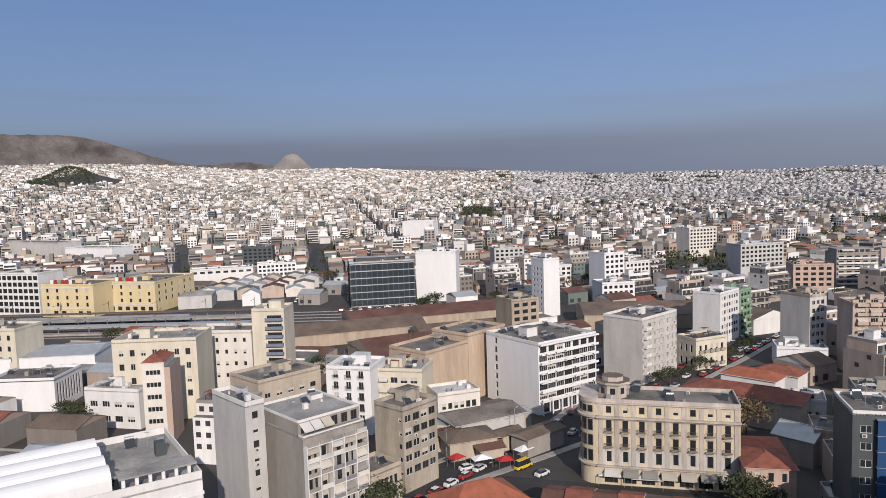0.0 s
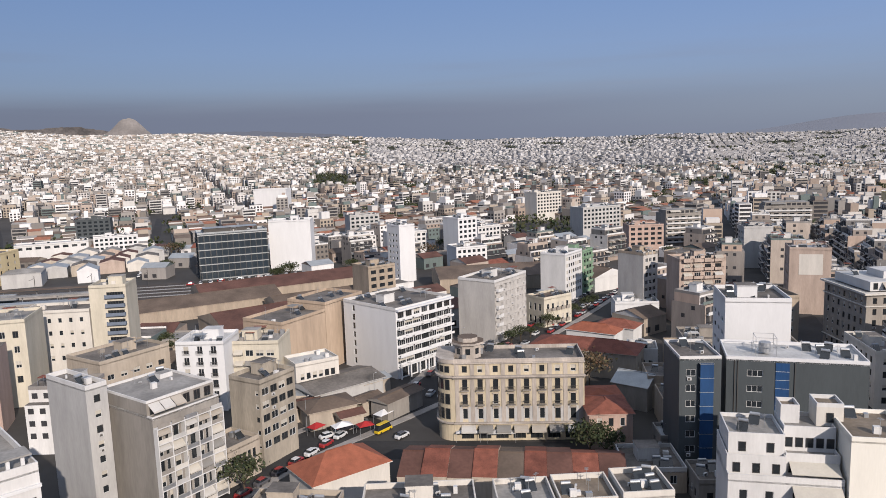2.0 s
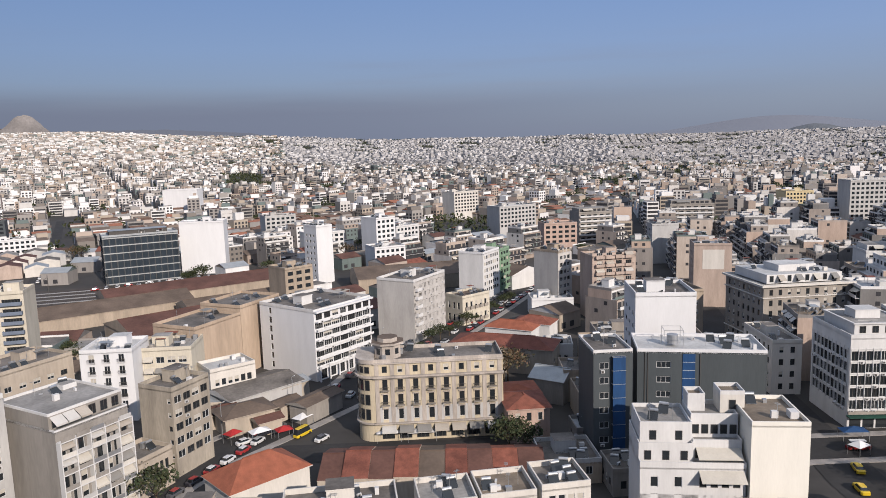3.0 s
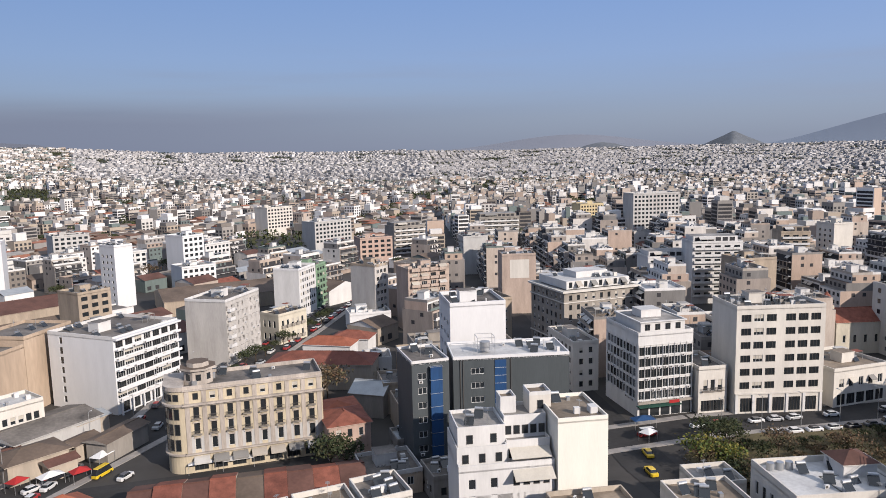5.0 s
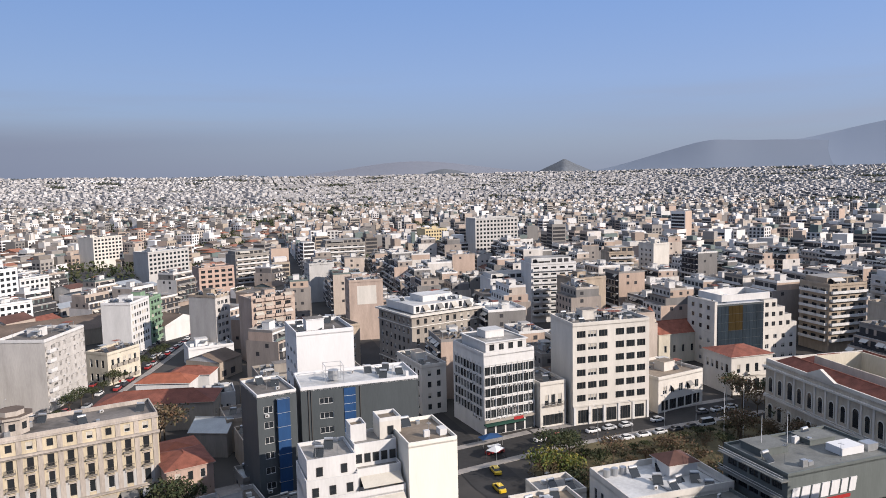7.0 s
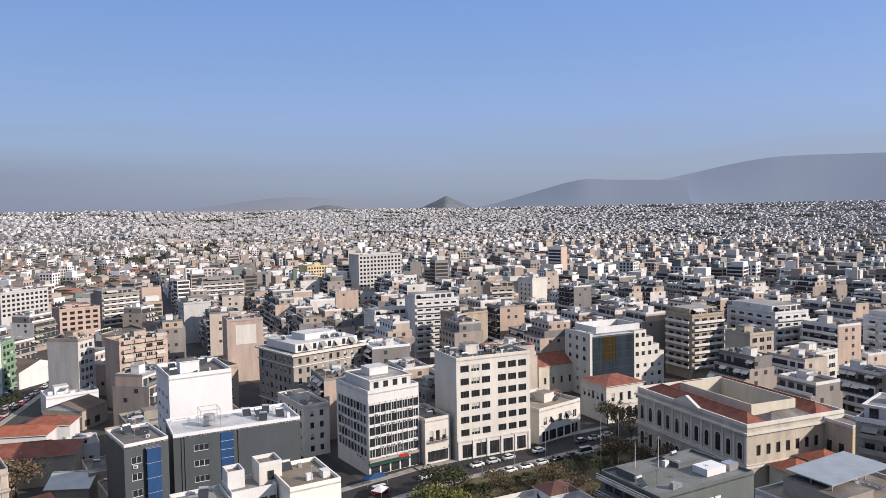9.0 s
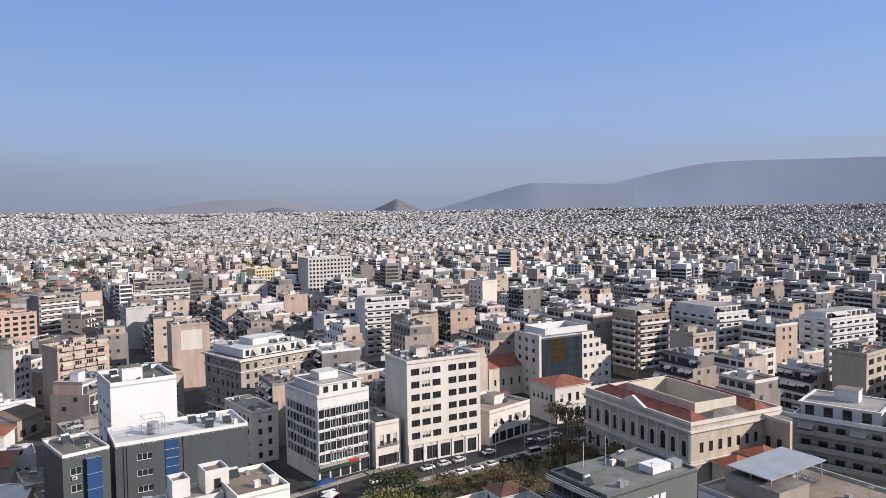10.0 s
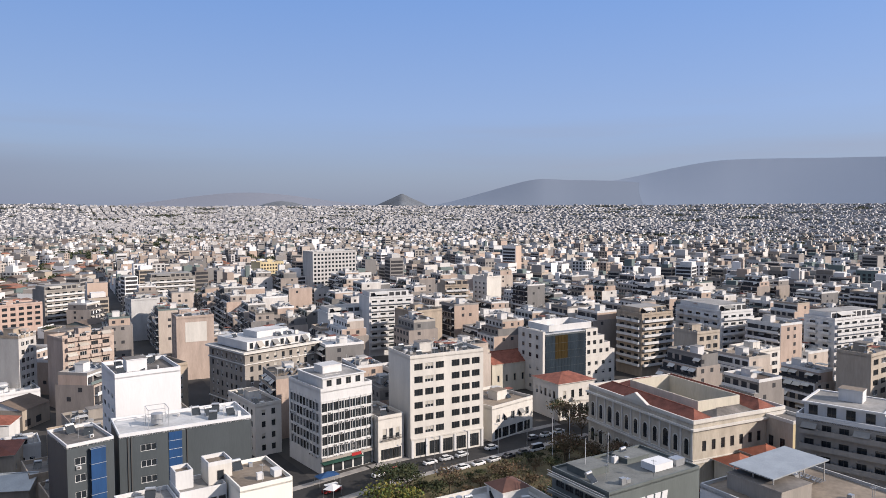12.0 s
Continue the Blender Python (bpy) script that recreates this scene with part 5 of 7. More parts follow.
def canopy_block():
    root = block("office_block", "white office block with a tan roof terrace", 111.6, 23.3, -118, 32, 22, 28, "white", dict(front=F(2, 7, 3.5, 8, 2, 1.8, 0.8), left=F(2, 7, 3.5, 5, 2, 1.8, 0.8)), "rooftan", "lightgrey", fittings=5, stair=False, rimh=0.5)
    part("plant_room", box_mesh(9, 7, 2.2, "stone", "roof", 0.1), root, m=pose(2.5, 3, 28))
    c = Soup()
    c.box(0, 0, 0, 7.5, 13.5, 0.18, "sheet")
    cano = part("canopy", c, root, "flat grey metal canopy on posts", m=pose(2.0, 4.0, 31.2, 2, 0, 0))
    for x in (0.4, 3.7, 7.0):
        for y in (0.5, 6.7, 12.8):
            p = Soup()
            p.box(x, y, -3.1, x + 0.15, y + 0.15, 0, "metal")
            part("post", p, cano)
    for i in range(5):
        part("condenser", box_mesh(1.2, 1.0, 1.6, "metal"), root, m=pose(3 + 1.5 * (i % 3), 12.5 + 1.8 * (i // 3), 28))
    for i in range(4):
        p = Soup()
        p.tube(5 + i, 16, 28.3, 28.5, 0.25, "metal", 8)
        p.box(1.5, 16 + 0.5 * i, 28.3, 9, 16.1 + 0.5 * i, 28.4, "metal")
        part("pipe", p, root)


def vault_hall():
    root = block("vault_roof_hall", "white modern block with barrel vaults on its roof", -72.3, 86.6, 33, 40, 26, 26, "white",
                 dict(front=[F(0.5, 6, 3.8, 13, 2.5, 1.6, 1.0, margin=(0.4, 0.4), looks=("dark", "blind", "plain"))], right=F(0.5, 6, 3.8, 6, 2.5, 1.6, 1)), "roofpale", "white", fittings=5, stair=False, rimh=1.2)
    for k in range(7):
        band(root, "sill_band", -0.1, 40.1, 0, 0.35, 0.7 + 3.8 * k, 0.5, "clean")
    s = Soup()
    for i in range(4):
        y0, r, n = 2.5 + 4.9 * i, 2.35, 10
        v = Soup()
        x0, x1 = 1.0, 27.5
        for x in (x0, x1):
            v.v.extend([(x, y0 + r - r * math.cos(math.pi * a / n), 28.0 + 1.5 * math.sin(math.pi * a / n)) for a in range(n + 1)])
        for a in range(n):
            v.f.append((a + 1, a, n + 1 + a, n + 2 + a))
            v.m.append(v.slot("clean"))
        v.v.extend([(x, y, 26.0) for x in (x0, x1) for y in (y0, y0 + 2 * r)])
        b = 2 * n + 2
        v.f += [(0, b, b + 2, n + 1), (n, 2 * n + 1, b + 3, b + 1)]
        v.m += [0, 0]
        v.f.append(tuple(range(n + 1, 2 * n + 2))[::-1])
        v.m.append(v.slot("darkframe"))
        v.f.append(tuple(range(n + 1)))
        v.m.append(0)
        v.f.append((n + 1, b + 2, b + 3, 2 * n + 1))
        v.m.append(v.slot("farwin"))
        ob = part("barrel_vault", v, root, "white barrel vault")
    for i in range(6):
        part("roof_post", box_mesh(0.5, 0.5, 2.2, "clean"), root, m=pose(28.6 + 1.9 * i, 1.0, 26))
    s = Soup()
    s.box(28.2, 0.6, 28.25, 39.5, 4.5, 28.5, "roofpale")
    part("roof_shade", s, root)
    part("chimney", box_mesh(1.6, 1.6, 2.4, "dark"), root, m=pose(36, 14, 26))


def slim_house():
    root = block("narrow_house", "slim pink and white house end with a red tile cap", -85.6, 197, 7, 6, 12, 23.5, "pale", dict(front=F(5, 5, 3.5, 4, 0.9, 1.3, 1, looks=("dark",))), roof=False)
    hip(root, 0, 0, 6, 12, 23.5, 1.8, "tile", 0.2)
    s = Soup()
    s.box(6.02, 0, 0, 7.6, 12, 22, "pink", "roof")
    part("party_wall", s, root)


sign_office()
terrace_house()
canopy_block()
vault_hall()
slim_house()

# ---- tiled houses, sheds and halls ----
M["oldtile"] = material("old_dark_clay_tile", (0.21, 0.075, 0.05), stain=0.5, size=0.3, streak=False, bump=0.6)
for x, y, a, wd, dp, hh, wm, rm in ((72, 117, -14, 9, 9, 5, "grey", "roof"), (88, 168, -20, 11, 12, 8, "tan", "roof"), (112, 191, -20, 11, 15, 10, "stone", "roof"), (119, 168, -23, 14, 17, 12, "beige", "roofpale"),
                                    (114, 138, -24, 11, 20, 13, "lightgrey", "roof"), (142, 151, -20, 8, 20, 14.5, "pale", "roof"), (150, 210, -12, 14, 20, 16.5, "tan", "roof"), (98, 200, -24, 9, 10, 6, "white", "roofpale"), (76, 139, -15, 7, 8, 4.5, "grey", "sheet")):
    block("house", "plain rendered house with small windows and flat roof", x, y, a, wd, dp, hh, wm, dict(front=F(0.6, max(1, int(hh / 3.6)), 3.4, max(2, int(wd / 3)), 1.2, 1.7, 0.9, looks=("dark", "blind")), left=F(0.6, max(1, int(hh / 3.6)), 3.4, max(2, int(dp / 3)), 1.1, 1.7, 0.9, looks=("dark", "blind"))), rm, wm, fittings=4, stair=hh > 9)
for x, y, a, wd, dp, hh, rm in ((-4, 184, 20, 8, 6, 4, "rust"), (14, 183, 35, 7, 5, 4.2, "brownroof"), (16, 197, 30, 9, 7, 4.5, "sheet"), (-8, 190, 20, 7, 8, 4.5, "sheet"), (8, 175, 20, 6, 4, 3.6, "rust")):
    m_ = block("market_shed", "small market shed with a weathered sheet roof", x, y, a, wd, dp, hh, "beige", None, roof=False)
    hip(m_, 0, 0, wd, dp, hh, 0.9, rm, 0.7, gable=True, gmat="beige")

villa(0, 131, 25, 17, 11, 7.5, "pale", "orangetile", 3.4, "low cream house with a bright orange tiled hip roof", dict(right=F(2, 1, 4, 3, 1.2, 1.6, 1)), "house")
SHEDS = random.Random(41)
u_ = -2.0
for tl in ("rust", "oldtile", "rust", "tile", "brownroof", "oldtile", "rust", "tile", "rust"):
    wd = SHEDS.uniform(4.2, 5.4)
    villa(18.5 + u_ * 0.946, 136 - u_ * 0.326, -19, wd, 15.5, 4.4 + SHEDS.uniform(0, 0.7), "beige", tl, SHEDS.uniform(2.2, 2.7), "old market shed with a rusty red roof", None, "market_shed", 0.06, True, "x")
    u_ += wd + 0.15
villa(63, 148, -12, 10, 12, 8.5, "pink", "tile", 1.6, "small old house with a broken red tile roof", dict(front=F(0.5, 2, 4, 3, 1.1, 2, 0.9)), "house")
villa(67, 161, -12, 10, 10, 7, "beige", "orangetile", 1.2, "roofless old house with red tiled wing", None, "house")
villa(69, 209, -38, 33, 13, 8, "beige", "oldtile", 2.4, "long beige hall with a faded red tiled roof", dict(right=F(2, 1, 4, 2, 1.2, 1.6, 1)), "hall")
villa(88, 226, -45, 17, 8, 7.5, "white", "orangetile", 2.2, "white house with a red tiled roof", None, "house")
villa(100, 230, -45, 14, 9, 7, "white", "tile", 2.0, "white house with a red tiled roof", None, "house")
villa(80, 173, -50, 10, 10, 6.5, "stone", "sheet", 2.4, "grey gabled store beside houses", None, "store", 0.3, True)
block("house", "low white flat-roofed house with roof tanks", 121, 258, -17, 17, 12, 7, "clean", dict(front=F(1.5, 1, 5, 4, 1.4, 1.8, 1)), "roofwhite", "clean", fittings=9)
block("workshop", "long low tan workshop with flat roofs", 101, 177, -20, 13, 22, 9, "tan", dict(front=F(1, 2, 4, 3, 1.3, 1.6, 1)), "roof", "tan", fittings=4)
block("house", "low tan house in the tower's shade", 84, 152, -18, 12, 13, 7, "tan", None, "roof", "tan", fittings=4, stair=False)
block("house", "small shaded flat-roofed house", 61.5, 126, -14, 12, 12, 4.6, "tan", dict(front=F(1, 1, 5, 3, 1.4, 1.8, 1)), "roof", "lightgrey", fittings=5)
for x, y, a, wd, dp, hh, wm, rm in ((-12, 114, -18, 15, 9, 11.4, "beige", "roof"), (7, 109, -10, 19, 10, 11.6, "pale", "roof"), (29, 105, -9, 9.5, 9, 12, "pale", "roofpale"), (39, 103.5, -9, 9.5, 9, 12.2, "pale", "rooftan"), (49, 101.5, -9, 8.5, 9, 13, "pale", "roof")):
    block("flat_roof_house", "flat-roofed old town house with pale parapets", x, y, a, wd, dp, hh, wm, dict(front=F(1, 3, 4, 4, 1.2, 2, 0.9)), rm, wm, fittings=5, stair=wd > 14, rimh=1.0)
for x, y, a, wd, dp, hh, wm, rm in ((92, 72, -26, 12, 9, 12, "pale", "rooftan"), (104, 78, -26, 9, 8, 10, "pale", "roofpale")):
    block("flat_roof_house", "flat-roofed old town house with pale parapets", x, y, a, wd, dp, hh, wm, None, rm, wm, fittings=5, stair=False, rimh=0.8)
villa(2, 189, 28, 22, 14, 5.5, "lightgrey", "roof", 1.4, "market hall with a dark grey sheet roof", None, "market_hall", 0.8, True)
villa(0, 177, 18, 13, 9, 5, "beige", "brownroof", 1.5, "corner market kiosk with a brown roof", None, "market_hall", 0.8)
villa(20, 178, 40, 14, 6, 5, "grey", "brownroof", 0.8, "grey market building with a brown roof", None, "market_hall", 0.6, True)
block("house", "pale two-storey house with a row of windows", -3, 198, 20, 13, 10, 11, "pale", dict(front=F(1, 2, 4.8, 6, 1.3, 1.9, 1)), "roofwhite", "pale", fittings=1, stair=False)
LONG = "long warehouse with a weathered brown sheet roof"
villa(-68, 314, 18, 62, 24, 5.5, "tan", "brownroof", 3.4, LONG, None, "warehouse", 0.3, True)
villa(-28, 267, 24, 58, 34, 6, "tan", "rust", 4.2, LONG, None, "warehouse", 0.3, True)
villa(-46, 344, 18, 88, 26, 5.5, "tan", "rust", 3.6, LONG, None, "warehouse", 0.3, True)
villa(-10, 306, 18, 40, 22, 5.5, "tan", "brownroof", 3.2, LONG, None, "warehouse", 0.3, True)
villa(66, 336, -4, 62, 34, 7, "tan", "brownroof", 3.5, "broad hall with a dark brown roof", None, "warehouse", 0.3, True)
villa(136, 312, 20, 22, 44, 7, "white", "brownroof", 3.5, "broad hall with a dark brown roof", None, "warehouse", 0.3, True)
villa(-180, 272, 6, 42, 24, 9, "clean", "sheet", 1.8, "railway shed with a dark ribbed roof and white wall", None, "railway_shed", 0.3, True)
villa(-164, 435, 10, 20, 20, 8, "lightgrey", "roofpale", 2, "old pale workshop with a low pitched roof", None, "workshop", 0.2)
villa(-126, 440, 10, 11, 14, 7, "clean", "sheet", 3, "white gabled workshop by the railway", None, "workshop", 0.2, True)




YARD = random.Random(19)
for k_ in range(4):
    for q_ in range(5):
        x_, y_ = -168 + 15.5 * q_ + 4 * k_ * 0.2, 462 + 21 * k_ + 2.8 * q_
        if not all(is_free(x_ + a_, y_ + b_, 0.5) for a_, b_ in ((0, 0), (14, 2.5), (11, 17), (-2, 15), (6, 8))):
            continue
        villa(x_, y_, 10, YARD.uniform(12, 14.5), YARD.uniform(13, 16), YARD.uniform(4.5, 7.5), YARD.choice(("beige", "lightgrey", "pinkish", "pale")), YARD.choice(("rust", "brownroof", "roof", "sheet", "oldtile", "roofpale")), YARD.uniform(1.2, 2.4),
              "low railway-side workshop with a weathered roof", None, "workshop", 0.2, True)


# ---- other blocks that stand out over the roofs ----
def landmarks():
    B = lambda wd: dict(balcony=(wd, 1.2, True, "white"), looks=("dark",))
    rows = [
        (296, 86, -29, 18, 15, 26, "tan", "dark balcony apartment block with roof awnings", 4, 7, True), (309, 57, -33, 18, 26, 27.5, "white", "white balcony apartment block with planted roof terrace", 4, 7, True),
        (286, 39, -25, 13, 13, 17, "pale", "cream stepped house with a blind wall", 2, 4, False), (247, 3, -22, 17, 10, 26, "beige", "tan apartment house with a blind wall", 3, 7, False),
        (329, 17, -32, 30, 14, 25, "white", "long white apartment house with balconies", 6, 7, True), (279, 60, -31, 12, 12, 23, "beige", "beige apartment house with a blind wall", 3, 6, False),
        (337, 208, -40, 14, 14, 28, "tan", "tower-like balcony apartment house", 3, 8, True), (271, 210, -33, 23, 15, 28, "white", "white-banded balcony apartment block", 5, 8, True),
        (262, 178, -20, 16, 15, 24.5, "tan", "tan apartment house with a blind striped wall", 0, 0, False), (412, 222, -20, 13, 14, 26, "pale", "pale apartment house with a blind wall", 0, 0, False),
        (462, 482, -20, 23, 20, 23, "yellow", "yellow arcaded corner building", 8, 5, False), (415, 376, -22, 38, 18, 38, "lightgrey", "tall grey office slab with window rows", 12, 9, False),
        (190, 247, -30, 15, 14, 26, "pinkish", "pinkish apartment house with a pale patched blind wall", 0, 0, False), (262, 228, -30, 22, 16, 20, "white", "white stepped apartment house with blue-grey bands", 5, 6, True),
        (237, 345, -20, 15, 12, 22, "lightgrey", "grey blind-walled tower house", 0, 0, False),
        (308, 427, -25, 30, 18, 24, "grey", "grey apartment block with balconies", 6, 6, True), (-176, 623, 6, 26, 16, 22, "dark", "dark glass office block over workshops", 6, 5, False),
        (-191, 534, 15, 46, 16, 13, "white", "long white workshop with a window row", 8, 1, False), (-146, 556, 15, 30, 14, 14, "clean", "white office wing with small windows", 9, 3, False),
        (-415, 782, -20, 66, 30, 16, "clean", "large blank white warehouse far off", 0, 0, False), (-502, 821, -28, 90, 30, 22, "lightgrey", "large grey warehouse block far off", 0, 0, False),
        (29, 310, 25, 14, 14, 19, "tan", "tan house with square windows", 3, 4, False), (52, 372, 25, 10, 12, 30, "clean", "tall slim white blind-walled house", 0, 0, False), (40, 560, 10, 24, 16, 20, "lightgrey", "pale blue-grey office house with windows", 6, 5, False),
        (88, 396, 8, 19, 16, 13, "clean", "low white office house with windows", 6, 2, False), (98, 434, 24, 15, 16, 26, "clean", "white office house with square windows", 4, 6, False), (219, 634, 20, 30, 18, 26, "pale", "cream stepped office block with windows", 8, 6, False),
        (210, 503, 15, 36, 16, 22, "lightgrey", "blue-grey glazed office block", 10, 5, False), (203, 413, -10, 22, 14, 18, "pink", "pinkish office house with dark bands", 5, 4, False), (237, 429, -5, 24, 16, 22, "grey", "grey house with long curved balconies", 5, 6, True),
        (120, 470, 24, 20, 14, 16, "white", "white flat-roofed house among low roofs", 6, 3, False), (60, 470, 12, 26, 16, 15, "white", "white flat-roofed house among low roofs", 7, 3, False),
    ]
    for x, y, a, w, d, h, mat, label, bays, floors, balc in rows:
        if floors:
            p = (w - 1) / bays
            g = F(h - floors * 3.1 - 0.4, floors, 3.1, bays, p * 0.62, 1.7, 0.7, **(B(p * 0.98) if balc else dict(looks=("dark", "dark", "plain"))), margin=(0.5, 0.5))
            faces = dict(front=g)
            if x > 230 and y < 120 and balc:
                faces["left"] = F(h - floors * 3.1 - 0.4, floors, 3.1, max(2, int(d / 5)), 2.6, 1.7, 0.7, **B(4.6))
        else:
            faces = dict(left=F(2, int((h - 3) / 3.1), 3.1, 3, 1.3, 1.4, 0.9, looks=("dark",)))
        cb = block("city_block", label, x, y, a, w, d, h, mat, faces, RND.choice(("roof", "roofpale", "roofwhite")), None, fittings=7, stair=w < 45)
        if "patched" in label:
            band(cb, "wall_patch", 3.5, 12, 0, 0.06, h - 10, 8.2, "pale")
        if balc:  # a set-back top floor with its own roof awnings
            s = Soup()
            s.box(1.2, 2.6, h + 0.02, w - 1.5, d - 1.5, h + 2.9, mat, "roofpale")
            top = part("top_floor", s, cb)
            s = Soup()
            for q in range(max(2, int(w / 3.5))):
                s.box(1.8 + 3.2 * q, 2.55, h + 0.4, 4.2 + 3.2 * q, 2.59, h + 2.4, "farwin")
            part("glazing", s, top)
            part("awning", awning_mesh(w * 0.3, 2.2, 0.8), top, m=pose(w * 0.15, 2.58, h + 2.7))
    c = villa(240, 127, -29, 21, 11, 11, "cream", "tile", 4.0, "cream church with a dark red tiled roof", dict(front=F(3, 1, 6, 5, 1.0, 2.6, 1)), "church", 0.3, True)
    s = Soup()
    s.box(-4, 1, 0, -0.5, 4.5, 17, "cream", "tile")
    s.tube(-2.25, 2.75, 17, 19.5, 1.5, "cream", 8)
    s.tube(-2.25, 2.75, 19.5, 21.5, 1.7, "tile", 8, 0.1)
    part("bell_tower", s, c)


landmarks()

# ---- the rest of the city ----
CITY = random.Random(11)


def terrace(x, y, ang, w, d, h, rnd):
    """An apartment house with balconies along its street front and a stepped top."""
    base = height(x, y)
    root = thing("apartment_house", pose(x, y, base, 0, 0, ang), rnd.choice(HOUSE_LABELS), "building", "city apartment houses")
    fl = max(1, round(h / 3.1))
    h = fl * 3.1
    steps = rnd.choice((0, 1, 1, 2)) if fl > 4 else 0
    win, bal = Soup(), Soup()
    z0, inset = 0.0, 0.0
    tops = []
    for k in range(steps + 1):
        z1 = h - (steps - k) * 3.1
        s = Soup()
        s.box(0, inset, z0 + (0.004 if k else 0), w, d - inset * 0.5, z1, "house", rnd.choice(("roof", "roofpale", "roof", "rooftan", "brownroof", "roof", "roofwhite")))
        s.m[1] = s.m[3] = s.slot("party")
        part("upper_storey" if k else "wall", s, root)
        tops.append((z1, inset))
        z0, inset = z1, inset + 2.2
    zt, it = tops[-1]
    r = Soup()
    r.rim(0, it, w, d - it * 0.5, 0.2, zt + 0.005, zt + 0.9, rnd.choice(("white", "house", "house")))
    part("parapet", r, root)
    mode = rnd.random() * (0.75 if x > y * 0.6 else 1.0)
    for k in range(1, fl):
        zz = k * 3.1
        ins = 0.0
        for z1, i2 in tops:
            if zz < z1 - 0.1:
                ins = i2
                break
        if mode < 0.65:
            # dark sheet for the windows and the painted shade behind the balcony
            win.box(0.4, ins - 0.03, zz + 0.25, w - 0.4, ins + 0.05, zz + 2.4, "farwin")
            for c in range(1, int(w / 3)):
                if rnd.random() < 0.3:
                    continue
                win.box(c * 3.0 - 0.5, ins - 0.05, zz + 0.25, c * 3.0 + 0.5, ins - 0.031, zz + 2.4, "house")
            for c in range(int(w / 3)):
                if rnd.random() < 0.3:
                    q = rnd.uniform(0.5, 1.2)
                    bal.poly([(c * 3 + 0.3, ins - 0.06, zz + 2.6), (c * 3 + 0.3, ins - 1.4, zz + 2.6 - q), (c * 3 + 3.0, ins - 1.4, zz + 2.6 - q), (c * 3 + 3.0, ins - 0.06, zz + 2.6)], "awning")
            bal.box(0.2, ins - 1.3, zz - 0.12, w - 0.2, ins - 0.04, zz + 0.02, "white")
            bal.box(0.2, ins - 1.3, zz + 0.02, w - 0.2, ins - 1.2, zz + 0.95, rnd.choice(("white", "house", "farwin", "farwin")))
        else:
            n = max(2, int(w / 2.8))
            for c in range(n):
                cx = w * (c + 0.5) / n
                win.box(cx - 0.7, ins - 0.03, zz + 0.9, cx + 0.7, ins + 0.05, zz + 2.3, "farwin")
        for sx in (-0.03, w - 0.05):
            for c in range(2):
                cy = d * (0.35 + 0.3 * c)
                if rnd.random() < 0.5:
                    win.box(sx, cy - 0.7, zz + 0.9, sx + 0.08, cy + 0.7, zz + 2.3, "farwin")
    if win.v:
        part("glazing", win, root, kind="stuff")
    if bal.v:
        part("balcony_tier", bal, root, kind="stuff")
    part("stair_house", box_mesh(3.4, 3.0, 2.6, "white", "roofpale", 0.12), root, m=pose(w * rnd.uniform(0.1, 0.6), it + (d - it * 1.5) * rnd.uniform(0.2, 0.5), zt + 0.03))
    part("roof_clutter", fittings_soup(w, d - it * 0.5, zt, rnd.randint(5, 11), rnd, 0.5, it + 0.5), root, kind="stuff")


HOUSE_LABELS = ["concrete apartment house with street balconies and roof terrace", "rendered apartment house with a stepped top floor", "plain flat-roofed apartment house with dark window bands",
                "weathered city apartment house with parapet roof"]


def shed(x, y, ang, w, d, h, rnd):
    """A low workshop with a shallow gable or flat roof."""
    root = thing("workshop", pose(x, y, height(x, y), 0, 0, ang), rnd.choice(("low workshop with a rusty sheet roof", "low warehouse with a weathered gable roof", "low flat-roofed store with rendered walls")), "warehouse", "low workshops")
    s, r = Soup(), Soup()
    s.box(0, 0, 0, w, d, h, "house")
    for c in range(int(w / 5)):
        s.box(c * 5 + 1.2, -0.04, 1.0, c * 5 + 3.6, 0.02, 3.2, "farwin")
    part("wall", s, root)
    mat = rnd.choice(("rust", "brownroof", "roof", "tile", "roofpale", "sheet"))
    if mat in ("roof", "roofpale"):
        r.box(0.2, 0.2, h + 0.005, w - 0.2, d - 0.2, h + 0.05, mat)
        for a in ((0, 0, w, 0.2), (0, d - 0.2, w, d)):
            r.box(a[0], a[1], h + 0.005, a[2], a[3], h + 0.7, "house")
    else:
        k = min(2.5, d * 0.16)
        r.poly([(-0.3, -0.3, h), (w + 0.3, -0.3, h), (w + 0.3, d / 2, h + k), (-0.3, d / 2, h + k)], mat)
        r.poly([(w + 0.3, d + 0.3, h), (-0.3, d + 0.3, h), (-0.3, d / 2, h + k), (w + 0.3, d / 2, h + k)], mat)
        r.poly([(0, 0, h), (0, d / 2, h + k - 0.05), (0, d, h)], "house")
        r.poly([(w, 0, h), (w, d, h), (w, d / 2, h + k - 0.05)], "house")
    part("roof", r, root)


def zone(az, r):
    """Share of tall houses, their least and greatest height."""
    if az < -2:
        return (0.10, 9, 15) if r < 700 else ((0.35, 7, 15) if r < 950 else (1, 9, 18))
    if az < 32:
        return (0.35, 8, 19) if r < 420 else ((0.36, 8, 19) if r < 800 else ((0.5, 8, 17) if r < 1100 else (0.85, 8, 17)))
    return (0.88, 10, 26) if r < 700 else ((0.86, 8, 20) if r < 1300 else (0.9, 6, 13))


GROVES = []


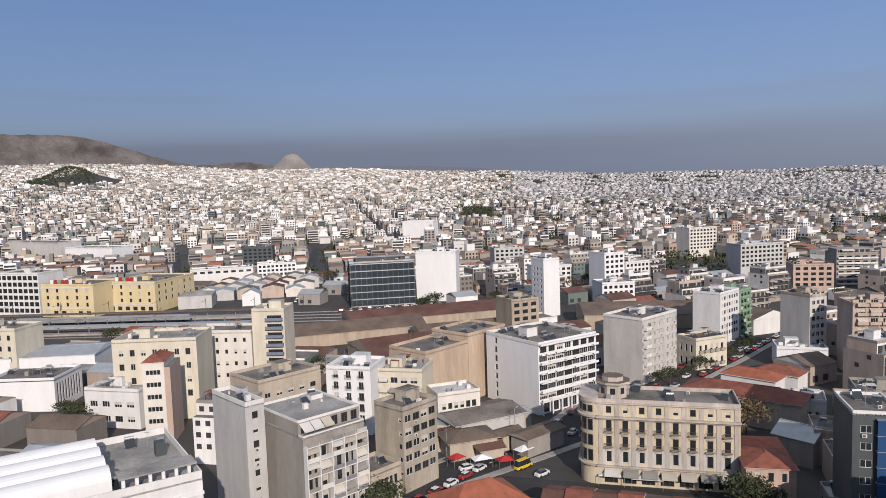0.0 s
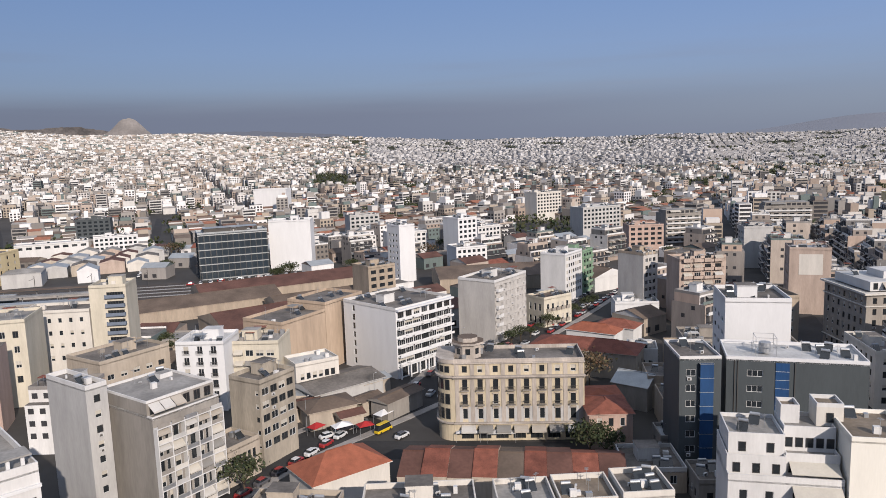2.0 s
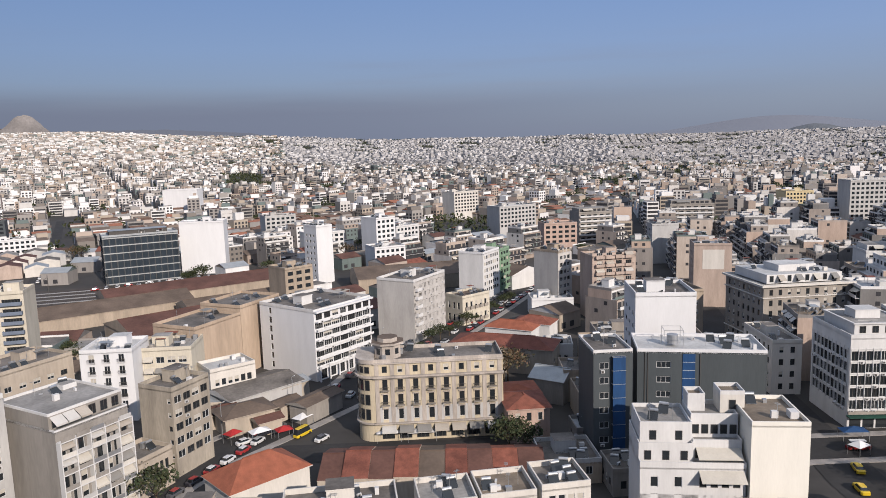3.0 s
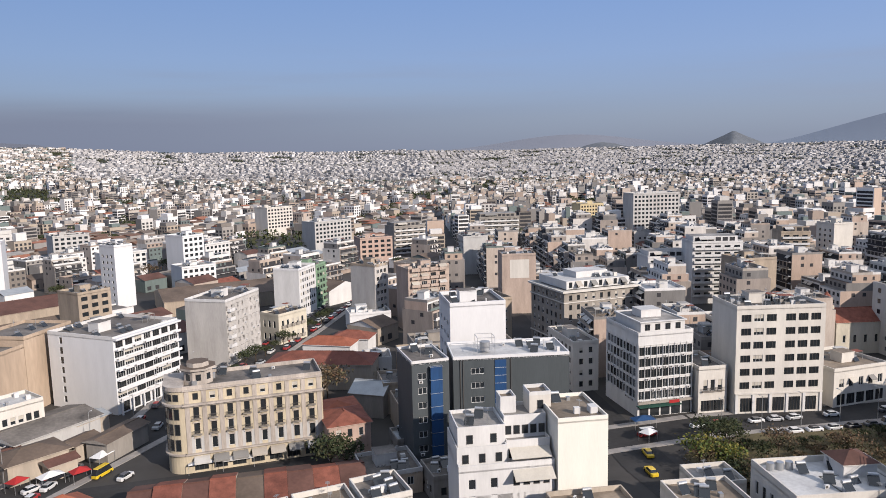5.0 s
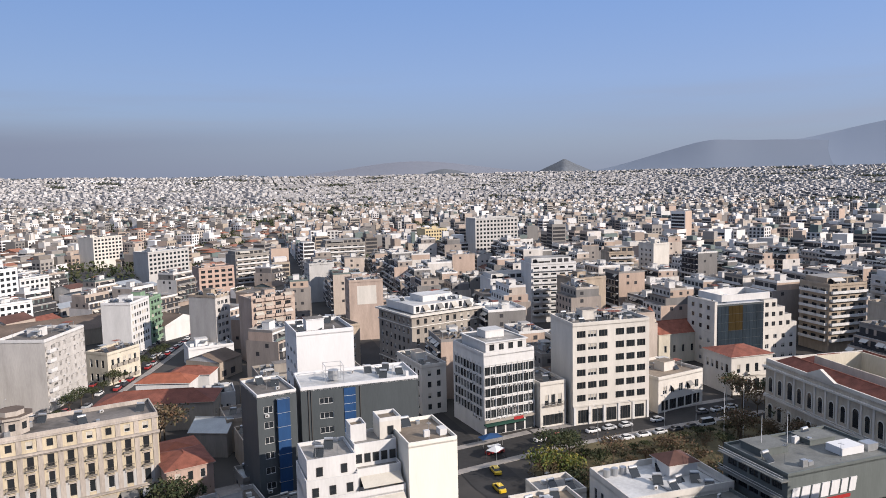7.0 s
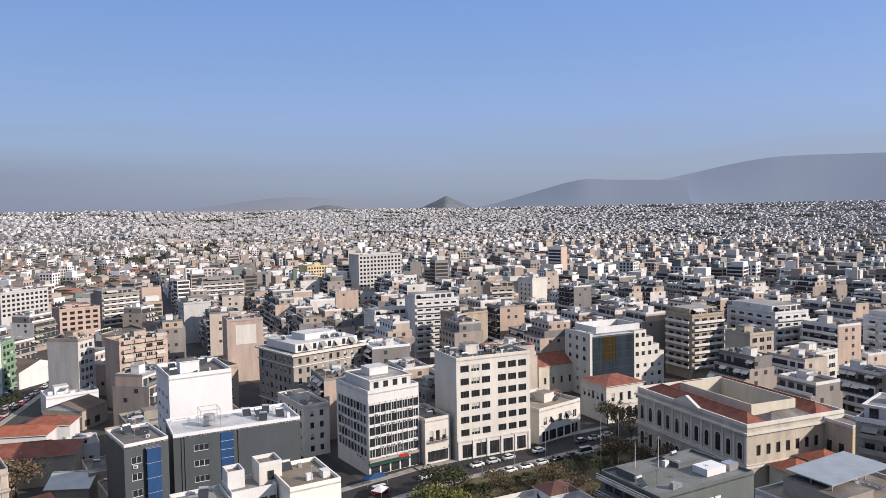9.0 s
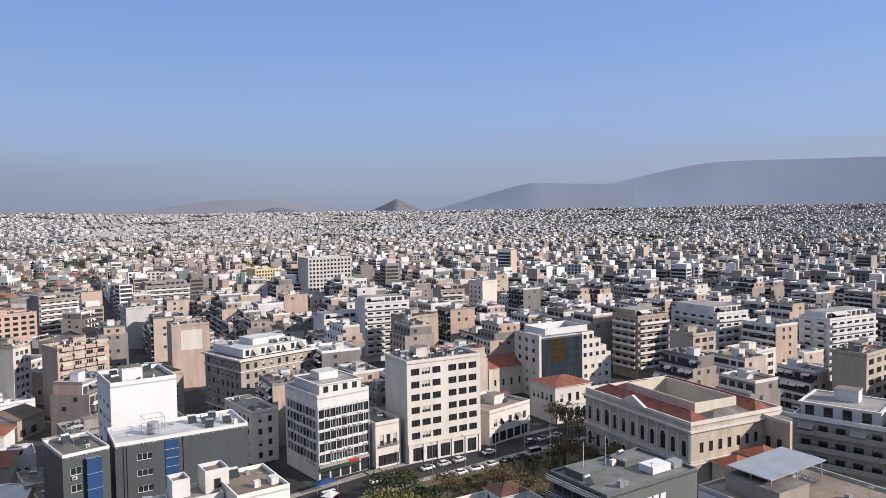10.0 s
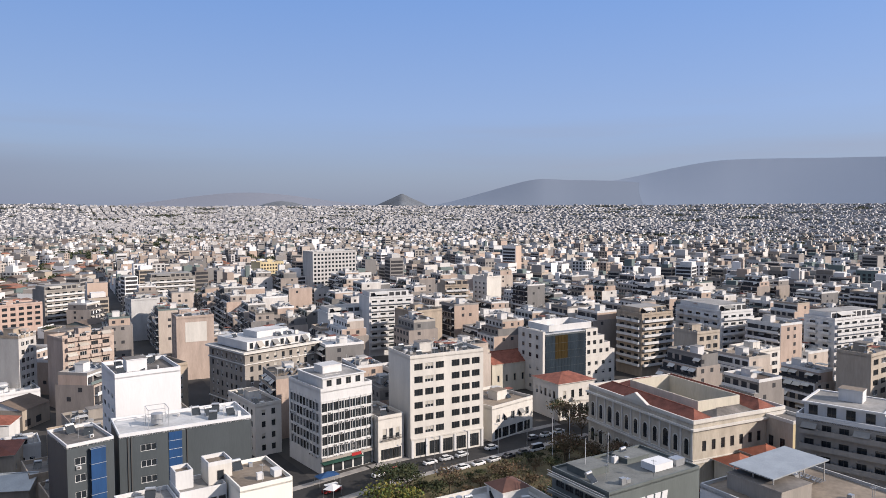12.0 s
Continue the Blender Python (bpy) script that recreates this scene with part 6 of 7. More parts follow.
def near_city():
    count = 0
    for az0, az1, ang in ((-36, -2, -12), (-2, 32, 24), (32, 96, -120)):
        c, s = math.cos(radians(ang)), math.sin(radians(ang))
        for i in range(-70, 71):
            for j in range(-70, 71):
                u, v = i * 17.0 + (i // 4) * 9.0, j * 16.0 + (j // 2) * 9.0
                x, y = u * c - v * s, u * s + v * c
                r, az = math.hypot(x, y), math.degrees(math.atan2(x, y))
                if not (az0 <= az < az1 and 150 < r < 560):
                    continue
                w, d = CITY.uniform(12.5, 16.8), CITY.uniform(12, 15.5)
                tall, lo, hi = zone(az, r)
                pick, h, keep = CITY.random(), CITY.uniform(lo, hi), CITY.random()
                ok = all(is_free(x + a * c - b * s, y + a * s + b * c, 1.5) for a, b in ((0, 0), (w, 0), (w, d), (0, d), (w / 2, d / 2)))
                if ok and (keep < 0.05 or (az < 32 and keep < 0.16)):
                    GROVES.append((x + w / 2, y + d / 2))
                    continue
                if not ok:
                    continue
                if pick < tall:
                    terrace(x, y, ang, w, d, h, CITY)
                else:
                    shed(x, y, ang, w, d, CITY.uniform(4, 8), CITY)
                claim(x, y, ang, 0, w, 0, d)
                count += 1
    print("near city", count)


WOODS = []


def far_city():
    """The built-up plain beyond, too far to tell house from house: rows of houses along streets, each district at its own angle."""
    s = Soup()
    rnd = random.Random(3)
    for az0, az1, ang0 in ((-36, 1, 11), (1, 32, 24), (32, 62, -120), (62, 98, -106)):
        for r0, r1, pitch in ((555, 1000, 15), (1000, 1900, 14.5), (1900, 3000, 16), (3000, 4420, 20)):
            c, sn = math.cos(radians(ang0)), math.sin(radians(ang0))
            n = int(r1 / pitch) + 2
            for i in range(-n, n):
                for j in range(-n, n):
                    u, v = i * pitch + ((i // 5) * 9.0 if az0 > 0 else 4.0), j * pitch + (j // 2) * 9.0
                    if r0 > 900:
                        u, v = u + rnd.uniform(-0.22, 0.22) * pitch, v + rnd.uniform(-0.22, 0.22) * pitch
                    x, y = u * c - v * sn, u * sn + v * c
                    r = math.hypot(x, y)
                    if not r0 <= r < r1 or y < -300:
                        continue
                    az = math.degrees(math.atan2(x, y)) + 2.5 * noise.noise((x / 300, y / 300, 8.0))
                    if not az0 <= az < az1:
                        continue
                    gap = is_green(math.degrees(math.atan2(x, y)), r)
                    if gap or rnd.random() < ((0.26 if az < 32 else 0.14) if r < 1100 else (0.18 if az > 6 else 0.06)):
                        if gap != 2 and (gap or rnd.random() < 0.5):
                            WOODS.append((x, y, rnd.uniform(5, 9) * (1 if r < 1500 else 1.2)))
                        continue
                    if not is_free(x, y, 5):
                        continue
                    tall, lo, hi = zone(az, r)
                    quarter = noise.noise((x / 170, y / 170, 5.0))  # quarters of low workshops between the apartment houses
                    if 1 < az < 60 and r < 1700:
                        tall -= 0.9 * max(0.0, quarter)
                    h = rnd.uniform(lo, hi) if rnd.random() < tall else rnd.uniform(4, 8)
                    if r > 3000:
                        h *= 0.75
                    if rnd.random() < 0.05:
                        h *= 1.4
                    w, d = pitch * rnd.uniform(0.7, 1.0), pitch * rnd.uniform(0.6, 0.95)
                    turn = radians(ang0 + 16 * noise.noise((x / 240, y / 240, 6.0)) + rnd.uniform(-4, 4))
                    far_house(s, x, y, height(x, y) - 3, math.cos(turn), math.sin(turn), w, d, h + 3, r, rnd)
    ob = new("distant_city", s.mesh("distant_city"))
    tagged(ob, "dense white and cream city houses over the plain", "city", kind="stuff")


def far_house(s, x, y, z, c, sn, w, d, h, r, rnd):
    def box(x0, y0, z0, x1, y1, z1, mat, top):
        n = len(s.v)
        for zz in (z0, z1):
            for a, b in ((x0, y0), (x1, y0), (x1, y1), (x0, y1)):
                s.v.append((x + a * c - b * sn, y + a * sn + b * c, z + zz))
        i = s.slot(mat)
        for q in ((0, 1, 5, 4), (1, 2, 6, 5), (2, 3, 7, 6), (3, 0, 4, 7), (4, 5, 6, 7)):
            s.f.append(tuple(n + k for k in q))
            s.m.append(i)
        return n
    # past 1900 m to the east, house colours are greyed as if by haze
    paint = "far" if r < 1900 or x < 0.1 * y else "farhazed"
    if h < 11.5 and r < 1300:
        box(0, 0, 0, w, d, h, "far", None)
        k = rnd.uniform(0.8, 2.2)
        q = [(x + a * c - b * sn, y + a * sn + b * c, z + h + zz) for a, b, zz in ((-0.3, -0.3, 0.05), (w + 0.3, -0.3, 0.05), (w + 0.3, d / 2, k), (-0.3, d / 2, k), (w + 0.3, d + 0.3, 0.05), (-0.3, d + 0.3, 0.05))]
        n = len(s.v)
        s.v.extend(q)
        s.f += [(n, n + 1, n + 2, n + 3), (n + 4, n + 5, n + 3, n + 2), (n, n + 3, n + 5), (n + 1, n + 4, n + 2)]
        s.m += [s.slot("farlow")] * 4
        return
    st = rnd.choice((3.2, 3.2, 6.2)) if (h > 12 and rnd.random() < (0.75 if r < 1900 else 0.4)) else 0
    n0 = len(s.m)
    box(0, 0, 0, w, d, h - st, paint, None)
    blind = rnd.random() < 0.4
    if blind and r < 1900:
        s.m[n0 + 1] = s.m[n0 + 3] = s.slot("farparty")
    if r > 1900:  # far off the roof is one face of the house
        s.m[n0 + 4] = s.slot("farroof")
    hh = h - st + 0.06
    if r <= 1900:
        s.poly([(x + a * c - b * sn, y + a * sn + b * c, z + hh) for a, b in ((0.4, 0.4), (w - 0.4, 0.4), (w - 0.4, d - 0.4), (0.4, d - 0.4))], "farroof")
    if st:
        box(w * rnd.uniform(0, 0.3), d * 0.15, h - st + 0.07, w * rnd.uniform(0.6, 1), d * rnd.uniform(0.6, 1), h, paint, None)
    if rnd.random() < (0.5 if r < 1900 else 0.15):
        a, b = rnd.uniform(0, 0.6) * w, rnd.uniform(0, 0.6) * d
        box(a, b, h - st + 0.08, a + 3.5, b + 3.5, h + rnd.uniform(1, 3), paint, None)
    if r < 2400:
        fl = int((h - st - 3) / 3.1)
        ribbon, sides = rnd.random() < (0.42 if x < y * 0.6 else 0.62), []
        for px, py, ux, uy, L in ((0, 0, 1, 0, w), (w, 0, 0, 1, d), (w, d, -1, 0, w), (0, d, 0, -1, d)):
            nx, ny = uy, -ux
            if blind and ux == 0:
                continue
            wx, wy = nx * c - ny * sn, nx * sn + ny * c
            if wx * x + wy * y < -0.15 * r and (len(sides) == 0 or rnd.random() < 0.7):
                sides.append((px + nx * 0.06, py + ny * 0.06, ux, uy, L))
        for px, py, ux, uy, L in sides:
            m = 1 if ribbon else max(2, int(L / 3.4))
            for k in range(fl):
                # flat dark quads: windows, and in ribbons the painted shade of balconies too
                z0, z1 = z + 3 + k * 3.1 + 0.65, z + 3 + k * 3.1 + 2.65
                for q in range(m):
                    f0, f1 = ((0.05, 0.95) if ribbon else ((q + 0.22) / m, (q + 0.78) / m))
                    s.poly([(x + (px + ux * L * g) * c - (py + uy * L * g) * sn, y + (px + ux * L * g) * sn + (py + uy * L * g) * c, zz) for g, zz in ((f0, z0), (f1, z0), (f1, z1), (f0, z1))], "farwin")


STREETS = (-139, -95, -52, -8, 39, 82, 118, 160)


def is_green(az, r):
    """Gaps in the houses: wooded knoll, avenues, tree belts."""
    if ((az + 27.2) / 3.2) ** 2 + ((r - 2600) / 330) ** 2 < 1:
        return True
    if 900 < r < 2300 and az < 0:
        lat = r * math.sin(radians(az + 11)) + 8
        if any(-8 < lat - o < 1 for o in STREETS):
            return 2
    x, y = polar(az, r)
    if noise.noise((x / 130, y / 190, 3.0)) > (0.26 if r < 1100 else 0.27) and az > -8:
        return True
    return False


def hills():
    """Ridges behind the plain, each a solid slope."""
    def ridge(name, label, az0, az1, r, prof, mat, rough=0.06, seed=0.0, foot=-60, run=380):
        s = Soup()
        n, rows = int((az1 - az0) * 6), 7
        for i in range(n + 1):
            az = az0 + (az1 - az0) * i / n
            e = prof(az) + rough * (noise.noise((az * 1.3, seed, 0)) + 0.5 * noise.noise((az * 4.1, seed, 2)))
            top = EYE + r * math.tan(radians(e))
            for k in range(rows + 1):
                q = k / rows
                x, y = polar(az, r - run * (1 - q))
                s.v.append((x, y, foot + (top - foot) * q + (4 * noise.noise((x / 600, y / 600, seed)) if 0 < k < rows else 0)))
            x, y = polar(az, r)
            s.v.append((x, y, top - 0.5))
            x, y = polar(az, r + 60)
            s.v.append((x, y, foot))
        i0, st = s.slot(mat), rows + 3
        for i in range(n):
            for k in [*range(rows), rows + 1]:
                s.f.append((i * st + k, (i + 1) * st + k, (i + 1) * st + k + 1, i * st + k + 1))
                s.m.append(i0)
        me = s.mesh(name)
        for i, p in enumerate(me.polygons):
            p.use_smooth = True
        me.update()
        tagged(new(name, me), label, "hill", kind="structure")

    def g(az, c, w):
        return math.exp(-((az - c) / w) ** 2)
    ridge("hill_west", "bare brown limestone hillside with scrub", -40, -3, 4700, lambda a: 0.7 + 2.42 * smooth(-17.5, -28, a) + 1.35 * smooth(0, -20, a) + 0.5 * g(a, -15, 3), "hill", 0.09, 1.0)
    ridge("hill_knoll", "pale rocky knoll above the houses", -15.5, -7, 4560, lambda a: 1.2 + 1.75 * g(a, -11.7, 1.5), "rockhill", 0.14, 4.0)
    ridge("mountain_haze_west", "long dim mountain in painted blue haze", -16, 24, 4880, lambda a: 0.3 + 1.35 * g(a, -2, 6) + 0.5 * g(a, 4, 3) + 1.2 * g(a, -10, 5), "smoghill", 0.05, 7.0)
    ridge("mountain_haze_north", "faint far mountain in painted haze", 26, 58, 4920, lambda a: 0.3 + 1.15 * g(a, 43, 7), "palehill", 0.01, 9.0, -60, 460)
    ridge("mountain_east", "broad blue-grey mountain in painted haze", 62, 108, 4900, lambda a: 0.2 + 1.9 * smooth(63, 69, a) + 1.55 * smooth(69, 80, a) + 0.08 * g(a, 81.6, 3) - 0.2 * smooth(84, 100, a), "hazehill", 0.008, 11.0, -60, 440)
    ridge("mountain_shoulder", "low blue-grey shoulder of a mountain in painted haze", 54.5, 92, 4840, lambda a: 0.3 + 2.05 * smooth(55.5, 66.5, a) * smooth(92, 69, a) + 0.15 * g(a, 65.8, 2), "shoulderhill", 0.01, 12.0, -60, 400)
    ridge("hill_crag", "small pointed wooded hill in the city", 52.3, 57.5, 4600, lambda a: 0.25 + 1.15 * max(0, 1 - abs(a - 54.9) / 2.6) ** 1.1, "greyhill", 0.015, 13.0)
    ridge("hill_low", "low wooded ridge in the city", 51.5, 62.5, 4480, lambda a: -0.1 + 0.5 * smooth(52, 54, a) * smooth(62, 60, a), "greyhill", 0.05, 15.0)
    ridge("hill_mound", "low dark mound on the horizon", 42.5, 49, 4640, lambda a: 0.3 + 0.5 * g(a, 45.5, 1.6), "greyhill", 0.04, 17.0)


# smog, pale and shoulder mountains: haze painted into the base colour
M["smoghill"] = material("mountain_painted_smog", (0.08, 0.09, 0.115), stain=0.015, size=0.002, streak=False, bump=0)
M["palehill"] = material("mountain_painted_pale_haze", (0.142, 0.155, 0.188), stain=0.01, size=0.002, streak=False, bump=0)
M["rockhill"] = material("pale_limestone", (0.23, 0.21, 0.195), stain=0.4, size=0.008, streak=False, bump=0)
M["greyhill"] = material("dim_wooded_slope", (0.14, 0.155, 0.175), stain=0.4, size=0.006, streak=False, bump=0)
M["shoulderhill"] = material("mountain_painted_dim_haze", (0.16, 0.19, 0.24), stain=0.015, size=0.002, streak=False, bump=0)
hills()


# ---- streets, park, railway ----
def road(name, pts, width, label, mat="asphalt", z=0.03, kerb=True):
    s, k = Soup(), Soup()
    for (xa, ya), (xb, yb) in zip(pts, pts[1:]):
        a = math.atan2(yb - ya, xb - xa)
        n, e = (-math.sin(a) * width / 2, math.cos(a) * width / 2), (math.cos(a) * width * 0.2, math.sin(a) * width * 0.2)
        s.poly([(xa - n[0] - e[0], ya - n[1] - e[1], z), (xb - n[0] + e[0], yb - n[1] + e[1], z), (xb + n[0] + e[0], yb + n[1] + e[1], z), (xa + n[0] - e[0], ya + n[1] - e[1], z)], mat)
        claim(xa, ya, math.degrees(a), 0, math.hypot(xb - xa, yb - ya), -width / 2 - 2, width / 2 + 2)
        if kerb:
            for sgn in (-1, 1):
                m = pose(xa, ya, 0, 0, 0, math.degrees(a))
                y0, y1 = sorted((sgn * (width / 2 + 0.02), sgn * (width / 2 + 2.4)))
                L = math.hypot(xb - xa, yb - ya)
                q = [tuple(m @ Vector(p)) for p in ((0, y0, 0.16), (L, y0, 0.16), (L, y1, 0.16), (0, y1, 0.16), (0, y0, 0), (L, y0, 0), (L, y1, 0), (0, y1, 0))]
                k.poly(q[:4], "paving")
                k.poly([q[4], q[5], q[1], q[0]], "paving")
                k.poly([q[6], q[7], q[3], q[2]], "paving")
        z += 0.004
    ob = tagged(new(name, s.mesh(name)), label, "road", kind="structure")
    if kerb:
        tagged(new("pavement", k.mesh("pavement")), "grey paved footway with raised kerb", "pavement", kind="structure")
    return ob


AVENUE = [(-40, 128), (-6, 166), (32, 194), (50, 222), (82, 248), (116, 284), (150, 322), (190, 372)]
road("road_avenue", AVENUE, 13, "asphalt avenue between the blocks")
road("road_square", [(-6, 168), (30, 157), (66, 146)], 10, "asphalt street before the hotel", z=0.07, kerb=False)
road("road_park", [(118, 122), (150, 112.5), (186, 97), (214, 84)], 11, "asphalt street along the park with parked cars", z=0.05)
road("road_side", [(112, 78), (121, 104), (132, 128), (152, 172), (190, 240), (215, 300)], 12, "asphalt side street in shade", z=0.09, kerb=False)
road("road_hall", [(214, 82), (188, 58), (168, 24), (158, 0)], 10, "asphalt street by the stone hall", z=0.11)
road("road_north", [(-96, 446), (-120, 640), (-160, 900)], 8, "long straight avenue to the north", z=0.05, kerb=False)
road("road_west", [(-172, 446), (-270, 720), (-350, 930)], 8, "long straight street lined with trees", z=0.05, kerb=False)


def park():
    ring = [(131, 103), (152, 103), (184, 89.5), (206, 77), (190, 63), (168, 44), (152, 46), (134, 62), (124, 84)]
    s = Soup()
    s.prism(ring, 0.0, 0.22, "paving", "grass")
    tagged(new("park_lawn", s.mesh("park_lawn")), "dry brown lawn of the small park", "lawn", kind="structure")
    claim(118, 40, 0, 0, 92, 0, 72)


park()


def railway():
    s = Soup()
    m = pose(-300, 352, 0, 0, 0, -1.5)
    s.poly([tuple(m @ Vector(p)) for p in ((0, 0, 0.04), (270, 0, 0.04), (270, 74, 0.04), (0, 74, 0.04))], "ballast")
    tagged(new("track_bed", s.mesh("track_bed")), "dark brown ballast of the railway yard", "track bed", kind="structure")
    claim(-300, 352, -1.5, 0, 262, 0, 74)
    for k in range(7):
        t = thing("railway_track", m @ pose(0, 6 + 9.5 * k, 0.05), "straight railway track on dark ballast", "track", "railway tracks")
        for y in (0, 1.435):
            r = Soup()
            r.box(0, y - 0.08, 0, 262, y + 0.08, 0.22, "metal")
            part("rail", r, t)
        b = Soup()
        b.box(0, -0.5, -0.02, 262, 1.95, 0.06, "ballast")
        part("sleeper_bed", b, t)
    for k, y in enumerate((12, 31, 50)):
        t = thing("platform_canopy", m @ pose(10, y, 0), "long grey platform with a flat canopy roof", "platform", "platforms")
        for nm, a in (("platform", (0, 0, 0, 200, 4.5, 1.0, "paving")), ("canopy_roof", (5, -0.5, 4.6, 190, 5, 4.9, ("sheet", "roofpale", "brownroof")[k]))):
            q = Soup()
            q.box(*a)
            part(nm, q, t)
        for i in range(12):
            q = Soup()
            q.box(10 + 16 * i, 2.1, 1.0, 10.3 + 16 * i, 2.4, 4.6, "metal")
            part("post", q, t)
    t = thing("train", m @ pose(60, 43.6, 0.3), "parked grey commuter train on track", "train")
    for i in range(5):
        q = Soup()
        q.box(19.6 * i, -0.7, 0.9, 19.6 * i + 19, 2.1, 3.9, "metal", "sheet")
        c = part("carriage", q, t)
        q = Soup()
        q.box(19.6 * i + 1, -0.73, 2.1, 19.6 * i + 18, -0.705, 3.1, "glass")
        part("window_band", q, c)
        q = Soup()
        q.box(19.6 * i + 2, -0.4, 0.0, 19.6 * i + 17, 1.8, 0.9, "dark")
        part("bogie", q, c)
    for i in range(9):
        t = thing("mast", m @ pose(12 + 29 * i, 70, 0), "dark steel overhead line mast", "mast", "line masts")
        q = Soup()
        q.box(-0.12, -0.12, 0, 0.12, 0.12, 9, "darkframe")
        part("post", q, t)
        q = Soup()
        q.box(-0.06, -8, 7.8, 0.06, 0.1, 7.95, "darkframe")
        part("arm", q, t)


M["ballast"] = material("railway_ballast", (0.075, 0.062, 0.052), stain=0.4, size=0.3, streak=False)
railway()
near_city()
far_city()


# ---- trees ----
def tree_meshes(seed, height_, spread, leaf, n):
    """A tapered trunk with limbs, and a crown of leaf clumps with gaps."""
    rnd = random.Random(seed)
    t, c = Soup(), Soup()
    tips = []

    def limb(p, q, r0, r1):
        d = (Vector(q) - Vector(p)).normalized()
        u = d.orthogonal().normalized()
        w = d.cross(u)
        k = len(t.v)
        for base, r in ((p, r0), (q, r1)):
            t.v.extend([tuple(Vector(base) + (u * math.cos(a * math.pi / 3) + w * math.sin(a * math.pi / 3)) * r) for a in range(6)])
        for a in range(6):
            b = (a + 1) % 6
            t.f.append((k + a, k + b, k + 6 + b, k + 6 + a))
            t.m.append(t.slot("bark"))
    top = height_ * 0.42
    limb((0, 0, -0.2), (0.1, 0.05, top), 0.24, 0.15)
    for i in range(7):
        a, e = i * 0.9 + rnd.uniform(-0.3, 0.3), rnd.uniform(0.5, 1.0)
        q = (spread * 0.62 * math.cos(a) * (1.1 - e * 0.5), spread * 0.62 * math.sin(a) * (1.1 - e * 0.5), top + (height_ - top) * (0.25 + 0.6 * e * rnd.uniform(0.7, 1)))
        limb((0.1, 0.05, top * rnd.uniform(0.75, 1)), q, 0.12, 0.03)
        tips.append(q)
    tips.append((0, 0, height_ * 0.85))
    for i in range(n):
        q = rnd.choice(tips)
        p = Vector(q) + Vector((rnd.gauss(0, spread * 0.2), rnd.gauss(0, spread * 0.2), rnd.gauss(0, height_ * 0.08)))
        a, b = Vector((rnd.gauss(0, 1), rnd.gauss(0, 1), rnd.gauss(0, 1))).normalized(), Vector((rnd.gauss(0, 1), rnd.gauss(0, 1), rnd.gauss(0, 1))).normalized()
        r = rnd.uniform(0.14, 0.34)
        c.poly([tuple(p + a * r), tuple(p + b * r), tuple(p - a * r), tuple(p - b * r)], leaf)
    return t.mesh("trunk"), c.mesh("crown")


KINDS = {}


def plant(kind, x, y, scale, spin, z=0.2):
    spec = {"green": (1, 7.5, 5.2, "leaf", 900, "dark green broadleaf tree among houses"), "olive": (2, 5.5, 4.6, "leaf", 700, "low grey-green tree among houses"), "dry": (3, 8.0, 6.0, "dryleaf", 620, "brown half-bare winter tree with thin crown"),
            "shrub": (4, 2.2, 2.6, "dryleaf", 260, "low brown shrub on dry lawn"), "bush": (5, 2.4, 3.0, "leaf", 300, "round green bush beside the street"), "yellow": (6, 7.0, 5.5, "yellowleaf", 800, "yellow-green autumn tree in the park")}[kind]
    if kind not in KINDS:
        KINDS[kind] = tree_meshes(*spec[:5])
    t = thing("tree" if kind in ("green", "olive", "dry", "yellow") else "shrub", pose(x, y, z, 0, 0, spin) @ Matrix.Scale(scale, 4), spec[5], "tree" if kind in ("green", "olive", "dry", "yellow") else "shrub", "park and street trees")
    part("trunk", KINDS[kind][0], t)
    part("crown", KINDS[kind][1], t)


M["yellowleaf"] = material("yellow_green_leaves", (0.2, 0.2, 0.05), vary=[(0.16, 0.17, 0.03), (0.22, 0.19, 0.04), (0.10, 0.13, 0.03), (0.07, 0.10, 0.03)], island=True, stain=0.3, bump=0, streak=False)


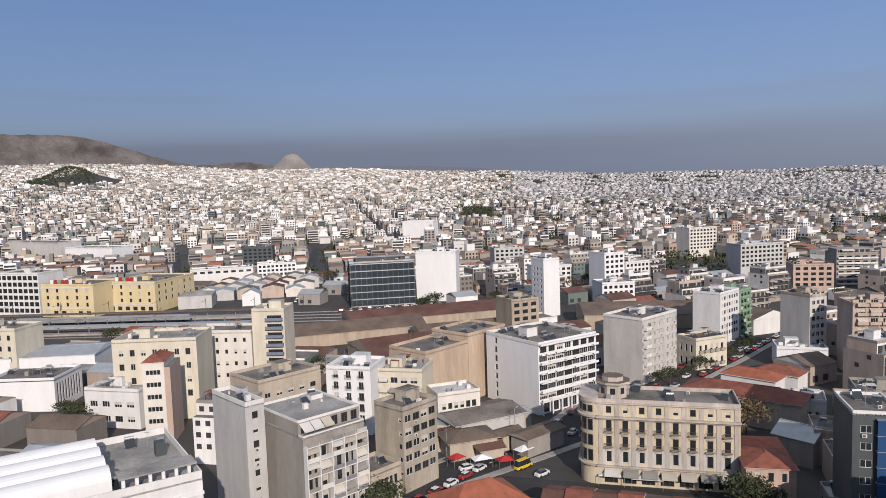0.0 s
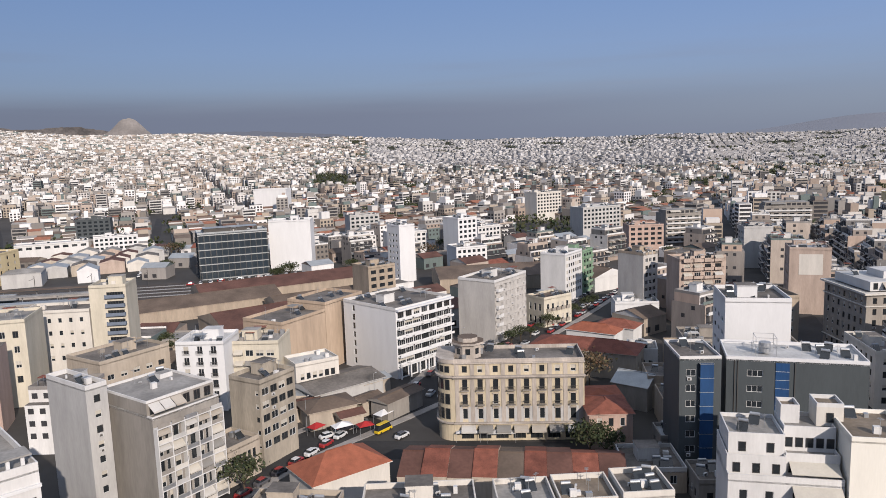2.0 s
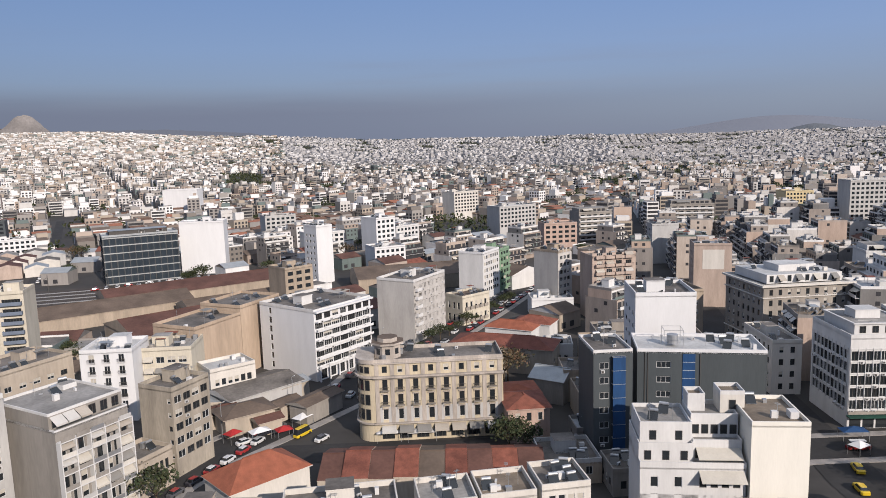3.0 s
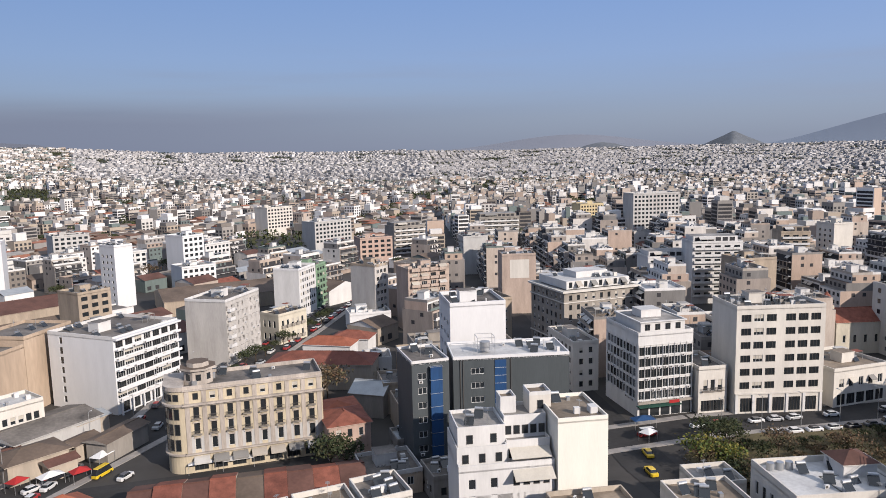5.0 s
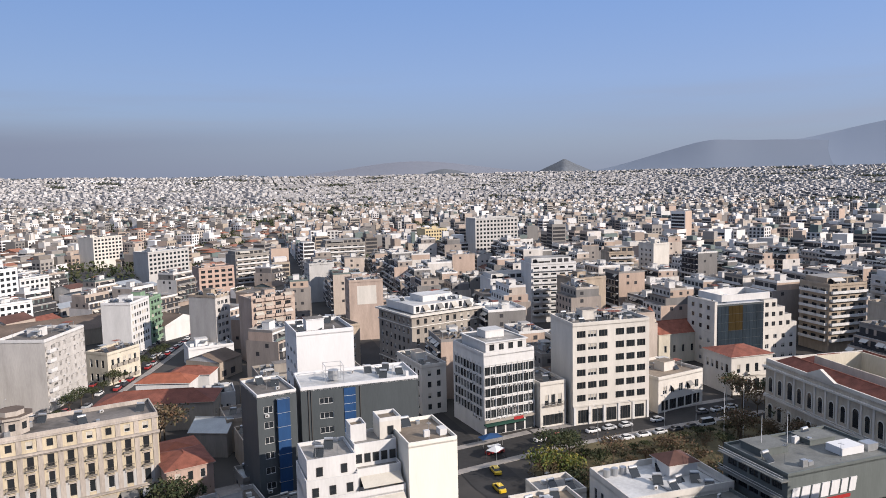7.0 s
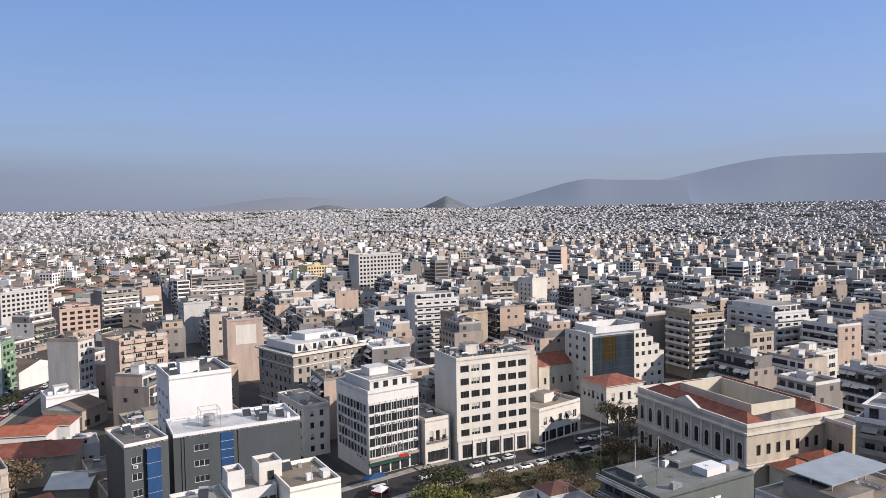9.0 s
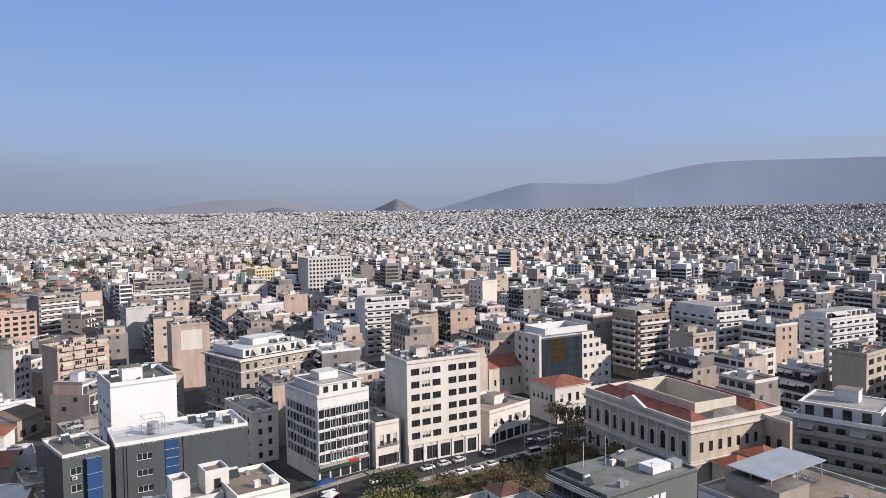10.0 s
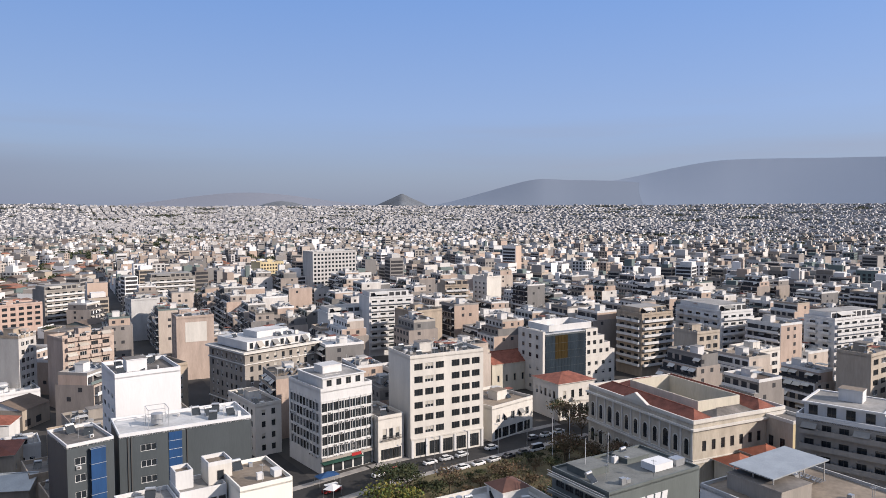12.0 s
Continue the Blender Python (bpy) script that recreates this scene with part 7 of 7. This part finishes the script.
def planting():
    rnd = random.Random(21)
    for k, x, y, sc in (("yellow", 128, 96, 1.1), ("green", 138, 101, 1.05), ("green", 141, 98, 0.9), ("yellow", 131, 91, 1.0), ("olive", 127, 85, 1.1), ("green", 146, 101.5, 0.8),
                        ("dry", 210, 84, 1.2), ("green", 217, 90, 1.0), ("dry", 206, 78, 1.0), ("green", 219, 80, 0.9)):
        plant(k, x, y, sc, rnd.uniform(0, 360))
    for i in range(105):
        x, y = rnd.uniform(126, 205), rnd.uniform(50, 102)
        if -(x - 131) * 0.42 + 101 < y or y < 62 - (x - 134) * 0.5:
            continue
        k = rnd.random()
        plant("dry" if k < 0.3 else ("shrub" if k < 0.75 else "olive"), x, y, rnd.uniform(0.6, 1.0), rnd.uniform(0, 360))
    for i in range(16):
        plant(rnd.choice(("shrub", "bush", "bush")), 134 + 4.1 * i, 101.5 - 1.7 * i + rnd.uniform(-0.8, 0.8), rnd.uniform(0.6, 1.0), rnd.uniform(0, 360))
    plant("dry", 78, 186, 1.5, 20, 0)
    plant("dry", 81, 190, 1.2, 80, 0)
    plant("green", 61, 143, 1.15, 40, 0)
    plant("green", 64, 141, 1.0, 90, 0)
    for i in range(12):
        u = i / 12
        plant("green" if i % 3 else "olive", 66 + 62 * u, 231 + 58 * u, rnd.uniform(0.5, 0.8), 40 * i, 0.16)
    for x, y in ((-110, 205), (-118, 224), (-124, 226), (-106, 203), (-113, 212), (-49, 268), (-46, 262), (-52, 274), (-14, 146)):
        plant(rnd.choice(("green", "olive")), x, y, rnd.uniform(0.7, 1.2), rnd.uniform(0, 360), 0)
    for x, y in GROVES:
        for q in range(rnd.randint(1, 2)):
            plant(rnd.choice(("green", "green", "olive", "dry")), x + rnd.uniform(-5, 5), y + rnd.uniform(-5, 5), rnd.uniform(0.9, 1.4), rnd.uniform(0, 360), 0)
    s = Soup()
    for x, y, h in WOODS:
        z = height(x, y)
        for q in range(26):
            p = Vector((x + rnd.gauss(0, 2.6), y + rnd.gauss(0, 2.6), z + h * rnd.uniform(0.3, 1.0)))
            a, b = Vector((rnd.gauss(0, 1), rnd.gauss(0, 1), rnd.gauss(0, 1))).normalized(), Vector((rnd.gauss(0, 1), rnd.gauss(0, 1), rnd.gauss(0, 1))).normalized()
            r = rnd.uniform(0.9, 1.9)
            s.poly([tuple(p + a * r), tuple(p + b * r), tuple(p - a * r), tuple(p - b * r)], "leaf")
    tagged(new("distant_trees", s.mesh("distant_trees")), "dark green trees between far houses", "trees", kind="stuff")


planting()


# ---- cars and street fittings ----
def car_meshes(long_, tall, paint):
    def shape(ring_lo, ring_hi, mat, s):
        k = len(s.v)
        s.v.extend(ring_lo + ring_hi)
        n = len(ring_lo)
        i0 = s.slot(mat)
        for a in range(n):
            b = (a + 1) % n
            s.f.append((k + a, k + b, k + n + b, k + n + a))
            s.m.append(i0)
        s.f.append(tuple(k + n + a for a in range(n)))
        s.m.append(i0)
    body, cabin, wheel = Soup(), Soup(), Soup()
    L, W = long_ / 2, 0.88
    out = lambda l, w, z, c: [(-l + c, -w, z), (l - c, -w, z), (l, -w + c, z), (l, w - c, z), (l - c, w, z), (-l + c, w, z), (-l, w - c, z), (-l, -w + c, z)]
    shape(out(L, W, 0.28, 0.25), out(L * 0.98, W, 0.82, 0.3), paint, body)
    shape(out(L * 0.98, W, 0.82, 0.3), out(L * 0.9, W * 0.92, 0.93, 0.3), paint, body)
    f = 0.62 if tall < 1.7 else 0.9
    lo, hi = out(L * f, W * 0.9, 0.93, 0.15), out(L * (f - 0.2), W * 0.75, tall - 0.08, 0.15)
    shape([(x - 0.15, y, z) for x, y, z in lo], [(x - 0.2, y, z) for x, y, z in hi], "glass", cabin)
    roof = Soup()
    shape([(x - 0.2, y, z + 0.002) for x, y, z in hi], [(x * 0.95 - 0.2, y * 0.93, z + 0.07) for x, y, z in hi], paint, roof)
    k = 12
    for y in (-0.1, 0.1):
        wheel.v.extend([(0.31 * math.cos(2 * math.pi * a / k), y, 0.31 * math.sin(2 * math.pi * a / k)) for a in range(k)])
    for a in range(k):
        b = (a + 1) % k
        wheel.f.append((a, b, k + b, k + a))
        wheel.m.append(wheel.slot("tyre"))
    wheel.f += [tuple(range(k))[::-1], tuple(range(k, 2 * k))]
    wheel.m += [0, 0]
    return body.mesh("body"), cabin.mesh("cabin_glass"), roof.mesh("car_roof"), wheel.mesh("wheel")


def park_car(x, y, ang, key="car", z=0.07):
    long_, tall, paint, label, cat = {"car": (4.2, 1.45, "carpaint", "small parked car beside the kerb", "car"), "van": (5.2, 2.1, "carpaint", "parked delivery van beside the kerb", "van"), "taxi": (4.5, 1.5, "cabyellow", "yellow taxi on the asphalt street", "taxi"),
                                      "yellow_van": (5.4, 2.3, "cabyellow", "yellow van on the asphalt street", "van")}[key]
    if ("car", key) not in MESHES:
        MESHES[("car", key)] = car_meshes(long_, tall, paint)
    b, c, r, w = MESHES[("car", key)]
    t = thing("car" if key in ("car", "taxi") else "van", pose(x, y, z, 0, 0, ang), label, cat, "vehicles in the streets")
    body = part("body", b, t)
    part("cabin_glass", c, t)
    rf = part("car_roof", r, t)
    for sx in (-1, 1):
        for sy in (-0.8, 0.8):
            part("wheel", w, t, m=pose(sx * long_ * 0.31, sy, 0.31))


def undergrowth():
    """Dry hedges and low scrub over the lawn of the park."""
    rnd = random.Random(77)
    s = Soup()
    for _ in range(900):
        x, y = rnd.uniform(128, 204), rnd.uniform(48, 101)
        if y > 101 - (x - 131) * 0.36 or y < 66 - (x - 134) * 0.5 or y < 40 + (x - 168) * 0.95 or noise.noise((x / 9, y / 9, 2.0)) < -0.12:
            continue
        hh, leaf = rnd.uniform(0.5, 1.9), rnd.choice(("dryleaf", "dryleaf", "dryleaf", "leaf"))
        for q in range(34):
            p = Vector((x + rnd.gauss(0, 0.7), y + rnd.gauss(0, 0.7), 0.25 + hh * rnd.random()))
            a, b = Vector((rnd.gauss(0, 1), rnd.gauss(0, 1), rnd.gauss(0, 1))).normalized(), Vector((rnd.gauss(0, 1), rnd.gauss(0, 1), rnd.gauss(0, 1))).normalized()
            r = rnd.uniform(0.1, 0.26)
            s.poly([tuple(p + a * r), tuple(p + b * r), tuple(p - a * r), tuple(p - b * r)], leaf)
    tagged(new("undergrowth", s.mesh("undergrowth")), "brown winter scrub and hedges over the park lawn", "shrubs", kind="stuff")


undergrowth()


def traffic():
    rnd = random.Random(8)
    for i in range(13):
        x, y = 146 + 4.9 * i, 111.0 - 2.18 * i
        if rnd.random() < 0.9:
            park_car(x + 2.6, y + 1.3, -24 + rnd.uniform(-3, 3), "car", 0.08)
        if rnd.random() < 0.75 and i > 2:
            park_car(x - 1.0, y - 6.2, -24 + rnd.uniform(-4, 4), "car" if rnd.random() < 0.85 else "van", 0.08)
    for i in range(7):
        park_car(206 - 5.0 * i, 69 - 6.4 * i, 52 + rnd.uniform(-4, 4), "car", 0.13)
    park_car(18, 172, 40, "yellow_van", 0.1)
    park_car(22, 167, 40, "car", 0.1)
    park_car(118, 101, 65, "taxi", 0.12)
    park_car(125, 108, 60, "taxi", 0.12)
    park_car(134, 116, -20, "van", 0.12)
    for i in range(4):
        park_car(4 + 3.0 * i, 172 + 2.2 * i, 35 + rnd.uniform(-10, 10), "car", 0.1)
    for (xa, ya), (xb, yb) in zip(AVENUE[2:], AVENUE[3:]):
        a = math.degrees(math.atan2(yb - ya, xb - xa))
        L = math.hypot(xb - xa, yb - ya)
        for q in range(int(L / 5.6)):
            for side in (-5.3, 5.3, -1.6):
                if rnd.random() < (0.75 if abs(side) > 3 else 0.25):
                    p = pose(xa, ya, 0, 0, 0, a) @ Vector((q * 5.6 + 2, side, 0))
                    park_car(p.x, p.y, a + (180 if side < 0 else 0), "car", 0.1)
    for i in range(8):
        park_car(-18 + 3.6 * i, 145 + 4.2 * i - 3.0, 49, "car", 0.1)
    for i in range(14):
        park_car(-95 - 1.5 * i, 450 + 13 * i, 98, "car", 0.1)
    for i in range(24):
        park_car(-60 + 5.2 * (i % 12), 412 + 1.0 * (i % 12) - 3.5 * (i // 12), rnd.choice((11, 100)), "car", 0.1)


traffic()


def street_fittings():
    for x, y, h in ((181, 77, 13), (186, 74, 13)):
        t = thing("flagpole", pose(x, y, 0.2), "tall white flagpole in the park", "flagpole", "flagpoles")
        s = Soup()
        s.tube(0, 0, 0, h, 0.09, "clean", 8, 0.05)
        part("pole", s, t)
    for x, y, z, h in ((127.5, 47.5, 20.5, 6.5), (133, 45, 20.5, 6.5)):
        t = thing("flagpole", pose(x, y, z), "thin pole on the dark office roof", "flagpole", "flagpoles")
        s = Soup()
        s.tube(0, 0, 0, h, 0.07, "clean", 6, 0.04)
        part("pole", s, t)
    for i in range(16):
        if i < 6:
            x, y = 150 + 10 * i, 106.5 - 4.4 * i
        else:
            (xa, ya), (xb, yb) = AVENUE[1 + (i - 6) // 2], AVENUE[2 + (i - 6) // 2]
            q = 0.25 + 0.5 * ((i - 6) % 2)
            a = math.atan2(yb - ya, xb - xa)
            x, y = xa + (xb - xa) * q - 7.3 * math.sin(a), ya + (yb - ya) * q + 7.3 * math.cos(a)
        t = thing("street_lamp", pose(x, y, 0.16, 0, 0, 60), "grey street lamp with a curved arm", "street lamp", "street lamps")
        s = Soup()
        s.tube(0, 0, 0, 8.5, 0.1, "metal", 6, 0.06)
        part("pole", s, t)
        s = Soup()
        s.box(0, -0.04, 8.42, 1.6, 0.04, 8.5, "metal")
        part("arm", s, t)
        s = Soup()
        s.box(1.2, -0.14, 8.3, 1.9, 0.14, 8.42, "frame")
        part("lamp_head", s, t)
    for x, y, a, w, mt in ((6, 171, 20, 5, "clean"), (12, 170, 15, 4, "red"), (18, 176, 40, 5, "clean"), (34, 160, -14, 6, "clean"), (41, 157.5, -14, 7, "lightgrey"), (134, 120, -20, 6, "bluenet"), (130, 112, 10, 4, "clean"), (1, 172, 40, 4, "red")):
        t = thing("market_stall", pose(x, y, 0.1, 0, 0, a), "street stall under a pitched cloth roof", "stall", "street stalls")
        s = Soup()
        s.poly([(0, 0, 2.3), (w, 0, 2.3), (w / 2, 1.5, 3.3)], mt)
        s.poly([(w, 0, 2.3), (w, 3, 2.3), (w / 2, 1.5, 3.3)], mt)
        s.poly([(w, 3, 2.3), (0, 3, 2.3), (w / 2, 1.5, 3.3)], mt)
        s.poly([(0, 3, 2.3), (0, 0, 2.3), (w / 2, 1.5, 3.3)], mt)
        part("cloth_roof", s, t)
        for px, py in ((0.1, 0.1), (w - 0.1, 0.1), (0.1, 2.9), (w - 0.1, 2.9)):
            s = Soup()
            s.box(px - 0.04, py - 0.04, 0, px + 0.04, py + 0.04, 2.3, "metal")
            part("post", s, t)


street_fittings()
